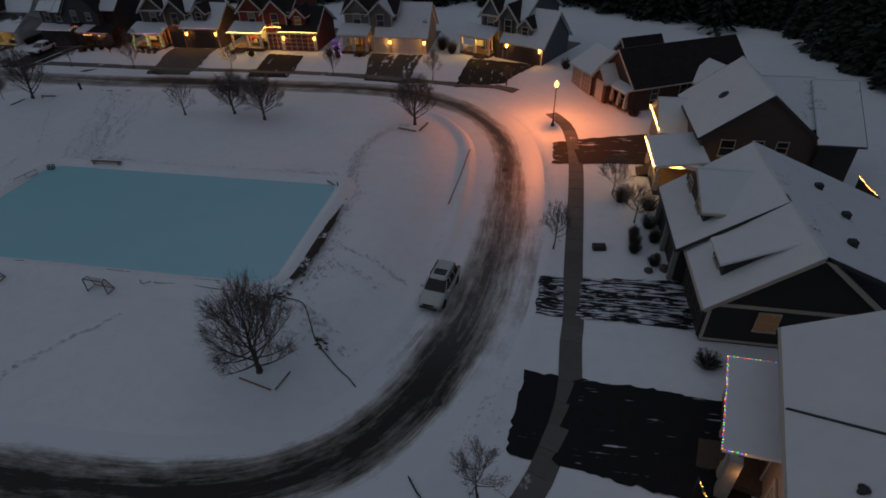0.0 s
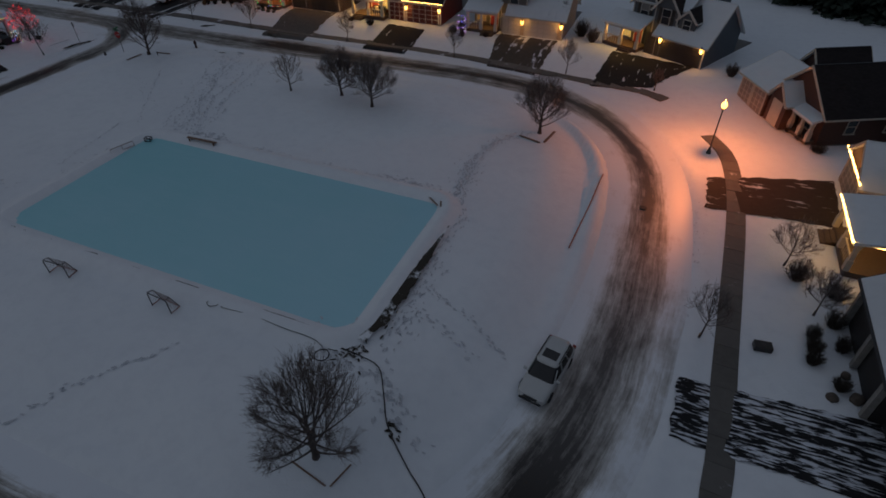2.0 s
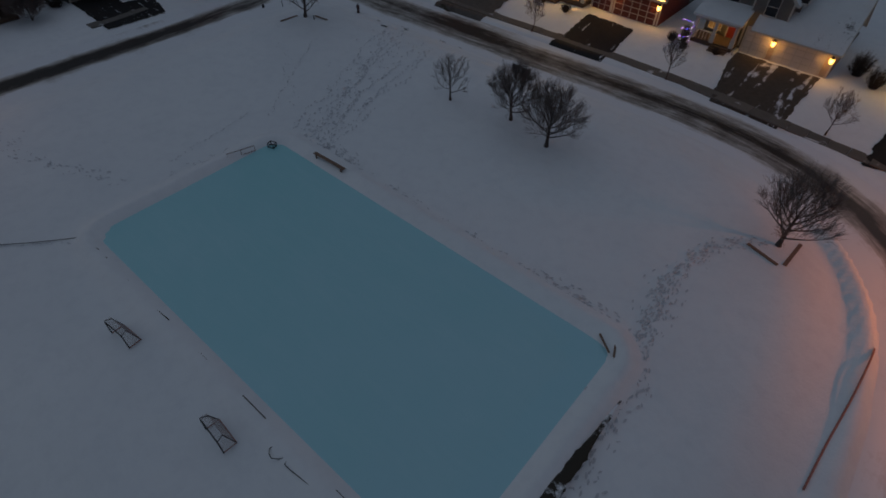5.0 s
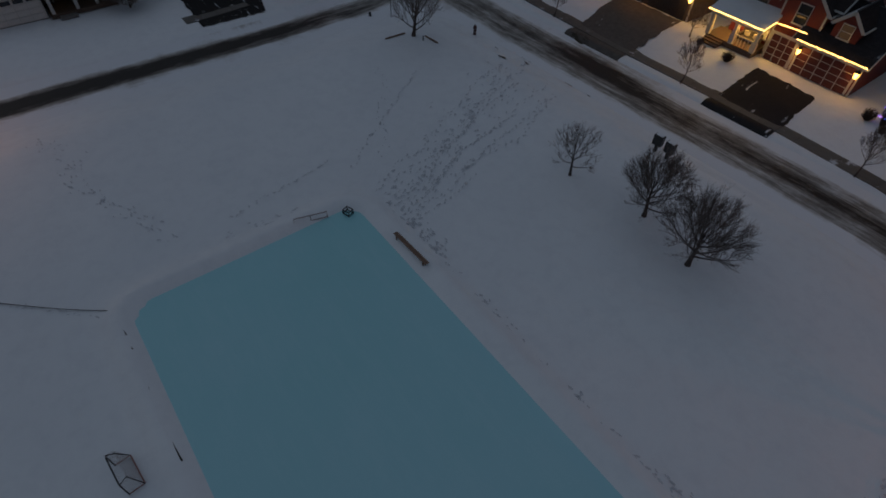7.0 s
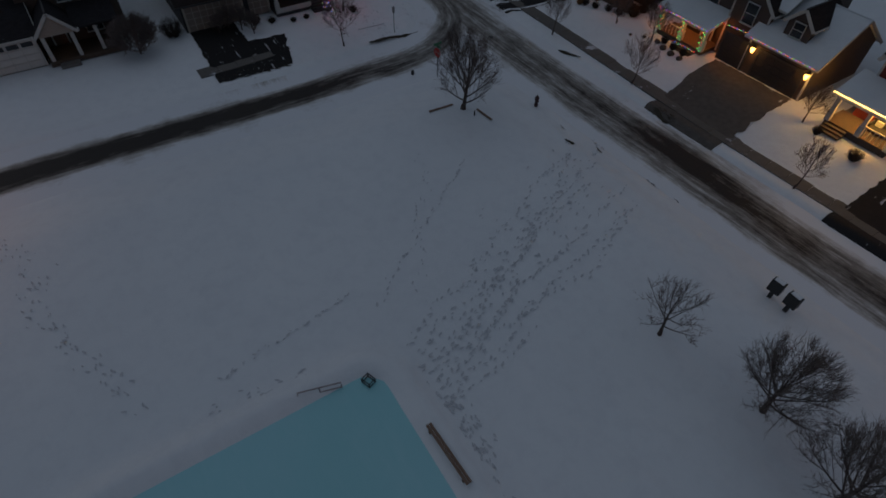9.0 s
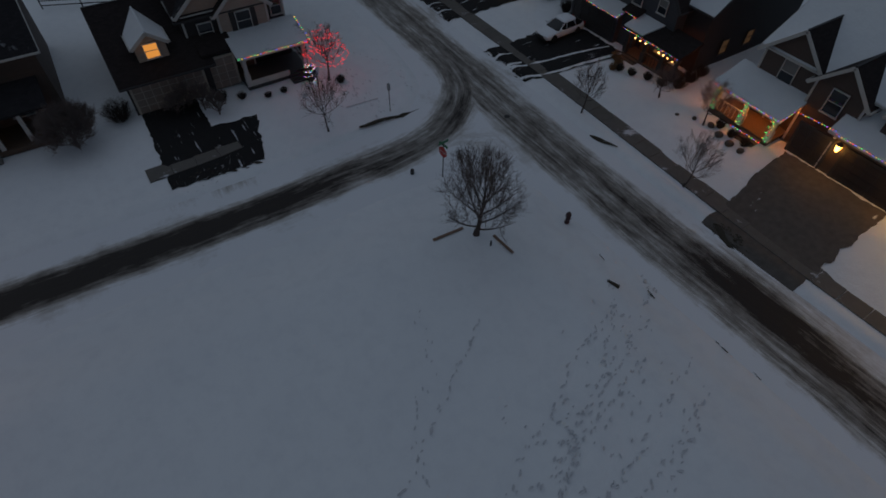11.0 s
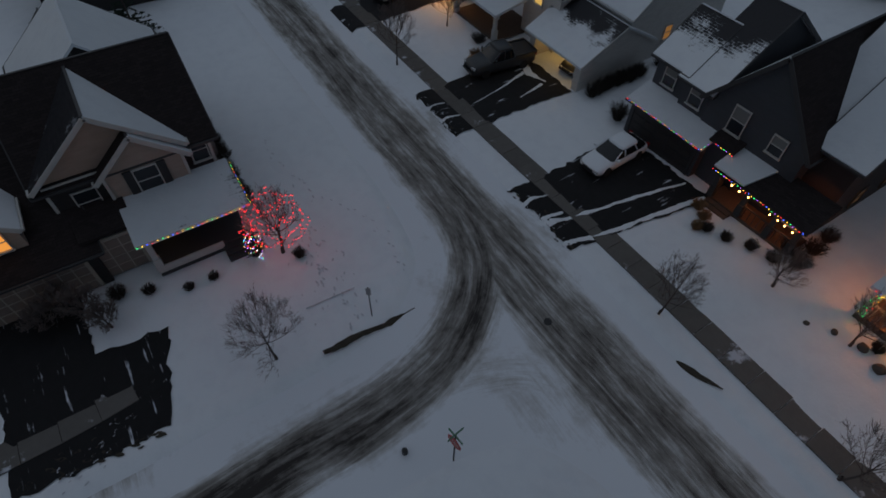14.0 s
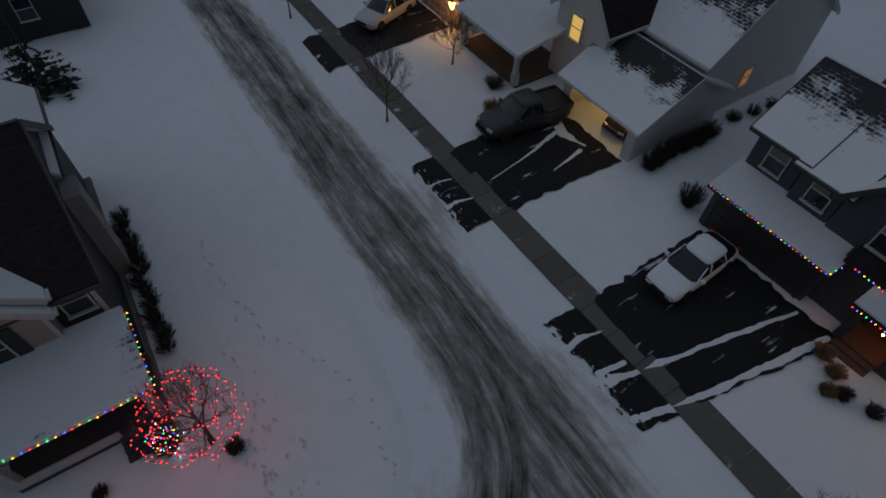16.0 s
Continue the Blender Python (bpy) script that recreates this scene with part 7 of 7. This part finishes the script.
# the tree wound with red lights, and a lit bush beside it
bare_tree(-77.2, 52.3, 60, 4.4, 1.6, "bare tree wound with red string lights", 0.09, limbs=12, boughs=7, sprigs=6, low=0.24, twig=0.0055)
zt = ground_z(-77.2, 52.3)
rnd = random.Random(9)
for lev, (hz, rr) in enumerate(((3.75, 0.6), (3.25, 1.15), (2.7, 1.45), (2.15, 1.5), (1.7, 1.2))):
    string_lights([(-77.2 + rr * (1 + rnd.gauss(0, .10)) * math.cos(a), 52.3 + rr * (1 + rnd.gauss(0, .10)) * math.sin(a), zt + hz + rnd.gauss(0, .20)) for a in np.linspace(0, math.tau, 26)], ["red"], 0.24, 0.028, "red string lights wound round a bare tree", 70 + lev)
string_lights([(-77.2 + (0.5 + 0.9 * f) * math.cos(6 * f + 1), 52.3 + (0.5 + 0.9 * f) * math.sin(6 * f + 1), zt + 1.2 + 2.4 * f) for f in np.linspace(0, 1, 30)], ["red"], 0.24, 0.028, "red string lights wound round a bare tree", 75)
lamp("red_tree_light", (-77.2, 52.3, zt + 2.6), 20, (1.0, 0.05, 0.06), 0.9)
shrub(-77.75, 51.1, 61, 1.1, 1.4, "bush draped with multicoloured lights", stems=70)
zb = ground_z(-77.75, 51.1)
string_lights([(-77.75 + (0.55 - 0.25 * f) * math.cos(20 * f) * rnd.uniform(0.4, 1.3), 51.1 + (0.55 - 0.25 * f) * math.sin(20 * f) * rnd.uniform(0.4, 1.3), zb + 0.15 + 1.35 * f) for f in np.linspace(0, 1, 60)], ["white", "blue", "green", "red", "white", "violet", "amber"], 0.13, 0.030, "multicoloured string lights on a bush", 76)
shrub(-22.6 - 5.4, 72.8, 62, 1.0, 1.7, "dark bush with violet lights", stems=60)
string_lights([(-28.0 + 0.5 * math.cos(16 * f), 72.8 + 0.5 * math.sin(16 * f), ground_z(-28, 72.8) + 0.2 + 1.9 * f) for f in np.linspace(0, 1, 40)], ["violet", "white", "violet", "blue"], 0.26, 0.035, "violet string lights on a bush", 77)

# ---------------------------------------------------------------- shrubs and stones
for i, (x, y, w, hh) in enumerate(((6.9, 39.6, 1.5, 1.6), (7.3, 34.6, 0.9, 1.0), (7.3, 33.6, 0.9, 1.0), (7.2, 32.7, 0.9, 0.9), (8.5, 36.0, 1.2, 1.1), (8.7, 34.2, 1.0, 1.0), (8.9, 38.6, 1.4, 1.2), (8.3, 31.4, 1.0, 0.8), (10.0, 22.6, 1.6, 0.9),
                                   (-76.2, 74.9, 1.2, 1.3), (-77.4, 47.6, 0.6, 0.4), (-77.4, 48.8, 0.6, 0.4), (-76.5, 52.95, 0.7, 0.6), (-80.0, 37.9, 2.1, 1.5), (-78.7, 44.6, 0.9, 0.8), (-78.2, 45.9, 0.7, 0.5), 
                                   (-66.5, 72.0, 0.7, 0.6), (-65.5, 72.3, 0.7, 0.6), (-64.4, 72.9, 0.8, 0.6), (-63.3, 73.2, 0.9, 0.7), (-63.1, 74.4, 1.1, 1.0), (-62.4, 74.0, 1.2, 1.0), (-62.5, 75.4, 1.2, 1.0), (-62.6, 76.8, 1.0, 0.9), (-57.4, 72.6, 0.7, 0.6), (-56.3, 72.4, 0.7, 0.6), (-55.2, 72.3, 0.7, 0.6), (-40.0, 71.6, 1.1, 0.8), (-43.0, 72.0, 0.7, 0.6),
                                   (-29.0, 72.6, 1.0, 0.9), (-24.8, 72.6, 0.8, 0.6), (-12.6, 75.5, 1.6, 1.7), (-14.2, 77.0, 1.8, 2.0), (2.6, 70.4, 1.3, 1.4), (6.8, 62.0, 1.1, 0.9), (7.6, 60.6, 1.2, 0.9), (8.4, 59.4, 1.2, 0.9), (9.6, 57.6, 1.4, 0.8))):
    shrub(x, y, 100 + i, w, hh, "dark leafless garden shrub beside a house", stems=int(50 + 30 * w))
for i in range(9):
    shrub(-79.1 + random.uniform(-.15, .15), 75.2 + i * 0.58, 150 + i, 1.1, 1.0, "dark hedge shrub along a white wall", stems=70)
for i in range(5):
    shrub(-79.3 + 0.5 * i * 0.4, 82.0 + i * 1.4, 170 + i, 0.9, 0.6, "low dark shrub along a white wall", stems=50)
bare_tree(-78.4, 34.9, 190, 2.9, 2.0, "large dark leafless bush before a house", 0.07, limbs=30, boughs=11, sprigs=10, low=0.02, twig=0.011)
shrub(-86.6, 71.0, 180, 1.2, 1.0, "clump of dry brown ornamental grass", "grass_dry", 120)
for i, (x, y, w) in enumerate(((-67.2, 72.6, 0.8), (-66.9, 71.7, 0.7), (-67.9, 73.0, 0.9))):
    shrub(x, y, 185 + i, w, 0.55, "low clump of dry brown grass before a porch", "grass_dry", 90)
shrub(-88.6, 72.6, 181, 1.4, 0.8, "dark shrub beside a porch", stems=80)
shrub(-9.6 - 18.0, 71.9, 182, 0.8, 0.7, "dark shrub beside a porch", stems=60)
for i in range(14):
    shrub(-81.6 - 0.6 * i, 52.0 + random.uniform(-.2, .2), 200 + i, 0.9, 0.6, "dark hedge shrub along a house side", stems=45)


def boulder(x, y, seed, r, label):
    rnd = random.Random(seed)
    bm = bmesh.new()
    bmesh.ops.create_icosphere(bm, subdivisions=2, radius=r)
    for v in bm.verts:
        k = 1 + 0.22 * noise.noise(v.co * (2.0 / r) + Vector((seed, 0, 0)))
        v.co = Vector((v.co.x * k, v.co.y * k * 0.85, v.co.z * k * 0.8))
    me = bpy.data.meshes.new("boulder")
    bm.to_mesh(me)
    bm.free()
    me.materials.append(M["rock"])
    ob = new("boulder", me)
    ob.matrix_basis = pose(x, y, ground_z(x, y) + r * 0.3, 0, 0, rnd.uniform(0, 360))
    return tagged(ob, label, "boulder", "garden stones")


for i, (x, y, r) in enumerate(((-60.0, 71.3, 0.2), (-59.0, 71.9, 0.24), (-57.8, 72.2, 0.35), (-56.8, 71.8, 0.4), (-55.8, 71.6, 0.4), (-54.9, 71.6, 0.35), (7.9, 30.6, 0.4), (9.0, 30.9, 0.5), (8.7, 32.4, 0.35))):
    boulder(x, y, 300 + i, r * 0.75, "landscape stone at a garden bed")

# porch seats of the red house
def porch_sofa(x, y, z, turn):
    t = thing("porch_sofa", pose(x, y, z, 0, 0, turn), "dark porch sofa with pale cushions", "sofa")
    soften(part("seat", Geo().box(-0.9, 0.9, -0.35, 0.35, 0.12, 0.36), "trim_dark", t), 0.04)
    soften(part("backrest", Geo().box(-0.9, 0.9, 0.25, 0.40, 0.36, 0.85), "trim_dark", t), 0.04)
    for s in (-1, 1):
        soften(part("armrest", Geo().box(s * 0.85 - 0.08, s * 0.85 + 0.08, -0.35, 0.35, 0.36, 0.6), "trim_dark", t), 0.03)
        for q in (-1, 1):
            part("leg", Geo().box(s * 0.8 - 0.04, s * 0.8 + 0.04, q * 0.28 - 0.04, q * 0.28 + 0.04, 0, 0.12), "black", t)
        soften(part("cushion", Geo().box(s * 0.42 - 0.24, s * 0.42 + 0.24, 0.05, 0.22, 0.38, 0.78), "trim", t, "pale cushion"), 0.06, 3)


porch_sofa(-40.3, 74.7, 1.41, 0)
for i, (px, py, l) in enumerate(((-53.4, 57.9, 0.5), (-50.2, 58.4, 0.6), (-46.2, 59.2, 0.8), (-44.1, 59.4, 0.5))):
    strip("bare_patch", [(px, py), (px + l, py - 0.08)], (0.04, 0.12, 0.04), "earth_mixed", "thin dark bare patch in the verge snow", "bare patch", 0.07, 0.6, 60 + i, "stuff")

# ---------------------------------------------------------------- yards behind
conifer(-101.6, 51.0, 1, 4.6, 4.4, "dark spruce behind a house")
t = thing("trampoline", pose(-105.2, 38.2, ground_z(-105, 38)), "round dark trampoline in a snowy back yard", "trampoline")
part("mat", Geo().lathe([(1.9, 0.78), (1.9, 0.82)], 24), "black", t)
part("rim", Geo().tube([(2.0 * math.cos(a), 2.0 * math.sin(a), 0.8) for a in np.linspace(0, math.tau, 25)], [0.1] * 25, 6), "trim_dark", t)
for k in range(6):
    a = k * math.tau / 6
    part("leg", Geo().tube([(2.0 * math.cos(a), 2.0 * math.sin(a), 0.8), (2.0 * math.cos(a), 2.0 * math.sin(a), 0)], [0.04, 0.04], 5), "steel", t)


def fence(points, label, hgt=1.2):
    t = thing("fence", pose(0, 0, 0), label, "fence")
    for a, b in zip(points[:-1], points[1:]):
        d = math.hypot(b[0] - a[0], b[1] - a[1])
        k = max(1, int(d / 2.2))
        for i in range(k + 1):
            x, y = a[0] + (b[0] - a[0]) * i / k, a[1] + (b[1] - a[1]) * i / k
            z = ground_z(x, y)
            part("post", Geo().box(x - 0.05, x + 0.05, y - 0.05, y + 0.05, z, z + hgt), "trim_dark", t)
        za, zb2 = ground_z(*a), ground_z(*b)
        for hz in (0.3, 0.7, 1.1):
            part("rail", Geo().bar((*a, za + hz), (*b, zb2 + hz), 0.04, 0.08), "trim_dark", t)


fence([(-100, 35.5), (-97.5, 41.6), (-108, 45.5)], "dark rail fence round a back yard")
for i, (x, y, hh, sp) in enumerate(((-79.0, 42.3, 1.9, 0.9), (-78.2, 43.2, 2.2, 1.0), (-77.1, 43.9, 1.8, 0.8), (-78.6, 41.4, 1.6, 0.8))):
    bare_tree(x, y, 420 + i, hh, sp, "small dark bare tree beside a garage", 0.05, limbs=12, boughs=8, sprigs=8, low=0.12, twig=0.011)
string_lights([(-79.3, 41.7, 1.2), (-78.9, 42.2, 1.4)], ["amber"], 0.3, 0.035, "few amber lights in a dark shrub", 430)
shrub(-95.8, 42.6, 400, 2.2, 1.4, "tangle of bare brush in a back yard", stems=120)
fence([(-60.5, 84), (-56, 90)], "low dark fence between gardens", 1.0)

# ---------------------------------------------------------------- dark woods beyond the houses
rnd = random.Random(12)


def wood_belt(name, spots, label, tall):
    """A far belt of dark trees: trunks and many small boughs."""
    g = Geo()
    for x, y in spots:
        hgt = tall * rnd.uniform(0.7, 1.2)
        wid = hgt * rnd.uniform(0.5, 0.8)
        g.tube([(x, y, 0), (x, y, hgt * 0.95)], [0.22, 0.03], 5, False)
        for _ in range(240):
            f = rnd.random() ** 0.9
            a = rnd.uniform(0, math.tau)
            r = wid / 2 * (1.05 - f) * math.sqrt(rnd.random()) + 0.3
            c = Vector((x + r * math.cos(a), y + r * math.sin(a), hgt * (0.08 + 0.9 * f)))
            s = rnd.uniform(0.4, 0.95)
            d1 = Vector((math.cos(a), math.sin(a), -0.4)) * s
            d2 = Vector((-math.sin(a), math.cos(a), rnd.uniform(-.4, .4))) * s * 0.6
            g.add([c + d1, c + d2, c - d1 * 0.6, c - d2], [(0, 1, 2, 3)])
    return tagged(new(name, g.mesh(name, "needle")), label, "woods", kind="stuff")


EDGE_X, EDGE_Y = (-10, 4, 8, 11.5, 18, 25, 27.5, 31, 34, 35, 36.5, 38.5, 42, 95), (113, 107, 103, 98, 96.5, 90, 89, 93, 90, 79, 73, 66, 57, 46)
wood_belt("woods", [(x, y) for x, y in ((rnd.uniform(-8, 95), rnd.uniform(46, 128)) for _ in range(1350)) if y > np.interp(x, EDGE_X, EDGE_Y)], "dark evergreen woods behind the houses", 8)
wood_belt("woods", [(rnd.uniform(-80, 10), rnd.uniform(104, 125)) for _ in range(80)], "dark tree line behind the gardens", 7)
wood_belt("woods", [(rnd.uniform(-170, -120), rnd.uniform(20, 110)) for _ in range(60)], "dark tree line beyond the last houses", 7)

# ---------------------------------------------------------------- pavements, slab by slab
pavement("pavement", [(-112, 67.1), (-80, 67.2), (-69, 67.4), (-50, 67.2), (-36, 67.5), (-25, 67.2), (-19, 66.4), (-13.6, 65.8), (-8.6, 65.3), (-5.0, 64.6), (-1.9, 62.5)], 1.3, "cleared concrete pavement between snowy verges")
pavement("pavement", [(1.1, 57.4), (2.6, 54.6), (3.3, 50.4), (3.5, 44.9), (3.3, 37.2), (3.05, 30), (3.0, 25.5), (2.8, 23.1), (2.7, 19.6), (2.0, 16.5), (0.6, 13.0), (-2.2, 9.6)], 1.25, "cleared concrete pavement between snowy lawns")
pavement("pavement", [(-73.2, 38.0), (-73.3, 42), (-73.7, 45.4)], 1.3, "short stretch of pavement across a driveway")
